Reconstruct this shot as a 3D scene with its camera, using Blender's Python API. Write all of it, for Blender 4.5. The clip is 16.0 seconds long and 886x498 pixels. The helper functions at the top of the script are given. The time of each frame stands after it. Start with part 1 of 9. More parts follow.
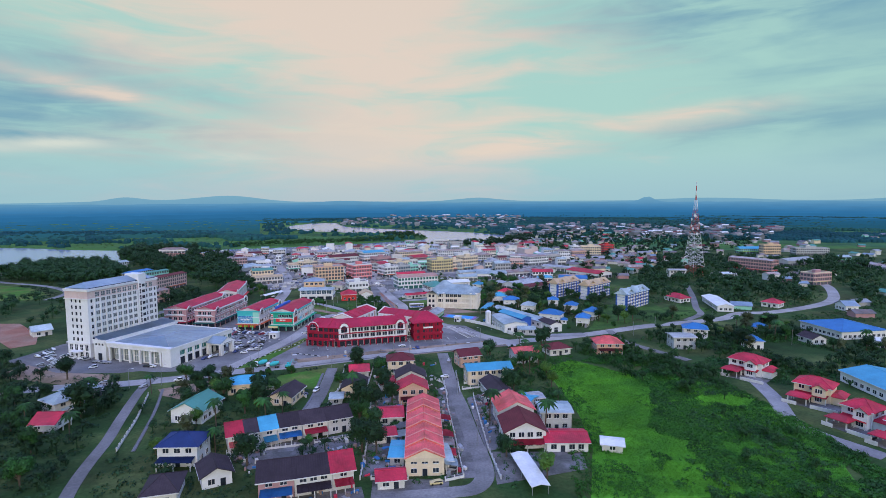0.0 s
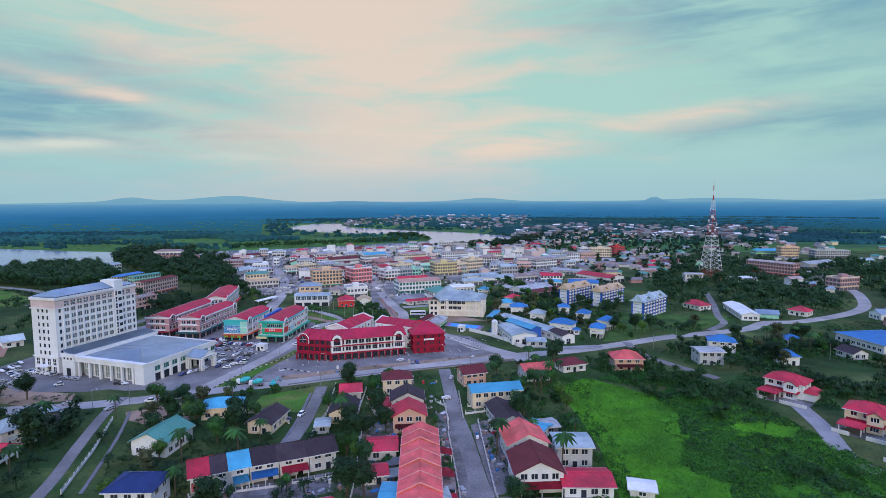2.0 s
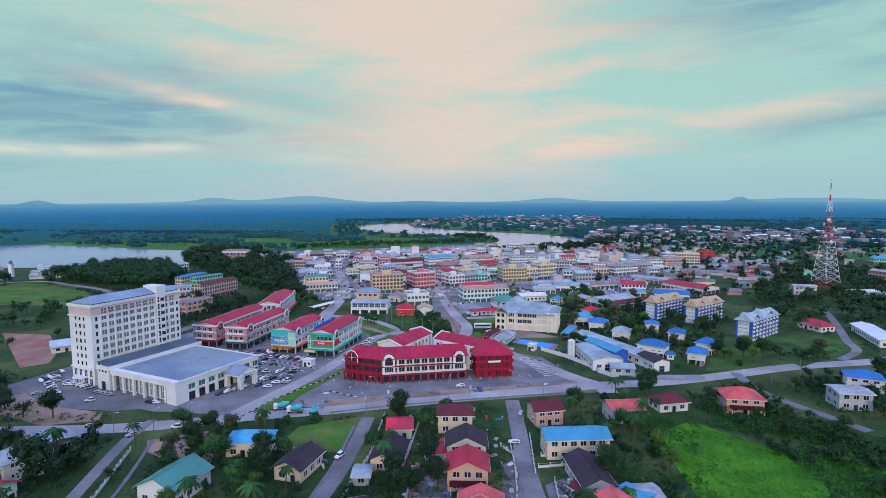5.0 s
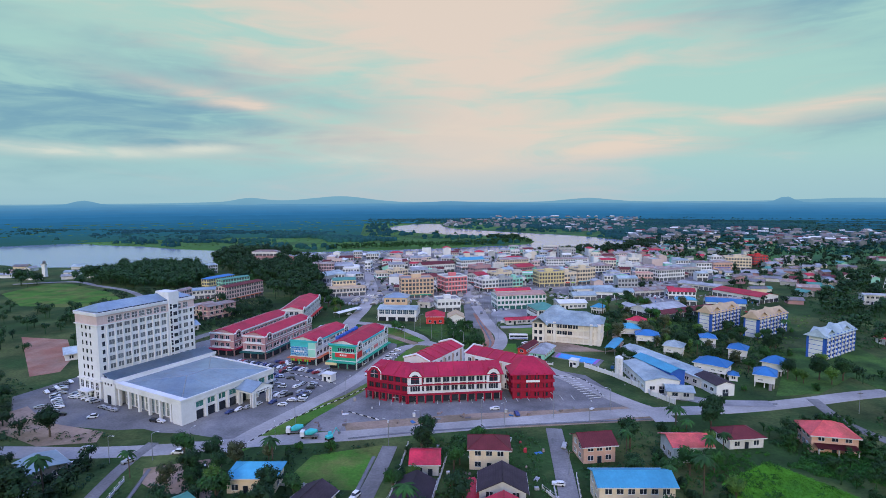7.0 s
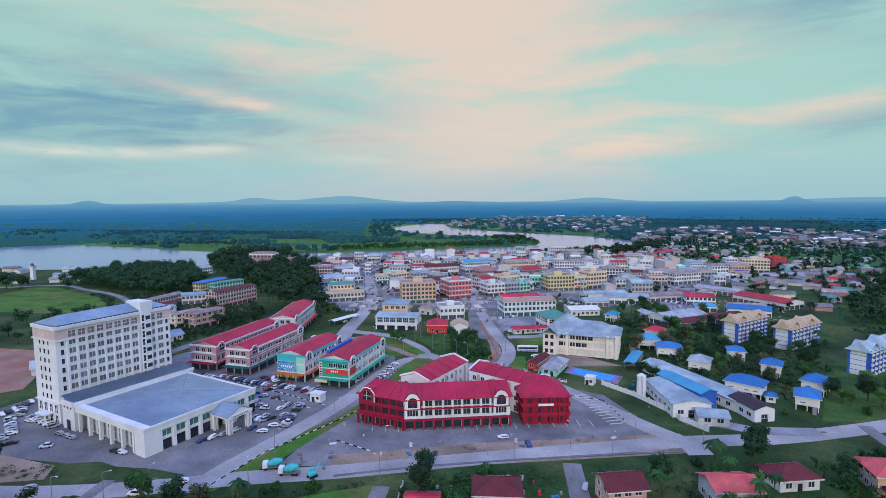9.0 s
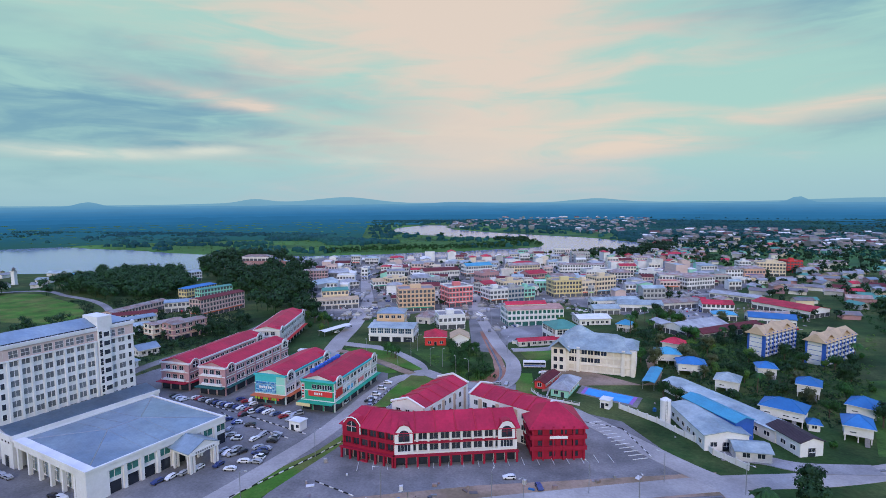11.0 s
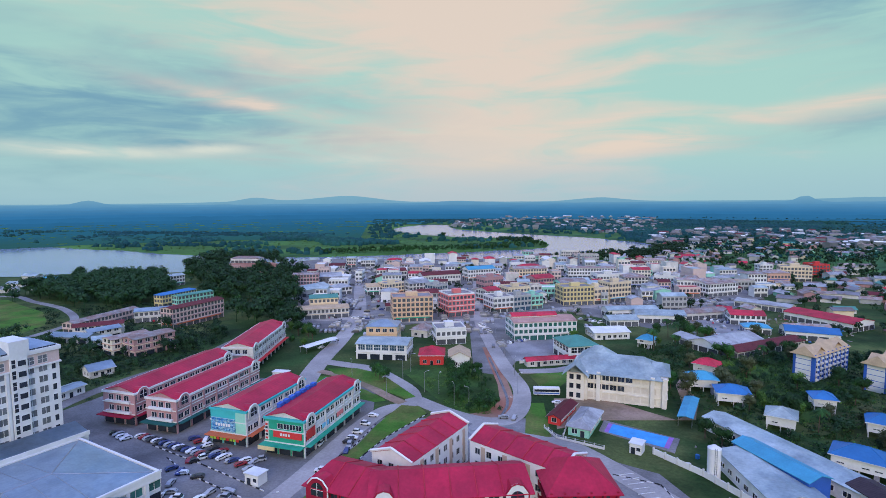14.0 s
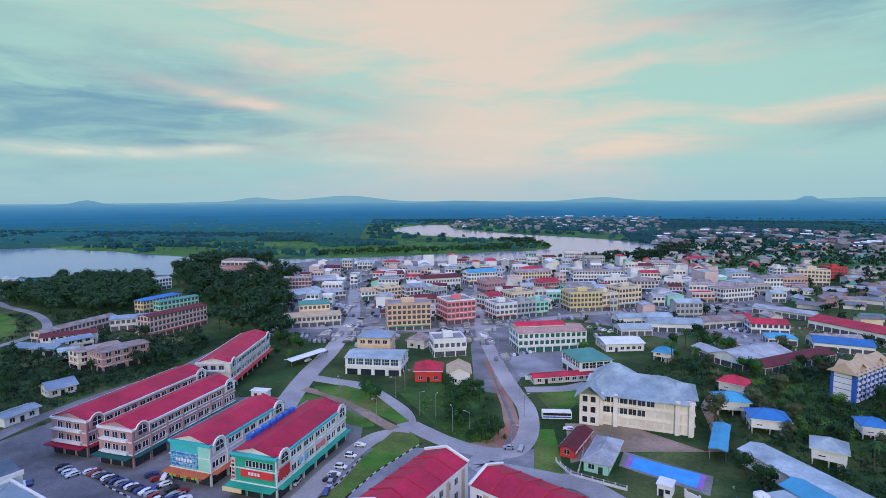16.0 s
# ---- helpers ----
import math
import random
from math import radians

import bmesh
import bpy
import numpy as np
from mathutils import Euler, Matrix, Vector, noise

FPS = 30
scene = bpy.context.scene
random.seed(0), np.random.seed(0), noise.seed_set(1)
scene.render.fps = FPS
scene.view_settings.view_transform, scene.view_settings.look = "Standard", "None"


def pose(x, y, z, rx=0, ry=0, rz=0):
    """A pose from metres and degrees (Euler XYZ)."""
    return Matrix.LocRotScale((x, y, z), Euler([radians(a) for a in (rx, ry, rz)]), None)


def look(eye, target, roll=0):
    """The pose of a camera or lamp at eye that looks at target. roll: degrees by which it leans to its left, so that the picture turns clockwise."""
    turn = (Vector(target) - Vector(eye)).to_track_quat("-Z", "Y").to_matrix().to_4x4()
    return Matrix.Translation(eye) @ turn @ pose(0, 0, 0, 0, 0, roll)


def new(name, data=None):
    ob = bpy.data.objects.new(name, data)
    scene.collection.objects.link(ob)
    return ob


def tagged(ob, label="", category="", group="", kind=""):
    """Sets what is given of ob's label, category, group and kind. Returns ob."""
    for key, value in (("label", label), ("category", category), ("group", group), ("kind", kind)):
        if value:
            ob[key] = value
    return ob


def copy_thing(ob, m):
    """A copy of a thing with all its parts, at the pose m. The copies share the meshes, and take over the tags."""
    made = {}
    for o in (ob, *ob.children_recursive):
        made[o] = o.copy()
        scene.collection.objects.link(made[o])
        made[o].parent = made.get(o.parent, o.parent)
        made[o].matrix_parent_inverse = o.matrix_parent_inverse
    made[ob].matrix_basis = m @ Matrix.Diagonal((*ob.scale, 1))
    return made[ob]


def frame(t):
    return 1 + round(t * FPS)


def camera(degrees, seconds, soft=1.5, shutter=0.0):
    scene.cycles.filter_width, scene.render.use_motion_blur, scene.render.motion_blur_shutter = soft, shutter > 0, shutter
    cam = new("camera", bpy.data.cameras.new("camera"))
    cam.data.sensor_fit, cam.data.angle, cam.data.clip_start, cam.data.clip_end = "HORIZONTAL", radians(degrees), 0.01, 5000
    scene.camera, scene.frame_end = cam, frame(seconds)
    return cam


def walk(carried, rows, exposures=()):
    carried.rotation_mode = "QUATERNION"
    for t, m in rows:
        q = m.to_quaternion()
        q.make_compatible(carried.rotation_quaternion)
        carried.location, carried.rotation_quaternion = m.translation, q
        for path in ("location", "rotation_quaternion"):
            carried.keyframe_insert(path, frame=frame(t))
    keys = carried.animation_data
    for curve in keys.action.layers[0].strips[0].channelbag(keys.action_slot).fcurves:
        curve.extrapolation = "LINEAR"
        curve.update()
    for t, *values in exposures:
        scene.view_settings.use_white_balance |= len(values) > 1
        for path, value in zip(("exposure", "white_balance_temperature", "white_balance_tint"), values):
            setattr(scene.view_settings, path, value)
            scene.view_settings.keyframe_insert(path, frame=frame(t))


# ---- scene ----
cam = camera(78.78, 16.0, soft=0.7)
walk(cam, [
    (0, look((5.75, -3.29, 75.20), (5.69, 96.29, 66.11), -0.27)),
    (0.5, look((6.13, 2.78, 75.21), (6.08, 102.37, 66.14), -0.26)),
    (1, look((6.53, 8.86, 75.22), (6.48, 108.45, 66.20), -0.29)),
    (1.5, look((6.90, 14.97, 75.24), (6.57, 114.56, 66.22), -0.26)),
    (2, look((7.22, 21.07, 75.24), (6.18, 120.65, 66.18), -0.26)),
    (2.5, look((7.46, 27.17, 75.24), (5.32, 126.73, 66.11), -0.28)),
    (3, look((7.57, 33.29, 75.23), (3.63, 132.80, 66.17), -0.25)),
    (3.5, look((7.53, 39.35, 75.23), (1.74, 138.77, 66.18), -0.26)),
    (4, look((7.35, 45.32, 75.22), (-0.62, 144.58, 66.10), -0.27)),
    (4.5, look((7.01, 51.21, 75.22), (-3.63, 150.22, 66.14), -0.35)),
    (5, look((6.50, 57.03, 75.21), (-7.09, 155.70, 66.21), -0.25)),
    (5.2, look((6.22, 59.35, 75.21), (-8.63, 157.83, 66.20), -0.30)),
    (7.5, look((2.30, 85.76, 75.20), (-17.46, 183.39, 66.29), -0.21)),
    (8, look((1.42, 91.57, 75.20), (-18.59, 189.15, 66.32), -0.20)),
    (8.5, look((0.53, 97.45, 75.19), (-19.65, 194.98, 66.20), -0.26)),
    (9, look((-0.36, 103.41, 75.19), (-20.70, 200.90, 66.21), -0.30)),
    (9.2, look((-0.70, 105.82, 75.18), (-21.09, 203.30, 66.15), -0.38)),
    (11.5, look((-4.59, 133.74, 75.08), (-25.32, 231.17, 66.31), -0.37)),
    (12, look((-5.44, 139.77, 75.07), (-26.26, 237.18, 66.29), -0.34)),
    (12.5, look((-6.30, 145.72, 75.06), (-27.23, 243.10, 66.14), -0.35)),
    (13, look((-7.15, 151.61, 75.04), (-28.19, 248.96, 66.08), -0.39)),
    (13.5, look((-8.01, 157.44, 75.01), (-29.07, 254.79, 66.12), -0.31)),
    (14, look((-8.90, 163.18, 74.99), (-30.02, 260.51, 66.00), -0.32)),
    (14.5, look((-9.82, 168.89, 74.97), (-30.97, 266.21, 65.92), -0.36)),
    (15, look((-10.76, 174.63, 74.95), (-31.90, 271.95, 65.88), -0.32)),
    (15.5, look((-11.72, 180.39, 74.94), (-32.91, 277.69, 65.86), -0.30)),
    (16, look((-12.67, 186.14, 74.92), (-33.90, 283.44, 65.89), -0.29)),
])

# ---- sky and sun ----
def build_world():
    w = bpy.data.worlds.new("sky")
    scene.world = w
    w.use_nodes = True
    nt = w.node_tree
    nt.nodes.clear()
    N = lambda kind: nt.nodes.new(kind)
    L = nt.links.new

    def val(x, sock):
        if isinstance(x, (int, float)):
            sock.default_value = x
        else:
            L(x, sock)

    def mth(op, a, b=0.0, c=0.0, clamp=False):
        n = N("ShaderNodeMath")
        n.operation, n.use_clamp = op, clamp
        for s, x in zip(n.inputs, (a, b, c)):
            val(x, s)
        return n.outputs[0]

    def mixc(f, a, b):
        n = N("ShaderNodeMix")
        n.data_type = "RGBA"
        val(f, n.inputs[0])
        for s, x in zip((n.inputs[6], n.inputs[7]), (a, b)):
            if isinstance(x, tuple):
                s.default_value = (*x, 1)
            else:
                L(x, s)
        return n.outputs[2]

    def smooth(x, lo, hi):
        n = N("ShaderNodeMapRange")
        n.interpolation_type = "SMOOTHSTEP"
        val(x, n.inputs[0])
        n.inputs[1].default_value, n.inputs[2].default_value = lo, hi
        return n.outputs[0]

    co = N("ShaderNodeTexCoord")
    sep = N("ShaderNodeSeparateXYZ")
    L(co.outputs["Generated"], sep.inputs[0])
    x, y, z = sep.outputs
    az = mth("ARCTAN2", x, y)            # 0 straight ahead of the first view, to the right positive
    el = mth("ARCSINE", z)

    def noise2(sx, sy, scale, detail, rough, seed, dist=0.0):
        c = N("ShaderNodeCombineXYZ")
        L(mth("MULTIPLY", az, sx), c.inputs[0])
        L(mth("MULTIPLY", el, sy), c.inputs[1])
        c.inputs[2].default_value = seed
        n = N("ShaderNodeTexNoise")
        n.inputs["Scale"].default_value, n.inputs["Detail"].default_value = scale, detail
        n.inputs["Roughness"].default_value, n.inputs["Distortion"].default_value = rough, dist
        L(c.outputs[0], n.inputs["Vector"])
        return n.outputs[0]

    # thin high overcast: teal gaps between long warm-lit streaks
    warm, teal, slate, pale = (0.78, 0.655, 0.555), (0.40, 0.66, 0.60), (0.205, 0.41, 0.50), (0.70, 0.74, 0.66)
    big = noise2(1.3, 5.5, 1.6, 3, 0.5, 3.7, 0.4)
    fine = noise2(2.2, 13.0, 2.3, 6, 0.55, 9.1, 0.6)
    wob = noise2(4.0, 16.0, 2.0, 5, 0.6, 14.2, 0.3)
    centre = mth("SUBTRACT", 1.0, mth("ABSOLUTE", mth("MULTIPLY", mth("ADD", az, 0.16), 1.35)), clamp=True)
    f = mth("ADD", mth("MULTIPLY", big, 0.9), mth("MULTIPLY", fine, 0.75))
    f = mth("ADD", f, mth("MULTIPLY", centre, 0.60))
    col = mixc(smooth(f, 0.98, 1.42), teal, warm)
    dark = mth("ADD", noise2(1.5, 7.0, 1.5, 4, 0.55, 21.3, 0.5), mth("MULTIPLY", centre, -0.34))
    col = mixc(mth("MULTIPLY", smooth(dark, 0.40, 0.68), 0.60), col, slate)
    # blue-grey band that thickens towards the horizon
    col = mixc(mth("MULTIPLY", smooth(el, 0.13, 0.0), 0.70), col, (0.325, 0.53, 0.655))

    def cloud_bank(col, a0, e0, ra, re, slope, tone, amount):
        """One long bank of cloud: its azimuth and elevation in degrees, half length, half depth, slope."""
        u = mth("MULTIPLY", mth("SUBTRACT", az, radians(a0)), 1 / radians(ra))
        v = mth("SUBTRACT", mth("SUBTRACT", el, radians(e0)), mth("MULTIPLY", mth("SUBTRACT", az, radians(a0)), slope))
        v = mth("MULTIPLY", mth("ADD", v, mth("MULTIPLY", mth("SUBTRACT", wob, 0.5), radians(re) * 1.5)), 1 / radians(re))
        g = mth("EXPONENT", mth("MULTIPLY", mth("ADD", mth("MULTIPLY", u, u), mth("MULTIPLY", v, v)), -1.0))
        g = mth("MULTIPLY", g, mth("ADD", 0.15, mth("MULTIPLY", smooth(fine, 0.3, 0.68), 1.1)), clamp=True)
        return mixc(mth("MULTIPLY", g, amount), col, tone)

    col = cloud_bank(col, -47, 7.4, 24, 4.2, 0.0, slate, 1.0)
    col = cloud_bank(col, -42, 8.6, 15, 2.6, 0.0, (0.17, 0.36, 0.48), 0.85)
    col = cloud_bank(col, -36, 12.8, 9, 1.6, -0.14, slate, 0.55)
    col = cloud_bank(col, 30, 16.8, 17, 3.0, -0.03, slate, 1.0)
    col = cloud_bank(col, 32, 6.6, 16, 1.2, 0.05, slate, 0.75)
    col = cloud_bank(col, 46, 12.0, 16, 5.0, 0.0, slate, 0.60)
    col = cloud_bank(col, -30, 9.3, 10, 0.8, -0.15, warm, 0.95)
    col = cloud_bank(col, 6, 5.6, 17, 1.1, 0.09, warm, 1.0)
    col = cloud_bank(col, 24, 8.0, 8, 0.6, 0.06, warm, 0.9)
    col = cloud_bank(col, -18, 16.5, 22, 3.6, 0.0, warm, 0.55)
    col = cloud_bank(col, -46, 4.4, 9, 0.55, -0.02, pale, 0.9)
    col = cloud_bank(col, -35, 4.9, 4, 0.45, 0.03, pale, 0.85)
    col = cloud_bank(col, -22, 4.2, 4, 0.5, 0.0, pale, 0.45)
    # the vault above and behind is deep evening blue
    col = mixc(smooth(el, 0.36, 0.75), col, (0.45, 0.605, 1.44))
    gain = mth("ADD", 1.0, mth("MULTIPLY", smooth(el, 0.4, 1.0), 0.50))
    sky = N("ShaderNodeTexSky")
    sky.sky_type, sky.sun_disc = "NISHITA", False
    sky.sun_elevation, sky.sun_rotation = SUN_EL, SUN_ROT
    blue = N("ShaderNodeBackground")
    L(sky.outputs[0], blue.inputs[0])
    blue.inputs[1].default_value = 0.10
    cloud = N("ShaderNodeBackground")
    L(col, cloud.inputs[0])
    L(gain, cloud.inputs[1])
    mx = N("ShaderNodeMixShader")
    mx.inputs[0].default_value = 0.94
    L(blue.outputs[0], mx.inputs[1])
    L(cloud.outputs[0], mx.inputs[2])
    out = N("ShaderNodeOutputWorld")
    L(mx.outputs[0], out.inputs[0])


SUN_EL, SUN_ROT = radians(22), radians(172)
build_world()
sun = new("sun", bpy.data.lights.new("sun", "SUN"))
sun.data.energy, sun.data.angle, sun.data.color = 1.5, radians(22), (1.0, 0.88, 0.79)
sun.matrix_world = look((math.sin(SUN_ROT) * 60, math.cos(SUN_ROT) * 60, math.tan(SUN_EL) * 60), (0, 0, 0))

# ---- materials ----
def mat(name, rgb, rough=0.8, var=0.18, scale=0.25, fine=3.0, bump=0.15, metal=0.0, rib=0.0, hue=0.0, spec=0.18, tint=None, axis=0, island=0.0):
    """A painted, mineral or leafy surface: stains (scale), grain (fine), per-object shift (hue), ribs every `rib` metres, a second colour `tint` in patches."""
    m = bpy.data.materials.new(name)
    m.use_nodes = True
    nt = m.node_tree
    b = nt.nodes["Principled BSDF"]
    L = nt.links.new
    co = nt.nodes.new("ShaderNodeTexCoord")
    info = nt.nodes.new("ShaderNodeObjectInfo")
    shift = nt.nodes.new("ShaderNodeVectorMath")
    shift.operation = "ADD"
    L(co.outputs["Object"], shift.inputs[0])
    L(info.outputs["Location"], shift.inputs[1])

    def tex(s, detail, rough_):
        n = nt.nodes.new("ShaderNodeTexNoise")
        n.inputs["Scale"].default_value, n.inputs["Detail"].default_value, n.inputs["Roughness"].default_value = s, detail, rough_
        L(shift.outputs[0], n.inputs["Vector"])
        return n.outputs[0]

    def rng(x, lo, hi, a, c):
        n = nt.nodes.new("ShaderNodeMapRange")
        n.inputs[1].default_value, n.inputs[2].default_value, n.inputs[3].default_value, n.inputs[4].default_value = lo, hi, a, c
        L(x, n.inputs[0])
        return n.outputs[0]

    def mul(a, c):
        n = nt.nodes.new("ShaderNodeMath")
        n.operation = "MULTIPLY"
        L(a, n.inputs[0])
        L(c, n.inputs[1])
        return n.outputs[0]

    big, small = tex(scale, 4, 0.6), tex(fine, 3, 0.6)
    k = mul(rng(big, 0.3, 0.7, 1 - var, 1 + var), rng(small, 0.3, 0.7, 1 - var * 0.5, 1 + var * 0.5))
    if hue:
        k = mul(k, rng(info.outputs["Random"], 0, 1, 1 - hue, 1 + hue))
    if island:
        geo = nt.nodes.new("ShaderNodeNewGeometry")
        k = mul(k, rng(geo.outputs["Random Per Island"], 0, 1, 1 - island, 1 + island))
    base = nt.nodes.new("ShaderNodeMix")
    base.data_type = "RGBA"
    base.inputs[6].default_value = (*rgb, 1)
    base.inputs[7].default_value = (*(tint or rgb), 1)
    L(rng(tex(scale * 0.6, 5, 0.65), 0.45, 0.6, 0, 1), base.inputs[0])
    scale_c = nt.nodes.new("ShaderNodeVectorMath")
    scale_c.operation = "SCALE"
    L(base.outputs[2], scale_c.inputs[0])
    L(k, scale_c.inputs["Scale"])
    L(scale_c.outputs[0], b.inputs["Base Color"])
    b.inputs["Roughness"].default_value, b.inputs["Metallic"].default_value = rough, metal
    b.inputs["Specular IOR Level"].default_value = spec
    height = small
    if rib:
        wv = nt.nodes.new("ShaderNodeTexWave")
        wv.bands_direction = "XY"[axis] if axis < 2 else "Z"
        wv.inputs["Scale"].default_value = 0.314 / rib
        L(co.outputs["Object"], wv.inputs["Vector"])
        mixh = nt.nodes.new("ShaderNodeMath")
        mixh.operation = "MULTIPLY_ADD"
        L(wv.outputs["Fac"], mixh.inputs[0])
        mixh.inputs[1].default_value = 1.0
        L(small, mixh.inputs[2])
        height = mixh.outputs[0]
    if bump:
        bp = nt.nodes.new("ShaderNodeBump")
        bp.inputs["Strength"].default_value, bp.inputs["Distance"].default_value = min(1.0, bump * 2), 0.1 if not rib else 0.06
        L(height, bp.inputs["Height"])
        L(bp.outputs[0], b.inputs["Normal"])
    return m


def glass_mat(name, rgb, rough=0.12):
    m = mat(name, rgb, rough=rough, var=0.25, scale=0.4, fine=1.0, bump=0.02, hue=0.3, spec=0.6)
    return m


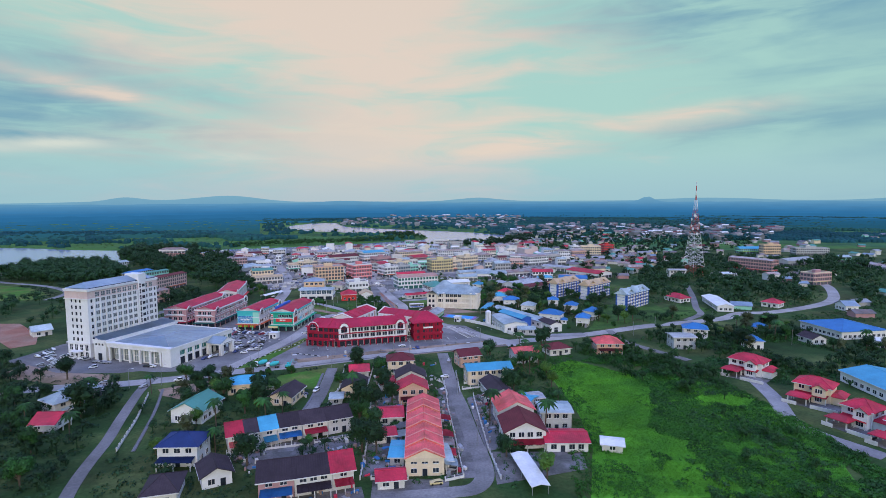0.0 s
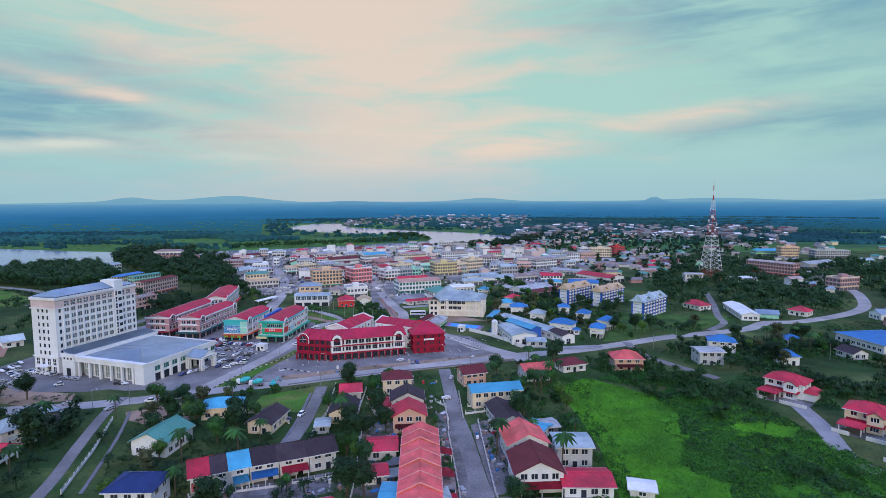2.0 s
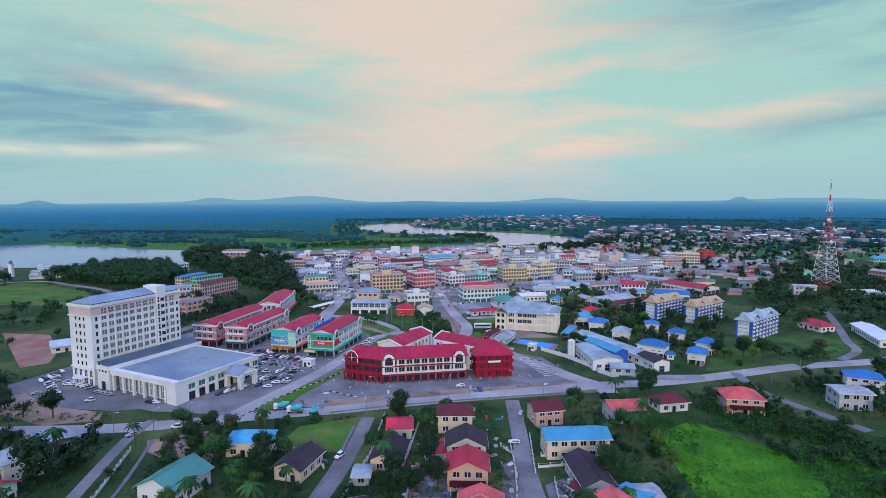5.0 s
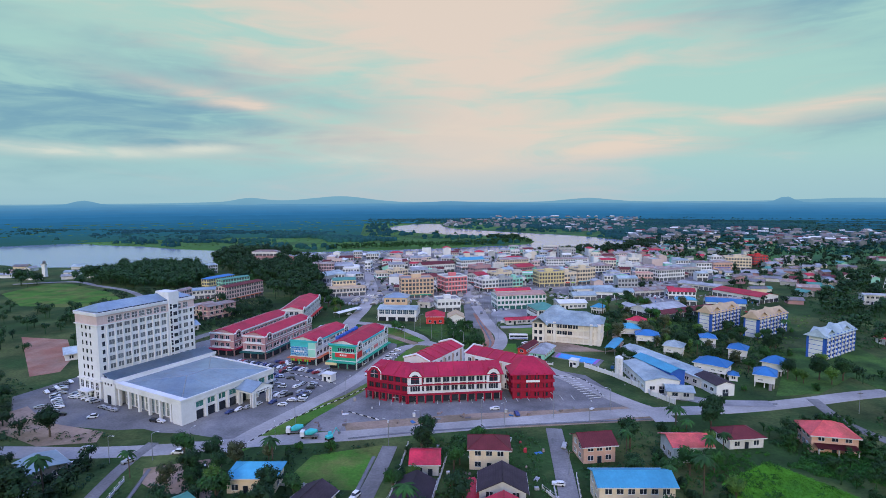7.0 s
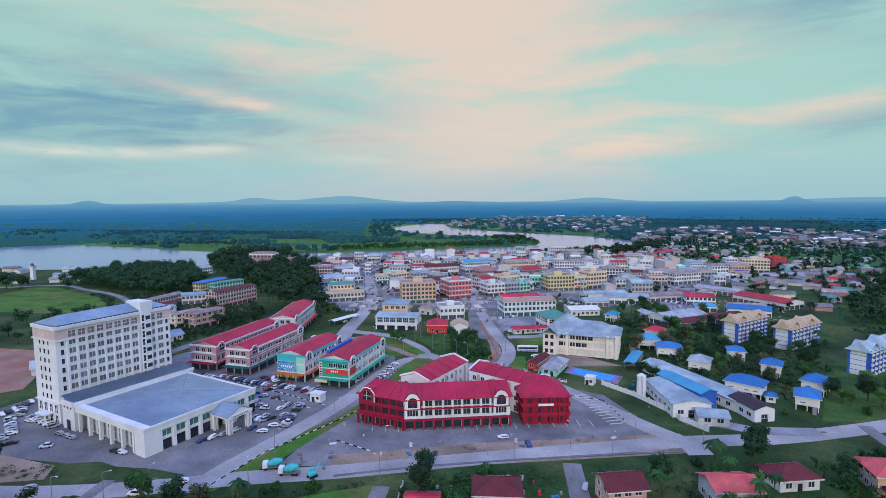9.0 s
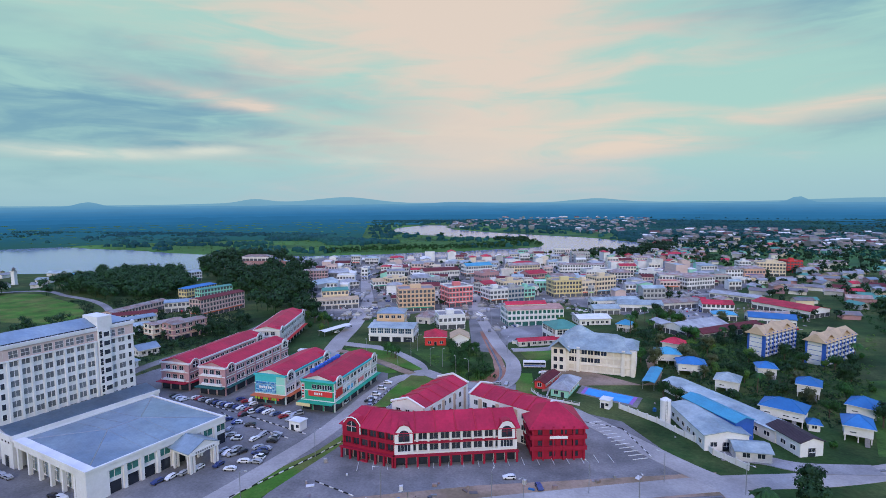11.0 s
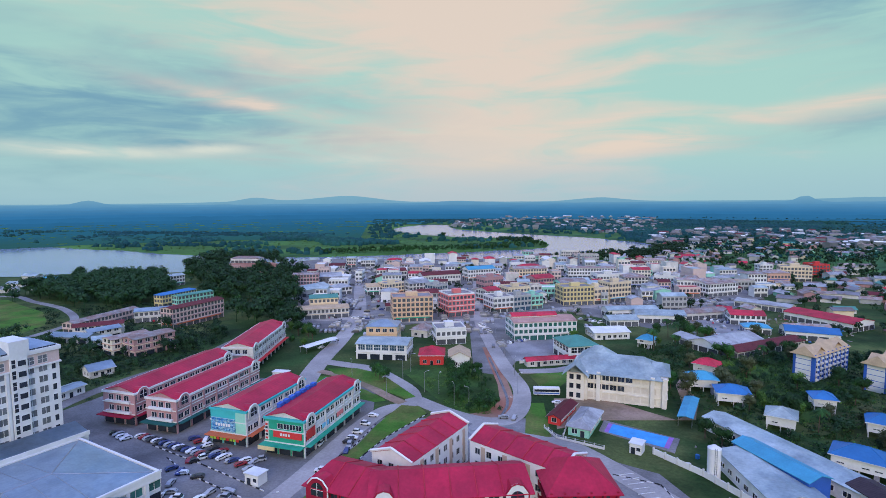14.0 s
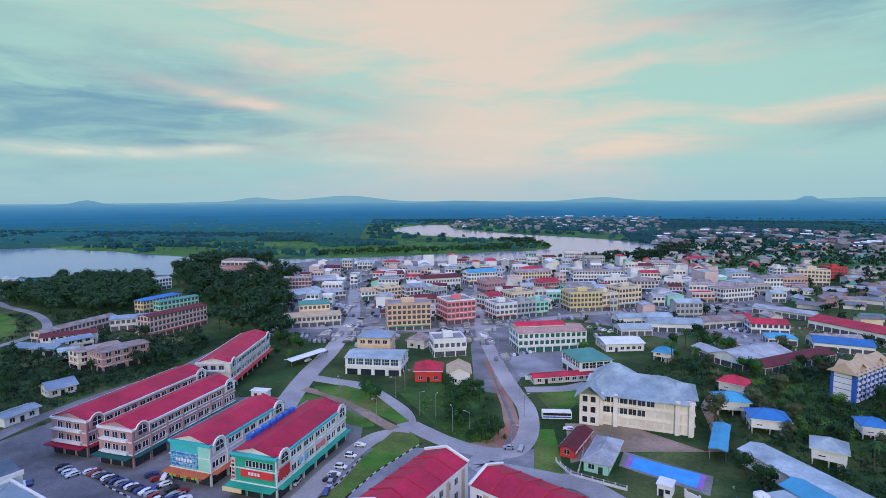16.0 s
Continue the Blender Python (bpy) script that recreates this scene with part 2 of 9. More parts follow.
M = dict(
    white=mat("white_paint", (0.74, 0.73, 0.73), 0.7, 0.07, 0.15, 1.5, 0.05, tint=(0.66, 0.65, 0.64)),
    offwhite=mat("weathered_white_paint", (0.64, 0.62, 0.60), 0.75, 0.12, 0.2, 1.5, 0.08, hue=0.08, tint=(0.54, 0.52, 0.50)),
    grey=mat("grey_render", (0.42, 0.42, 0.42), 0.85, 0.15, 0.2, 2, 0.1, hue=0.12),
    darkgrey=mat("dark_grey_render", (0.16, 0.16, 0.17), 0.85, 0.2, 0.2, 2, 0.1),
    cream=mat("cream_paint", (0.70, 0.57, 0.41), 0.75, 0.1, 0.2, 2, 0.08, hue=0.06),
    yellow=mat("yellow_paint", (0.64, 0.52, 0.27), 0.75, 0.1, 0.2, 2, 0.08, hue=0.06),
    peach=mat("peach_paint", (0.62, 0.38, 0.29), 0.75, 0.1, 0.2, 2, 0.08),
    orange=mat("orange_paint", (0.66, 0.46, 0.30), 0.75, 0.12, 0.2, 2, 0.08),
    pinkish=mat("dusty_pink_paint", (0.44, 0.25, 0.26), 0.75, 0.12, 0.2, 2, 0.08),
    pink=mat("coral_pink_paint", (0.72, 0.20, 0.20), 0.7, 0.1, 0.2, 2, 0.08),
    redwall=mat("crimson_painted_render", (0.31, 0.014, 0.038), 0.7, 0.14, 0.2, 2, 0.08),
    redhot=mat("bright_red_paint", (0.60, 0.05, 0.05), 0.65, 0.1, 0.2, 2, 0.06),
    blue=mat("blue_paint", (0.04, 0.12, 0.46), 0.65, 0.12, 0.2, 2, 0.06, hue=0.1),
    green=mat("jade_green_paint", (0.03, 0.34, 0.22), 0.65, 0.12, 0.2, 2, 0.06),
    mint=mat("mint_green_paint", (0.30, 0.62, 0.50), 0.7, 0.1, 0.2, 2, 0.06),
    turquoise=mat("turquoise_paint", (0.06, 0.45, 0.46), 0.65, 0.1, 0.2, 2, 0.06),
    brick=mat("brown_brick", (0.30, 0.13, 0.10), 0.85, 0.2, 0.3, 4, 0.15),
    r_crimson=mat("crimson_metal_roof", (0.42, 0.017, 0.050), 0.55, 0.20, 0.12, 1.2, 0.15, rib=0.9, hue=0.10, tint=(0.33, 0.016, 0.044)),
    r_red=mat("red_roof", (0.50, 0.030, 0.058), 0.6, 0.24, 0.2, 1.5, 0.2, rib=0.6, hue=0.18, tint=(0.34, 0.034, 0.05)),
    r_orange=mat("orange_tile_roof", (0.72, 0.118, 0.115), 0.75, 0.24, 0.25, 2.2, 0.25, rib=0.6, hue=0.12, tint=(0.55, 0.12, 0.10)),
    r_maroon=mat("maroon_tile_roof", (0.13, 0.026, 0.030), 0.7, 0.22, 0.25, 2.2, 0.25, rib=0.6, hue=0.15),
    r_dark=mat("dark_brown_tile_roof", (0.045, 0.032, 0.038), 0.75, 0.25, 0.25, 2.2, 0.25, rib=0.6, hue=0.2),
    r_navy=mat("navy_blue_tile_roof", (0.018, 0.036, 0.12), 0.6, 0.2, 0.25, 2.2, 0.25, rib=0.6),
    r_blue=mat("bright_blue_metal_roof", (0.03, 0.15, 0.36), 0.5, 0.14, 0.2, 1.5, 0.15, rib=0.8, hue=0.15),
    r_sky=mat("sky_blue_metal_roof", (0.06, 0.30, 0.44), 0.5, 0.14, 0.2, 1.5, 0.15, rib=0.8, hue=0.12),
    r_steel=mat("blue_grey_metal_roof", (0.185, 0.250, 0.300), 0.36, 0.24, 0.10, 1.0, 0.06, rib=0.8, hue=0.1, tint=(0.130, 0.200, 0.265), spec=0.7),
    r_pale=mat("pale_blue_metal_roof", (0.335, 0.395, 0.40), 0.5, 0.24, 0.12, 1.0, 0.12, rib=0.8, hue=0.14, tint=(0.235, 0.30, 0.325)),
    r_grey=mat("weathered_zinc_roof", (0.34, 0.35, 0.36), 0.55, 0.22, 0.2, 1.4, 0.15, rib=0.8, hue=0.2, tint=(0.24, 0.24, 0.25)),
    r_rust=mat("rusty_zinc_roof", (0.30, 0.20, 0.17), 0.7, 0.3, 0.3, 1.4, 0.15, rib=0.8, hue=0.25, tint=(0.33, 0.31, 0.30)),
    r_green=mat("green_metal_roof", (0.07, 0.24, 0.19), 0.5, 0.15, 0.2, 1.4, 0.12, rib=0.8),
    r_tan=mat("tan_tile_roof", (0.50, 0.36, 0.22), 0.7, 0.15, 0.25, 2, 0.2, rib=0.6),
    r_white=mat("white_metal_roof", (0.70, 0.69, 0.66), 0.5, 0.12, 0.2, 1.4, 0.1, rib=0.8),
    glass=glass_mat("dark_window_glass", (0.025, 0.032, 0.045)),
    blueglass=glass_mat("blue_tinted_glass", (0.05, 0.10, 0.16)),
    greenglass=glass_mat("green_tinted_glass", (0.04, 0.15, 0.13)),
    asphalt=mat("worn_asphalt", (0.158, 0.151, 0.144), 0.9, 0.34, 0.06, 1.4, 0.1, tint=(0.210, 0.198, 0.186)),
    newasphalt=mat("fresh_asphalt", (0.170, 0.161, 0.156), 0.9, 0.34, 0.06, 1.4, 0.1, tint=(0.230, 0.214, 0.204)),
    concrete=mat("concrete", (0.28, 0.27, 0.265), 0.9, 0.25, 0.06, 1.5, 0.1, tint=(0.20, 0.19, 0.19)),
    dirt=mat("bare_earth", (0.33, 0.23, 0.165), 0.95, 0.25, 0.08, 1.0, 0.2, tint=(0.22, 0.16, 0.10)),
    clay=mat("red_clay", (0.30, 0.13, 0.085), 0.95, 0.22, 0.06, 1.0, 0.2, tint=(0.34, 0.20, 0.14)),
    lawn=mat("mown_grass", (0.056, 0.150, 0.018), 0.95, 0.38, 0.08, 1.2, 0.3, tint=(0.115, 0.135, 0.034)),
    sward=mat("rough_grass", (0.024, 0.058, 0.014), 0.95, 0.50, 0.04, 0.9, 0.4, tint=(0.072, 0.092, 0.028)),
    steelred=mat("red_painted_steel", (0.42, 0.05, 0.05), 0.5, 0.12, 0.5, 3, 0.05),
    steelwhite=mat("white_painted_steel", (0.72, 0.70, 0.70), 0.5, 0.12, 0.5, 3, 0.05),
    metal=mat("galvanised_steel", (0.35, 0.36, 0.37), 0.45, 0.15, 0.5, 3, 0.05, metal=0.6),
    bark=mat("bark", (0.10, 0.075, 0.055), 0.95, 0.25, 1.0, 6, 0.4),
    rubber=mat("black_rubber", (0.02, 0.02, 0.02), 0.8, 0.1, 1, 5, 0.1),
    paintline=mat("white_road_paint", (0.62, 0.62, 0.60), 0.8, 0.25, 0.8, 4, 0.05),
    leaf_a=mat("dark_green_foliage", (0.012, 0.040, 0.015), 0.75, 0.40, 0.4, 1.4, 0.0, hue=0.35, tint=(0.021, 0.058, 0.018), island=0.35, spec=0.25),
    leaf_b=mat("mid_green_foliage", (0.023, 0.084, 0.015), 0.75, 0.40, 0.4, 1.4, 0.0, hue=0.35, tint=(0.018, 0.056, 0.016), island=0.35, spec=0.25),
    leaf_c=mat("light_green_foliage", (0.075, 0.15, 0.026), 0.7, 0.3, 0.5, 1.6, 0.0, hue=0.25, tint=(0.05, 0.12, 0.025), island=0.22),
    leaf_d=mat("dull_olive_foliage", (0.070, 0.085, 0.040), 0.75, 0.3, 0.5, 1.6, 0.0, hue=0.3, island=0.22),
    # dark green leaves with distance haze painted in as extra blue
    forest=mat("haze_tinted_forest_canopy", (0.014, 0.062, 0.066), 0.95, 0.30, 0.006, 0.03, 0.0, tint=(0.020, 0.080, 0.062), island=0.12, spec=0.1),
    meadow=mat("riverside_meadow", (0.058, 0.150, 0.030), 0.95, 0.40, 0.008, 0.06, 0.2, tint=(0.028, 0.088, 0.034)),
    tall=mat("tall_bright_grass", (0.078, 0.255, 0.014), 0.85, 0.35, 0.05, 0.8, 0.0, tint=(0.044, 0.160, 0.013), island=0.35),
)
# lavender of the mirrored sky is put into the water's base colour
M["water"] = mat("sky_tinted_muddy_water", (0.24, 0.255, 0.35), 0.16, 0.08, 0.01, 0.3, 0.0, spec=0.35)
M["r_terra"] = mat("faded_terracotta_roof", (0.46, 0.27, 0.22), 0.75, 0.2, 0.2, 1.5, 0.15, rib=0.8, tint=(0.38, 0.22, 0.18))
ROOF_EXTRA = dict(r_terra="faded terracotta")
M["bush"] = mat("leafy_green_scrub", (0.030, 0.120, 0.014), 0.8, 0.4, 0.15, 1.4, 0.0, tint=(0.018, 0.074, 0.013), island=0.35, spec=0.2)
M["pasture"] = mat("mixed_pasture_grass", (0.050, 0.108, 0.020), 0.95, 0.5, 0.07, 1.0, 0.4, tint=(0.030, 0.070, 0.016))
M["dimwall"] = mat("dim_weathered_board_walls", (0.22, 0.23, 0.24), 0.85, 0.2, 0.2, 1.5, 0.08, hue=0.1, island=0.4)
M["roadtop"] = mat("sun_bleached_road_asphalt", (0.315, 0.292, 0.270), 0.9, 0.22, 0.06, 1.2, 0.1, tint=(0.365, 0.334, 0.304))
M["yard"] = mat("stained_yard_concrete", (0.17, 0.16, 0.155), 0.9, 0.35, 0.15, 1.5, 0.1, tint=(0.10, 0.098, 0.085))
M["pinkband"] = mat("pale_pink_render", (0.62, 0.47, 0.44), 0.75, 0.08, 0.2, 2, 0.05)
M["hotelglass"] = glass_mat("curtained_window_glass", (0.16, 0.17, 0.18), 0.2)
M["hallglass"] = glass_mat("grey_hall_glass", (0.22, 0.25, 0.25), 0.15)
M["darkgreen"] = mat("dark_green_canvas", (0.02, 0.11, 0.10), 0.8, 0.15, 0.3, 2, 0.1)
M["orangeawn"] = mat("orange_canvas", (0.55, 0.14, 0.06), 0.8, 0.15, 0.3, 2, 0.1)
M["bluetile"] = mat("blue_checkered_panel", (0.03, 0.17, 0.42), 0.4, 0.5, 1.6, 2.2, 0.1, tint=(0.25, 0.5, 0.62))
M["pale"] = mat("pale_blue_panel", (0.35, 0.55, 0.65), 0.5, 0.1, 0.5, 2, 0.05)
M["limesign"] = mat("lime_sign_paint", (0.35, 0.55, 0.06), 0.6, 0.1, 0.5, 2, 0.05)
M["sky"] = mat("light_blue_sign_paint", (0.2, 0.5, 0.7), 0.6, 0.1, 0.5, 2, 0.05)
M["tanpanel"] = mat("tan_render_panel", (0.48, 0.36, 0.28), 0.8, 0.12, 0.3, 2, 0.05)
M["cream2"] = mat("ivory_painted_render", (0.74, 0.68, 0.60), 0.75, 0.1, 0.15, 1.5, 0.06, tint=(0.68, 0.60, 0.50))
M["cream3"] = mat("ivory_wall_panel", (0.66, 0.58, 0.49), 0.8, 0.12, 0.15, 1.5, 0.06)
M["violet"] = mat("violet_court_paint", (0.30, 0.14, 0.42), 0.7, 0.12, 0.3, 2, 0.05)
for key, name, rgb in (("carwhite", "white_car_paint", (0.72, 0.72, 0.72)), ("carsilver", "silver_car_paint", (0.34, 0.35, 0.37)), ("carblack", "black_car_paint", (0.02, 0.02, 0.025)), ("carred", "dark_red_car_paint", (0.28, 0.02, 0.03)), ("carblue", "dark_blue_car_paint", (0.03, 0.05, 0.16))):
    M[key] = mat(name, rgb, 0.3, 0.05, 0.5, 2, 0.0, spec=0.6)
M["farglass"] = glass_mat("dim_window_glass", (0.095, 0.10, 0.115), 0.25)
M["carmix"] = mat("mixed_car_paints", (0.20, 0.20, 0.21), 0.35, 0.05, 0.5, 2, 0.0, spec=0.6, island=0.9)
M["partywall"] = mat("pale_terracotta_coping", (0.66, 0.26, 0.22), 0.8, 0.15, 0.5, 2, 0.1)
M["r_dull"] = mat("dull_dark_zinc_roof", (0.16, 0.16, 0.175), 0.65, 0.25, 0.2, 1.4, 0.15, rib=0.8, hue=0.3, tint=(0.20, 0.15, 0.135))
M["courtblue"] = mat("bright_blue_court_paint", (0.05, 0.30, 0.62), 0.6, 0.14, 0.3, 2, 0.05)

# ---- building helpers ----
def part(name, bm, material, parent, label="", at=None):
    """Links a bmesh, or a mesh already made, as one mesh object under a thing or a part."""
    me = bm
    if isinstance(bm, bmesh.types.BMesh):
        me = bpy.data.meshes.new(name)
        bm.to_mesh(me)
        bm.free()
    if not me.materials:
        for m in material if isinstance(material, (list, tuple)) else [material]:
            me.materials.append(M[m] if isinstance(m, str) else m)
    ob = new(name, me)
    ob.parent = parent
    if at is not None:
        ob.matrix_basis = at
    if label:
        ob["label"] = label
    return ob


FOOT, ROADS, LOTS, TOPS = [], [], [], []
# open ground on which no tree or chance house stands: verges south of the suburb road, plots round the big blue roof
OPEN = [[(-610, 480), (-440, 500), (-425, 545), (-470, 600), (-610, 610)], [(-385, 720), (-340, 738), (-290, 700), (-290, 655), (-345, 640)], [(60, 285), (97, 297), (128, 312), (177, 328), (200, 345), (264, 368), (272, 352), (215, 330), (190, 312), (140, 296), (100, 284), (64, 275)],
        [(265, 368), (296, 393), (326, 438), (343, 475), (355, 470), (338, 430), (310, 385), (275, 352)],
        [(200, 262), (214, 318), (262, 318), (262, 262)], [(126, 330), (175, 350), (182, 372), (155, 385), (128, 360)], [(150, 245), (172, 232), (200, 248), (186, 275), (166, 270)]]


def thing(name, label, category, x, y, rot=0.0, z=0.0, group="", kind=""):
    ob = new(name)
    ob.matrix_basis = pose(x, y, z, 0, 0, rot)
    return tagged(ob, label, category, group, kind)


def box(bm, x0, x1, y0, y1, z0, z1, mi=0):
    v = [bm.verts.new(p) for p in ((x0, y0, z0), (x1, y0, z0), (x1, y1, z0), (x0, y1, z0), (x0, y0, z1), (x1, y0, z1), (x1, y1, z1), (x0, y1, z1))]
    for ids in ((3, 2, 1, 0), (4, 5, 6, 7), (0, 1, 5, 4), (1, 2, 6, 5), (2, 3, 7, 6), (3, 0, 4, 7)):
        bm.faces.new([v[i] for i in ids]).material_index = mi
    return v


def boxes(*rows):
    bm = bmesh.new()
    for r in rows:
        box(bm, *r)
    return bm


def beam(bm, a, b, r, n=4, r2=None, mi=0):
    a, b = Vector(a), Vector(b)
    d = (b - a).normalized()
    s = d.orthogonal().normalized()
    t = d.cross(s)
    rings = []
    for p, rad in ((a, r), (b, r if r2 is None else r2)):
        rings.append([bm.verts.new(p + rad * (math.cos(q) * s + math.sin(q) * t)) for q in (2 * math.pi * (k + 0.5) / n for k in range(n))])
    for k in range(n):
        bm.faces.new((rings[0][k], rings[0][(k + 1) % n], rings[1][(k + 1) % n], rings[1][k])).material_index = mi
    bm.faces.new(rings[0][::-1]).material_index = mi
    bm.faces.new(rings[1]).material_index = mi


def tube(bm, pts, r, n=5):
    for a, b in zip(pts, pts[1:]):
        beam(bm, a, b, r, n)


MESHES = {}


def shared(key, make, materials):
    """A mesh made once and shared by all alike pieces."""
    if key not in MESHES:
        bm = make()
        me = bpy.data.meshes.new(key[0])
        bm.to_mesh(me)
        bm.free()
        for m in materials:
            me.materials.append(M[m])
        MESHES[key] = me
    return MESHES[key]


def panes_mesh(key, w, h, frame, glass, cols, rows, f, proud, deep):
    """A framed opening that looks to -y: one frame with each pane let into it."""

    def make():
        bm = bmesh.new()
        xs = [-w / 2 - f + (w + 2 * f) * k / cols for k in range(cols + 1)]
        zs = [-f + (h + 2 * f) * k / rows for k in range(rows + 1)]
        g = [[bm.verts.new((px, -proud, pz)) for px in xs] for pz in zs]
        front = [bm.faces.new((g[j][i], g[j][i + 1], g[j + 1][i + 1], g[j + 1][i])) for j in range(rows) for i in range(cols)]
        rim = [g[0][i] for i in range(cols)] + [g[j][cols] for j in range(rows)] + [g[rows][i] for i in range(cols, 0, -1)] + [g[j][0] for j in range(rows, 0, -1)]
        back = [bm.verts.new((v.co.x, 0.02, v.co.z)) for v in rim]
        for i in range(len(rim)):
            j = (i + 1) % len(rim)
            bm.faces.new((rim[j], rim[i], back[i], back[j]))
        bm.normal_update()
        bmesh.ops.inset_individual(bm, faces=front, thickness=f * 0.75, depth=-deep)
        for fc in front:
            fc.material_index = 1
        return bm

    return shared(key, make, [frame, glass])


def window_mesh(w, h, frame, glass, bars=1):
    w, h = round(w, 1), round(h, 1)
    return panes_mesh(("window", w, h, frame, glass, bars), w, h, frame, glass, bars + 1, 1 if h < 2 else 2, 0.12, 0.12, 0.09)


def opening_mesh(w, h):
    """A shop front or doorway: a dark recess behind a plain surround."""
    w, h = round(w, 1), round(h, 1)
    return panes_mesh(("opening", w, h), w, h - 0.15, "grey", "glass", 1, 1, 0.15, 0.14, 0.12)


FACES = {"f": (0, 0), "r": (90, 1), "b": (180, 0), "l": (270, 1)}


def face_pose(side, w, d, along, z, out=0.0):
    """The pose on one side of a w x d body: x along the side from its middle, z up, looking outwards."""
    turn, swap = FACES[side]
    off = (w if swap else d) / 2 + out
    return pose(0, 0, 0, 0, 0, turn) @ pose(along, -off, z)


def seen_sides(x, y, rot, sides):
    """The sides of a far building that look towards the flight line."""
    keep = ""
    for s_ in sides:
        a = radians(rot + FACES[s_][0] - 90)
        if math.cos(a) * (-4 - x) + math.sin(a) * (90 - y) > 0:
            keep += s_
    return keep


def windows(root, w, d, sides, z0, floors, fh, pitch, ww, wh, frame="white", glass="glass", bars=1, sill=0.9, skip=(), margin=0.8):
    for side in sides:
        length = d if FACES[side][1] else w
        n = max(1, int((length - 2 * margin) / pitch + 0.3))
        step = (length - 2 * margin) / n
        for fl in range(floors):
            for k in range(n):
                if (side, fl, k) in skip:
                    continue
                part("window", window_mesh(min(ww, step - 0.3), wh, frame, glass, bars), None, root,
                     at=face_pose(side, w, d, -length / 2 + margin + (k + 0.5) * step, z0 + fl * fh + sill))


def gable_roof(w, d, z, rise, over=0.6, along="x", t=0.18, hip=0.0):
    """A pitched roof with thickness. The ridge runs along x or y; hip: how far the ridge ends are drawn in."""
    a, b = (w / 2 + over, d / 2 + over) if along == "x" else (d / 2 + over, w / 2 + over)
    drop = rise * over / (b - over) if b > over else 0
    bm = bmesh.new()
    for dz, flip in ((0, False), (-t, True)):
        pts = [(-a, -b, z - drop), (a, -b, z - drop), (a, b, z - drop), (-a, b, z - drop), (-a + hip, 0, z + rise), (a - hip, 0, z + rise)]
        v = [bm.verts.new((p[0], p[1], p[2] + dz)) for p in pts]
        quads = [(0, 1, 5, 4), (2, 3, 4, 5)] + ([(1, 2, 5), (3, 0, 4)] if hip else [])
        for q in quads:
            bm.faces.new([v[i] for i in (q[::-1] if flip else q)])
        if not flip:
            top = v
    bot = v
    rim = (0, 1, 2, 3) if hip else (0, 1, 5, 2, 3, 4)
    for i, j in zip(rim, rim[1:] + rim[:1]):
        bm.faces.new((top[j], top[i], bot[i], bot[j]))
    if along == "y":
        bmesh.ops.rotate(bm, verts=bm.verts, cent=(0, 0, 0), matrix=Matrix.Rotation(math.pi / 2, 3, "Z"))
    return bm


def gable_walls(w, d, z0, z1, rise, along="x"):
    """A body whose end walls rise to the ridge."""
    a, b = (w / 2, d / 2) if along == "x" else (d / 2, w / 2)
    bm = bmesh.new()
    lo = [bm.verts.new(p) for p in ((-a, -b, z0), (a, -b, z0), (a, b, z0), (-a, b, z0))]
    hi = [bm.verts.new(p) for p in ((-a, -b, z1), (a, -b, z1), (a, b, z1), (-a, b, z1))]
    e0, e1 = bm.verts.new((-a, 0, z1 + rise - 0.02)), bm.verts.new((a, 0, z1 + rise - 0.02))
    f = bm.faces.new
    f(lo[::-1]), f((lo[0], lo[1], hi[1], hi[0])), f((lo[2], lo[3], hi[3], hi[2]))
    f((lo[1], lo[2], hi[2], e1, hi[1])), f((lo[3], lo[0], hi[0], e0, hi[3])), f((hi[0], hi[1], e1, e0)), f((hi[2], hi[3], e0, e1))
    if along == "y":
        bmesh.ops.rotate(bm, verts=bm.verts, cent=(0, 0, 0), matrix=Matrix.Rotation(math.pi / 2, 3, "Z"))
    return bm


def cottage(x, y, w, d, rot, h, roof, wall):
    """A small far house: walls with gable ends, a pitched roof."""
    root = thing("house", "small %s village house with %s roof" % (WALL_WORDS[wall], ROOF_WORDS[roof]), "house", x, y, rot, group="village houses")
    FOOT.append((x, y, w, d, rot))
    part("wall", shared(("cottage_wall", w, d, h, wall), lambda: gable_walls(w, d, 0, h, 0.2 * d), [wall]), None, root)
    part("roof", shared(("cottage_roof", w, d, h, roof), lambda: gable_roof(w, d, h + 0.05, 0.2 * d, 0.7), [roof]), None, root)
    return root


WALL_WORDS = dict(white="white", offwhite="off-white", grey="grey", darkgrey="dark grey", cream="cream", yellow="yellow", peach="peach", orange="orange", pinkish="dusty pink", pink="coral pink",
                  redwall="crimson", redhot="bright red", blue="blue", green="jade green", mint="mint green", turquoise="turquoise", brick="brown brick", cream2="ivory", pinkband="pale pink")
ROOF_WORDS = dict(r_crimson="crimson metal", r_red="red", r_orange="orange tiled", r_maroon="maroon tiled", r_dark="dark brown tiled", r_navy="navy blue tiled", r_blue="bright blue metal",
                  r_sky="sky blue metal", r_steel="blue-grey metal", r_pale="pale blue metal", r_grey="weathered zinc", r_rust="rusty zinc", r_green="green metal", r_tan="tan tiled", r_white="white metal", r_dull="dull zinc",
                  concrete="flat concrete", **ROOF_EXTRA)


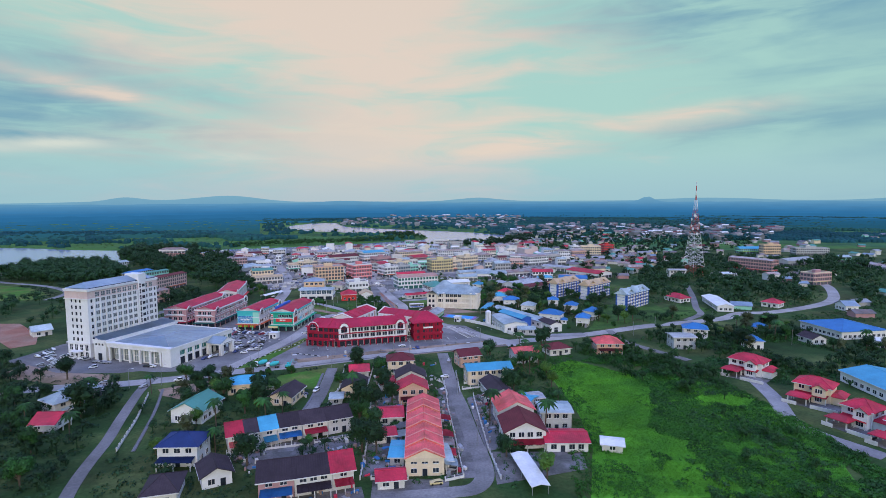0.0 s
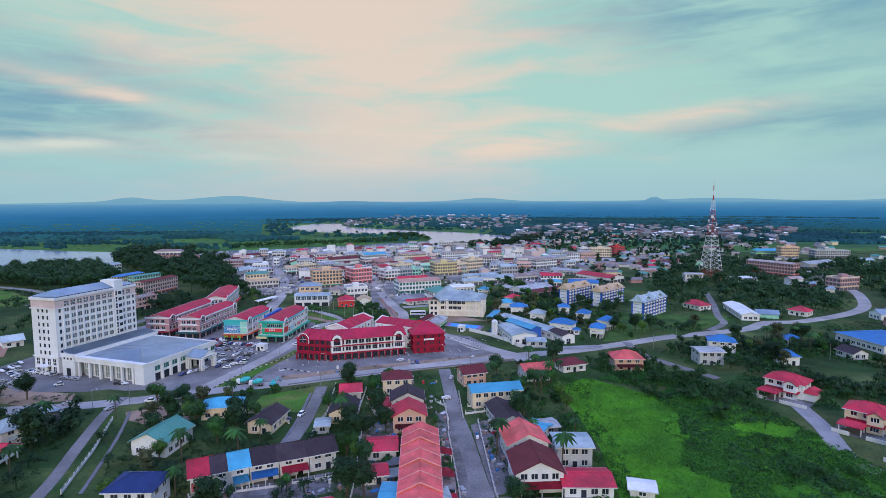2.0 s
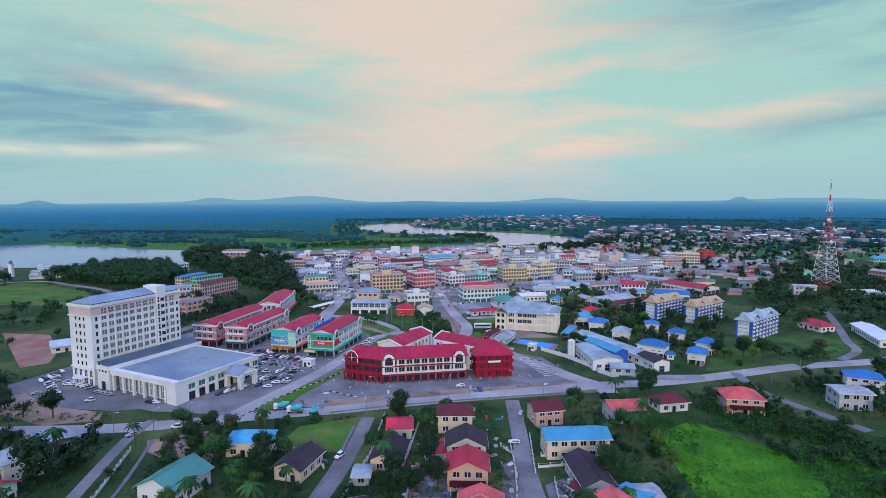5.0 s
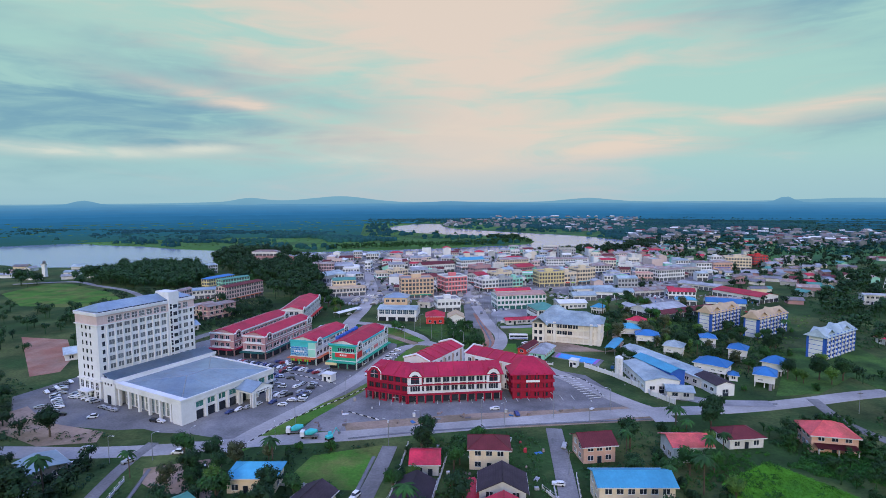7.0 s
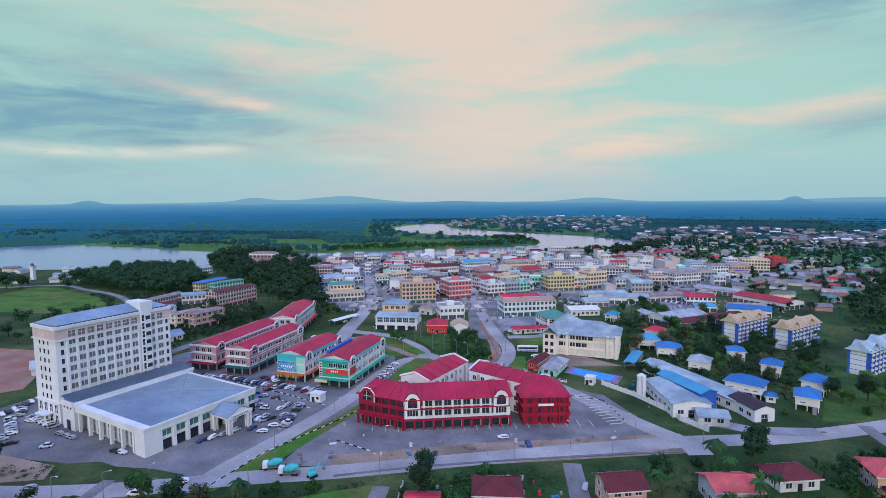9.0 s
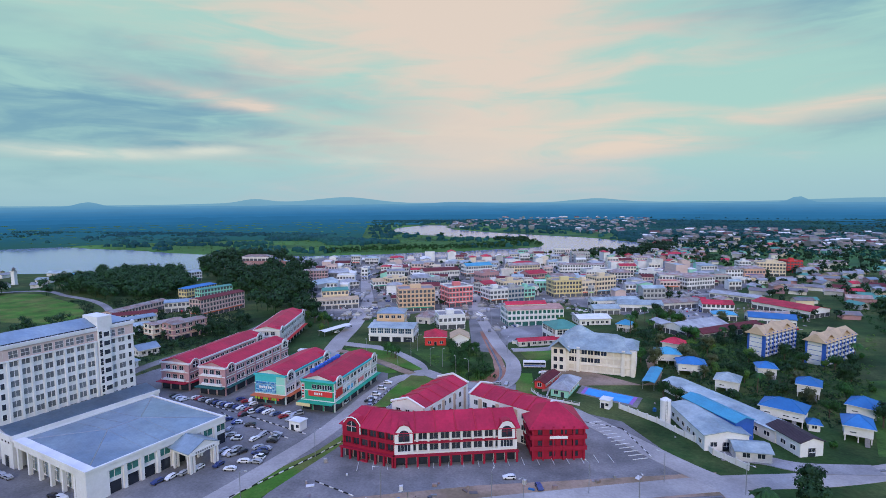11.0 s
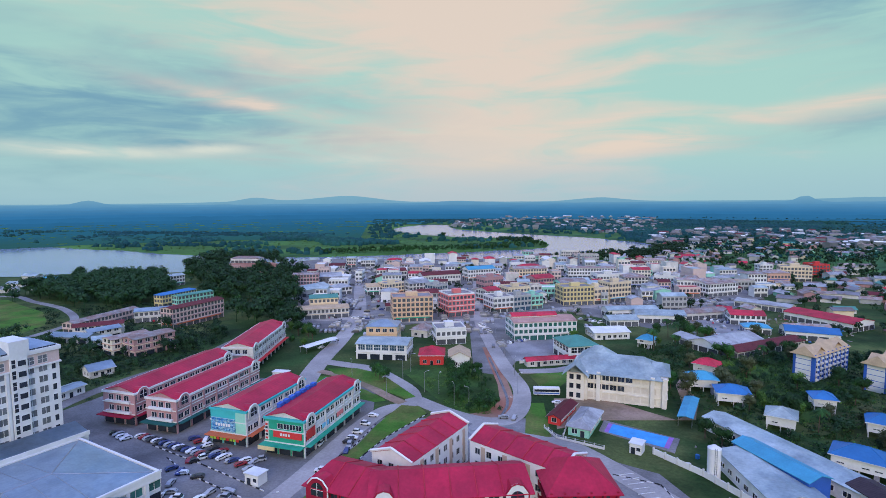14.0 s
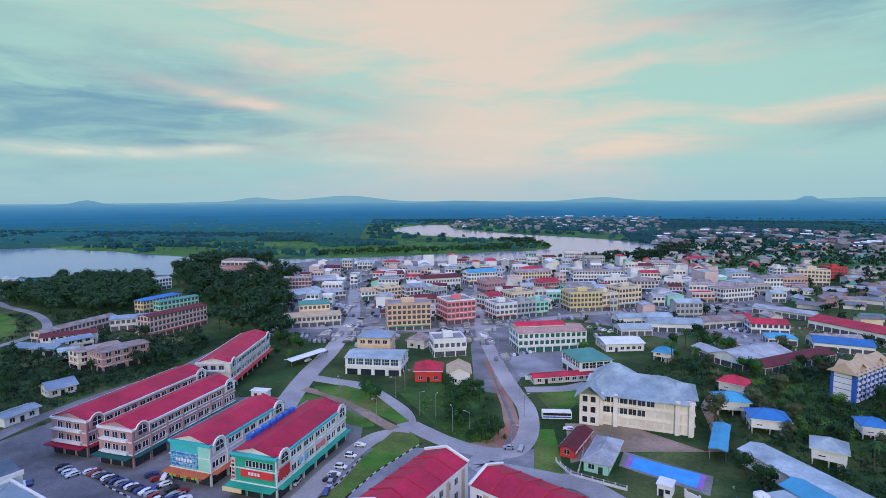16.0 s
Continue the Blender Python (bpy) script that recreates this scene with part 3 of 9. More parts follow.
def trims(root, w, d, h, rise, over, along, kind, roof):
    """Ridge capping and pale eaves boards of a house roof."""
    a, b = (w / 2 + over, d / 2 + over) if along == "x" else (d / 2 + over, w / 2 + over)
    drop = rise * over / (b - over)
    turn = pose(0, 0, 0, 0, 0, 0 if along == "x" else 90)
    zt = h + (0.0 if kind == "hip" else 0.05)
    q = min(min(w, d) / 2 + over, a * 0.96) if kind == "hip" else 0.0
    bm = bmesh.new()
    beam(bm, (-a + q, 0, zt + rise + 0.02), (a - q, 0, zt + rise + 0.02), 0.13)
    if kind == "hip":
        for sx in (-1, 1):
            for sy in (-1, 1):
                beam(bm, (sx * (a - q), 0, zt + rise + 0.02), (sx * a, sy * b, zt - drop + 0.02), 0.10)
    part("ridge_cap", bm, roof, root, at=turn)
    for y0, y1 in ((-b - 0.05, -b + 0.02), (b - 0.02, b + 0.05)):
        part("eaves_board", boxes((-a, a, y0, y1, zt - drop - 0.30, zt - drop)), "offwhite", root, at=turn)


def house(x, y, w, d, rot, h=3.4, roof="r_red", wall="offwhite", kind="gable", along="x", rise=None, floors=None, stilts=0.0, porch=None, ext="", name="house", group="", z=0.0, over=0.7):
    """A house: walls, pitched roof, windows, a door, perhaps stilts and a lean-to porch roof in front."""
    floors = floors or (2 if h > 5 else 1)
    rise = rise if rise is not None else 0.24 * (d if along == "x" else w)
    FOOT.append((x, y, w, d, rot))
    text = "%s-storey %s house with %s %s roof" % (("one", "two", "three")[floors - 1], WALL_WORDS[wall], ROOF_WORDS[roof], "hipped" if kind == "hip" else "gabled")
    root = thing(name, text + (" raised on stilts" if stilts else "") + ext, "house", x, y, rot, z, group)
    if kind == "hip":
        part("wall", boxes((-w / 2, w / 2, -d / 2, d / 2, stilts, h)), wall, root)
        hip = min(w, d) / 2 + over
        part("roof", gable_roof(w, d, h, rise, over, along, hip=min(hip, ((w if along == "x" else d) / 2 + over) * 0.96)), roof, root)
    else:
        part("wall", gable_walls(w, d, stilts, h, rise, along), wall, root)
        part("roof", gable_roof(w, d, h + 0.05, rise, over, along), roof, root)
    trims(root, w, d, h, rise, over, along, kind, roof)
    fh = (h - stilts) / floors
    windows(root, w, d, seen_sides(x, y, rot, "flr"), stilts, floors, fh, 2.9, 1.5, min(1.3, fh - 1.5), bars=1, sill=1.0, skip=(("f", 0, 1),))
    n = max(1, int((w - 1.6) / 2.9 + 0.3))
    step = (w - 1.6) / n
    if n > 1 and not stilts:
        part("door", opening_mesh(1.1, 2.1), None, root, at=face_pose("f", w, d, -w / 2 + 0.8 + 1.5 * step, stilts))
    if stilts:
        post = shared(("post", stilts), lambda: boxes((-0.15, 0.15, -0.15, 0.15, 0, stilts)), ["offwhite"])
        for i in range(3):
            for j in range(3):
                part("post", post, None, root, at=pose((i - 1) * (w / 2 - 0.3), (j - 1) * (d / 2 - 0.3), 0))
        prof = [(-d / 2 - 2.4, 0.0)]
        for k in range(8):
            prof += [(-d / 2 - 0.3 * (8 - k), stilts * (k + 1) / 8), (-d / 2 - 0.3 * (7 - k), stilts * (k + 1) / 8)]
        prof.append((-d / 2, 0.0))
        st = bmesh.new()
        near, off = ([st.verts.new((w * 0.3 + s, py, pz)) for py, pz in prof] for s in (-0.6, 0.6))
        st.faces.new(near[::-1]), st.faces.new(off)
        for i in range(len(prof)):
            j = (i + 1) % len(prof)
            st.faces.new((near[i], near[j], off[j], off[i]))
        bmesh.ops.recalc_face_normals(st, faces=st.faces[:])
        part("stair", st, "concrete", root)
    if porch:
        pd, pm = porch
        bm = bmesh.new()
        zt = min(h, 3.1) if floors > 1 else h - 0.3
        v = [bm.verts.new(p) for p in ((-w * 0.45, -d / 2, zt), (w * 0.45, -d / 2, zt), (w * 0.45, -d / 2 - pd, zt - 0.5), (-w * 0.45, -d / 2 - pd, zt - 0.5))]
        bm.faces.new(v[::-1])
        bmesh.ops.solidify(bm, geom=bm.faces[:], thickness=0.15)
        part("porch_roof", bm, pm, root)
        post = shared(("porch_post", round(zt - 0.5, 2)), lambda: boxes((-0.12, 0.12, -0.12, 0.12, 0, zt - 0.55)), ["offwhite"])
        for i in (-1, 0, 1):
            part("porch_post", post, None, root, at=pose(i * w * 0.42, -d / 2 - pd + 0.3, 0))
    return root


SIGNS = ("redhot", "sky", "yellow", "limesign", "blue", "offwhite", "green", "orangeawn")


def shop_sign(length, k):
    """The painted fascia board over a row of shops."""
    m = SIGNS[k % len(SIGNS)]
    return shared(("shop_sign", length, m), lambda: boxes((-length * 0.45, length * 0.45, -0.3, 0.02, 0, 0.6)), [m]) if k % 3 else None


def block(x, y, w, d, rot, h, floors, wall="offwhite", roof="flat", roofm="concrete", sides="flr", pitch=3.4, ww=2.0, wh=1.5, glass="glass", band=None, base=None, over=0.5, rise=None, along="x",
          label="", name="commercial_building", category="building", group="", clutter=True, frame="white", z=0.0, bars=1):
    """A town building of several storeys with windows on each, ledges between, and a parapet or a pitched roof."""
    FOOT.append((x, y, w, d, rot))
    text = label or "%s %s-storey town building with a %s roof" % (WALL_WORDS[wall], ("one", "two", "three", "four", "five", "six", "seven", "eight", "nine", "ten")[floors - 1], ROOF_WORDS[roofm])
    if len(text.split()) < 5:
        text += " and a %s roof" % ROOF_WORDS[roofm]
    root = thing(name, text, category, x, y, rot, z, group)
    fh = h / floors
    sides = seen_sides(x, y, rot, sides)
    gabled = roof not in ("flat", "hip")
    rise = rise if rise is not None else 0.16 * min(w, d)
    part("wall", gable_walls(w, d, 0, h, rise, along) if gabled else boxes((-w / 2, w / 2, -d / 2, d / 2, 0, h)), wall, root)
    for k in range(1, floors + (roof != "flat")):
        if k < floors:
            part("ledge", boxes((-w / 2 - 0.25, w / 2 + 0.25, -d / 2 - 0.25, d / 2 + 0.25, k * fh - 0.22, k * fh + 0.05)), band or wall, root)
    if roof == "flat":
        t = 0.3
        part("parapet", boxes((-w / 2 - 0.1, w / 2 + 0.1, -d / 2 - 0.1, -d / 2 + t, h, h + 0.9), (-w / 2 - 0.1, w / 2 + 0.1, d / 2 - t, d / 2 + 0.1, h, h + 0.9),
                              (-w / 2 - 0.1, -w / 2 + t, -d / 2 + t, d / 2 - t, h, h + 0.9), (w / 2 - t, w / 2 + 0.1, -d / 2 + t, d / 2 - t, h, h + 0.9)), band or wall, root)
        part("roof", boxes((-w / 2 + t, w / 2 - t, -d / 2 + t, d / 2 - t, h, h + 0.12)), roofm, root)
        if clutter and w > 8 and d > 8:
            part("stair_head", boxes((-w * 0.15, w * 0.15, -1.8, 1.8, h + 0.12, h + 2.8)), wall, root)
    else:
        hip = (min(w, d) / 2 + over) * 0.9 if roof == "hip" else 0
        part("roof", gable_roof(w, d, h + 0.04, rise, over, along, hip=hip), roofm, root)
    if y > 430:      # far off: each storey's windows are one glazed strip between piers
        for side in sides:
            length = (d if FACES[side][1] else w) - 1.2
            for fl in range(floors):
                hh = min(1.1, fh - 1.9) if fl else min(2.0, fh - 1.2)
                cols = max(2, round(length / (2.5 if fl else 4.4)))
                length = round(length * 2) / 2
                me = panes_mesh(("window_strip", length, hh, wall, glass, cols, fl > 0), length, round(hh, 1), wall, "farglass" if glass == "glass" else glass, cols, 1, 0.85 if fl else 0.6, 0.08, 0.07)
                part("window_strip" if fl else "shop_front", me, None, root, at=face_pose(side, w, d, 0, fl * fh + (1.05 if fl else 0.35)))
            sg = shop_sign(length, len(FOOT))
            if floors > 1 and sg:
                part("shop_sign", sg, None, root, at=face_pose(side, w, d, 0, fh - 0.75))
        return root
    if floors > 1:
        windows(root, w, d, sides, fh, floors - 1, fh, pitch, ww, min(wh, fh - 1.2), glass=glass, frame=frame, bars=bars)
    for side in sides:
        length = d if FACES[side][1] else w
        n = max(1, int(length / 5.0))
        for k in range(n):
            part("shop_front", opening_mesh(length / n * 0.72, min(2.6, fh - 0.7)), None, root, at=face_pose(side, w, d, -length / 2 + (k + 0.5) * length / n, 0))
    if base:
        part("awning", boxes((-w / 2 - 0.2, w / 2 + 0.2, -d / 2 - 1.6, -d / 2, fh - 0.35, fh - 0.2)), base, root)
    return root


def party_wall(x, y, w, d, rot, h, rise):
    """The raised coping between two terraced houses, following the roof slope."""
    root = thing("party_wall", "pale coping of a party wall across the orange roofs", "coping", x, y, rot, group="orange terrace")
    bm = bmesh.new()
    tube(bm, [(-w / 2 - 0.25, 0, h - 0.05), (0, 0, h + rise + 0.22), (w / 2 + 0.25, 0, h - 0.05)], 0.2)
    part("coping", bm, "partywall", root)
    part("wall", boxes((-w / 2 + 0.3, w / 2 - 0.3, -0.08, 0.08, h - 1.2, h - 0.25)), "cream", root)


def strip(name, pts, width, z, material, label, category="road", kerb=False):
    """A road, path or drain along a line, with rounded bends."""
    P_ = [Vector((*p, 0)) for p in pts]
    line = []
    for i in range(len(P_) - 1):
        p0, p1, p2, p3 = P_[max(i - 1, 0)], P_[i], P_[i + 1], P_[min(i + 2, len(P_) - 1)]
        for k in range(8):
            t = k / 8
            line.append(0.5 * (2 * p1 + (p2 - p0) * t + (2 * p0 - 5 * p1 + 4 * p2 - p3) * t * t + (3 * p1 - p0 - 3 * p2 + p3) * t ** 3))
    line.append(P_[-1])
    ROADS.append((line, width / 2))
    TOPS.append((line, width / 2, z))
    bm = bmesh.new()
    ring = []
    for i, p in enumerate(line):
        dv = (line[min(i + 1, len(line) - 1)] - line[max(i - 1, 0)]).normalized()
        n = Vector((-dv.y, dv.x, 0))
        ring.append([bm.verts.new(p + n * s * width / 2 + Vector((0, 0, zz))) for s, zz in ((1.02, -0.2), (1, z), (-1, z), (-1.02, -0.2))])
    for a, b in zip(ring, ring[1:]):
        for k in range(3):
            bm.faces.new((a[k + 1], b[k + 1], b[k], a[k]))
    me = bpy.data.meshes.new(name)
    bm.to_mesh(me)
    bm.free()
    me.materials.append(M[material])
    return tagged(new(name, me), label, category, "", "structure"), line


def patch(name, pts, z, material, label, category="ground"):
    """A level piece of ground with a straight edge: a lot, lawn or bare plot."""
    LOTS.append((pts, material))
    TOPS.append((pts, None, z))
    bm = bmesh.new()
    top = [bm.verts.new((px, py, z)) for px, py in pts]
    f = bm.faces.new(top)
    f.normal_update()
    if f.normal.z < 0:
        bmesh.ops.reverse_faces(bm, faces=[f])
    ex = bmesh.ops.extrude_face_region(bm, geom=[f])
    for v in ex["geom"]:
        if isinstance(v, bmesh.types.BMVert):
            v.co.z = -0.3
    me = bpy.data.meshes.new(name)
    bm.to_mesh(me)
    bm.free()
    me.materials.append(M[material])
    return tagged(new(name, me), label, category, "", "structure")


# ---- trees ----
def crown_mesh(name, seed, rx, rz, lobes, leaves, size, material, base):
    """A crown of many small leaf clumps gathered round several lobes, with gaps between them."""
    rng = random.Random(seed)
    verts, faces = [], []
    cents = []
    for k in range(lobes):
        a, r = rng.uniform(0, 6.28), rx * 0.62 * math.sqrt(rng.random())
        zz = rng.uniform(-0.55, 0.6) * rz
        cents.append((r * math.cos(a), r * math.sin(a), base + rz + zz, rx * rng.uniform(0.34, 0.55)))
    for k in range(leaves):
        cx, cy, cz, cr = cents[k % lobes]
        d = Vector((rng.gauss(0, 1), rng.gauss(0, 1), rng.gauss(0.15, 0.9))).normalized()
        p = Vector((cx, cy, cz)) + d * cr * rng.uniform(0.72, 1.08) * Vector((1, 1, 0.8)).length / 1.62
        nrm = (d + Vector((rng.uniform(-0.7, 0.7), rng.uniform(-0.7, 0.7), rng.uniform(-0.2, 0.9)))).normalized()
        s = nrm.orthogonal().normalized()
        t = nrm.cross(s)
        sz = size * rng.uniform(0.6, 1.35)
        q = rng.uniform(0, 6.28)
        s, t = s * math.cos(q) + t * math.sin(q), t * math.cos(q) - s * math.sin(q)
        i = len(verts)
        verts += [p + s * sz, p + t * sz * 0.8 + nrm * sz * 0.25, p - s * sz, p - t * sz * 0.8 + nrm * sz * 0.25]
        faces += [(i, i + 1, i + 2), (i, i + 2, i + 3)]
    for cx, cy, cz, cr in cents:      # inner masses of twigs and shaded leaves
        i = len(verts)
        ring = [(1, 0, 0), (0, 1, 0), (-1, 0, 0), (0, -1, 0), (0, 0, 1), (0, 0, -1)]
        verts += [Vector((cx, cy, cz)) + Vector(v) * cr * 0.72 for v in ring]
        faces += [(i + a, i + b, i + c) for a, b, c in ((0, 1, 4), (1, 2, 4), (2, 3, 4), (3, 0, 4), (1, 0, 5), (2, 1, 5), (3, 2, 5), (0, 3, 5))]
    me = bpy.data.meshes.new(name)
    me.from_pydata([tuple(v) for v in verts], [], faces)
    me.materials.append(M[material])
    return me, cents


def make_tree(seed, height, rx, rz, material, leaves=420, lobes=9, size=0.55, label="broadleaf tree with a dense dark green crown"):
    base = height - 2 * rz
    root = thing("tree", label, "tree", 0, 0)
    me, cents = crown_mesh("crown", seed, rx, rz, lobes, leaves, size, material, base)
    bm = bmesh.new()
    beam(bm, (0, 0, -0.2), (0, 0, base + rz * 0.4), 0.035 * height, 7, 0.02 * height)
    for cx, cy, cz, cr in cents[:5]:
        beam(bm, (0, 0, base * 0.75), (cx * 0.8, cy * 0.8, cz), 0.014 * height, 5, 0.004 * height)
    part("trunk", bm, "bark", root)
    part("crown", me, None, root)
    return root


def make_palm(seed, height, label="tall coconut palm with a feathery crown"):
    rng = random.Random(seed)
    root = thing("palm_tree", label, "palm tree", 0, 0)
    bm = bmesh.new()
    tube(bm, [(0.02 * k * k, 0, height * k / 5) for k in range(6)], 0.17, 6)
    part("trunk", bm, "bark", root)
    verts, faces = [], []
    top = Vector((0.5, 0, height))
    for k in range(16):
        a = 6.28 * k / 16 + rng.uniform(-0.15, 0.15)
        up = rng.uniform(-0.1, 1.0)
        ln = rng.uniform(2.6, 3.4)
        o = Vector((math.cos(a), math.sin(a), 0))
        sd = Vector((-math.sin(a), math.cos(a), 0))
        prev = None
        for j in range(6):
            t = j / 5
            c = top + o * ln * t + Vector((0, 0, up * 1.3 * t - 2.4 * t * t))
            wd = 0.55 * math.sin(math.pi * min(1, 0.15 + t * 0.85))
            i = len(verts)
            verts += [c + sd * wd - Vector((0, 0, wd * 0.5)), c, c - sd * wd - Vector((0, 0, wd * 0.5))]
            if prev is not None:
                faces += [(prev, prev + 1, i + 1, i), (prev + 1, prev + 2, i + 2, i + 1)]
            prev = i
    me = bpy.data.meshes.new("crown")
    me.from_pydata([tuple(v) for v in verts], [], faces)
    me.materials.append(M["leaf_b"])
    part("crown", me, None, root)
    return root


# ---- cars ----
def make_car(paint, label, van=False, far=False):
    root = thing("car", label, "car", 0, 0)
    root.scale = (0.82, 0.82, 0.82)
    ln, hw = 2.15, 0.86
    hh = 1.85 if van else 1.45
    prof = [(-ln, 0.35), (-ln, 0.80), (-1.95, 0.95), (-1.0, 1.0), (-0.3, hh), (1.35, hh), (1.95, 1.0), (ln, 0.95), (ln, 0.35)]
    if far:
        prof = [(px, -0.02 if pz < 0.4 else pz) for px, pz in prof]
    bm = bmesh.new()
    left = [bm.verts.new((px, -hw * (0.84 if pz > 1.2 else 1), pz)) for px, pz in prof]
    right = [bm.verts.new((px, hw * (0.84 if pz > 1.2 else 1), pz)) for px, pz in prof]
    bm.faces.new(left), bm.faces.new(right[::-1])
    for i in range(len(prof)):
        j = (i + 1) % len(prof)
        bm.faces.new((left[j], left[i], right[i], right[j]))
    bmesh.ops.bevel(bm, geom=bm.edges[:], offset=0.06, segments=1, affect="EDGES")
    part("body", bm, paint, root)
    gl = bmesh.new()
    lo = [gl.verts.new(p) for p in ((-1.02, -hw * 0.99, 0.99), (1.98, -hw * 0.99, 0.99), (1.98, hw * 0.99, 0.99), (-1.02, hw * 0.99, 0.99))]
    hi = [gl.verts.new(p) for p in ((-0.38, -hw * 0.89, hh - 0.1), (1.44, -hw * 0.89, hh - 0.1), (1.44, hw * 0.89, hh - 0.1), (-0.38, hw * 0.89, hh - 0.1))]
    for i in range(4):
        j = (i + 1) % 4
        gl.faces.new((lo[i], lo[j], hi[j], hi[i]))
    gl.faces.new(hi), gl.faces.new(lo[::-1])
    part("glasshouse", gl, "glass", root)
    if far:
        return root

    def wheel():
        b = bmesh.new()
        beam(b, (0, -0.11, 0), (0, 0.11, 0), 0.33, 10)
        return b
    me = shared(("wheel",), wheel, ["rubber"])
    for sx in (-1.35, 1.35):
        for sy in (-0.78, 0.78):
            part("wheel", me, None, root, at=pose(sx, sy, 0.33))
    return root


TEMPLATES = []


def template(ob):
    """Marks a first copy that is only copied from; it is taken away at the end."""
    TEMPLATES.append(ob)
    return ob


# ---- ground, river and distance ----
RIVER = [(-1900, 1020, 190), (-1300, 900, 165), (-900, 790, 140), (-600, 728, 122), (-450, 748, 85), (-325, 795, 46), (-224, 842, 46), (-121, 896, 50), (-20, 960, 58), (42, 1025, 72), (58, 1110, 84), (20, 1215, 66), (-80, 1293, 66), (-178, 1342, 88), (-255, 1400, 96), (-345, 1510, 84), (-385, 1640, 72), (-388, 1770, 46)]


def river_depth(px, py):
    """How deep inside the river a point lies, in metres; below zero on land."""
    best = -1e9
    for (ax, ay, ar), (bx, by, br) in zip(RIVER, RIVER[1:]):
        dx, dy = bx - ax, by - ay
        t = max(0.0, min(1.0, ((px - ax) * dx + (py - ay) * dy) / (dx * dx + dy * dy)))
        best = max(best, ar + (br - ar) * t - math.hypot(px - ax - t * dx, py - ay - t * dy))
    return best


def build_ground():
    xs = [-4950, -3500, -2500, -1900, -1500] + list(range(-1200, 500, 14)) + [560, 700, 900, 1300, 1900, 2600, 3500, 4950]
    ys = [-4950, -2500, -1000, -300, 0, 150, 300, 450] + list(range(560, 1900, 14)) + [1960, 2100, 2400, 2900, 3500, 4200, 4950]
    verts, faces = [], []
    for j, py in enumerate(ys):
        for i, px in enumerate(xs):
            dpt = river_depth(px, py) + 9 * noise.noise(Vector((px * 0.012, py * 0.012, 0))) if py > 500 else -50
            verts.append((px, py, -max(0.0, min(3.0, (dpt + 6) * 0.3))))
    n = len(xs)
    for j in range(len(ys) - 1):
        for i in range(n - 1):
            faces.append((j * n + i, j * n + i + 1, (j + 1) * n + i + 1, (j + 1) * n + i))
    me = bpy.data.meshes.new("ground")
    me.from_pydata(verts, [], faces)
    me.materials.append(M["sward"])
    me.materials.append(M["meadow"])
    for f, p in zip(faces, me.polygons):
        cy = sum(verts[k][1] for k in f) / 4
        cx = sum(verts[k][0] for k in f) / 4
        p.material_index = 1 if cy > 760 + 0.05 * cx else 0
        p.use_smooth = True
    tagged(new("ground", me), "flat grassy river plain reaching the horizon", "ground", "", "structure")
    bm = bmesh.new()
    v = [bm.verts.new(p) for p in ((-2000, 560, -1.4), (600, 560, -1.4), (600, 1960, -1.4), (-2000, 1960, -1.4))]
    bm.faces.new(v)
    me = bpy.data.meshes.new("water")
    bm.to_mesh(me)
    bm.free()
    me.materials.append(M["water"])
    tagged(new("water", me), "calm muddy river reflecting the pale sky, its base tinted sky blue", "river", "", "structure")


build_ground()


def in_poly(px, py, poly):
    hit = False
    for (ax, ay), (bx, by) in zip(poly, poly[1:] + poly[:1]):
        if (ay > py) != (by > py) and px < (bx - ax) * (py - ay) / (by - ay) + ax:
            hit = not hit
    return hit


def clear(px, py, gap=1.5):
    """Whether a spot is off the buildings, roads and paved lots."""
    for x, y, w, d, rot in FOOT:
        dx, dy = px - x, py - y
        if abs(dx) + abs(dy) > w + d + gap:
            continue
        c, s = math.cos(radians(rot)), math.sin(radians(rot))
        if abs(dx * c + dy * s) < w / 2 + gap and abs(dy * c - dx * s) < d / 2 + gap:
            return False
    for line, hw in ROADS:
        for p in line:
            if abs(p.x - px) < hw + max(2.5, gap) and abs(p.y - py) < hw + max(2.5, gap):
                return False
    for poly in OPEN:
        if in_poly(px, py, poly):
            return False
    for poly, m in LOTS:
        if m in ("asphalt", "newasphalt", "concrete", "lawn", "clay") and in_poly(px, py, poly):
            return False
    return True


def top_of(px, py):
    """The height of the paving or turf at a spot."""
    best = 0.0
    for line, hw, z in TOPS:
        if hw is None:
            if in_poly(px, py, line):
                best = max(best, z)
        elif any(math.hypot(p.x - px, p.y - py) < hw + 0.5 for p in line):
            best = max(best, z)
    return best


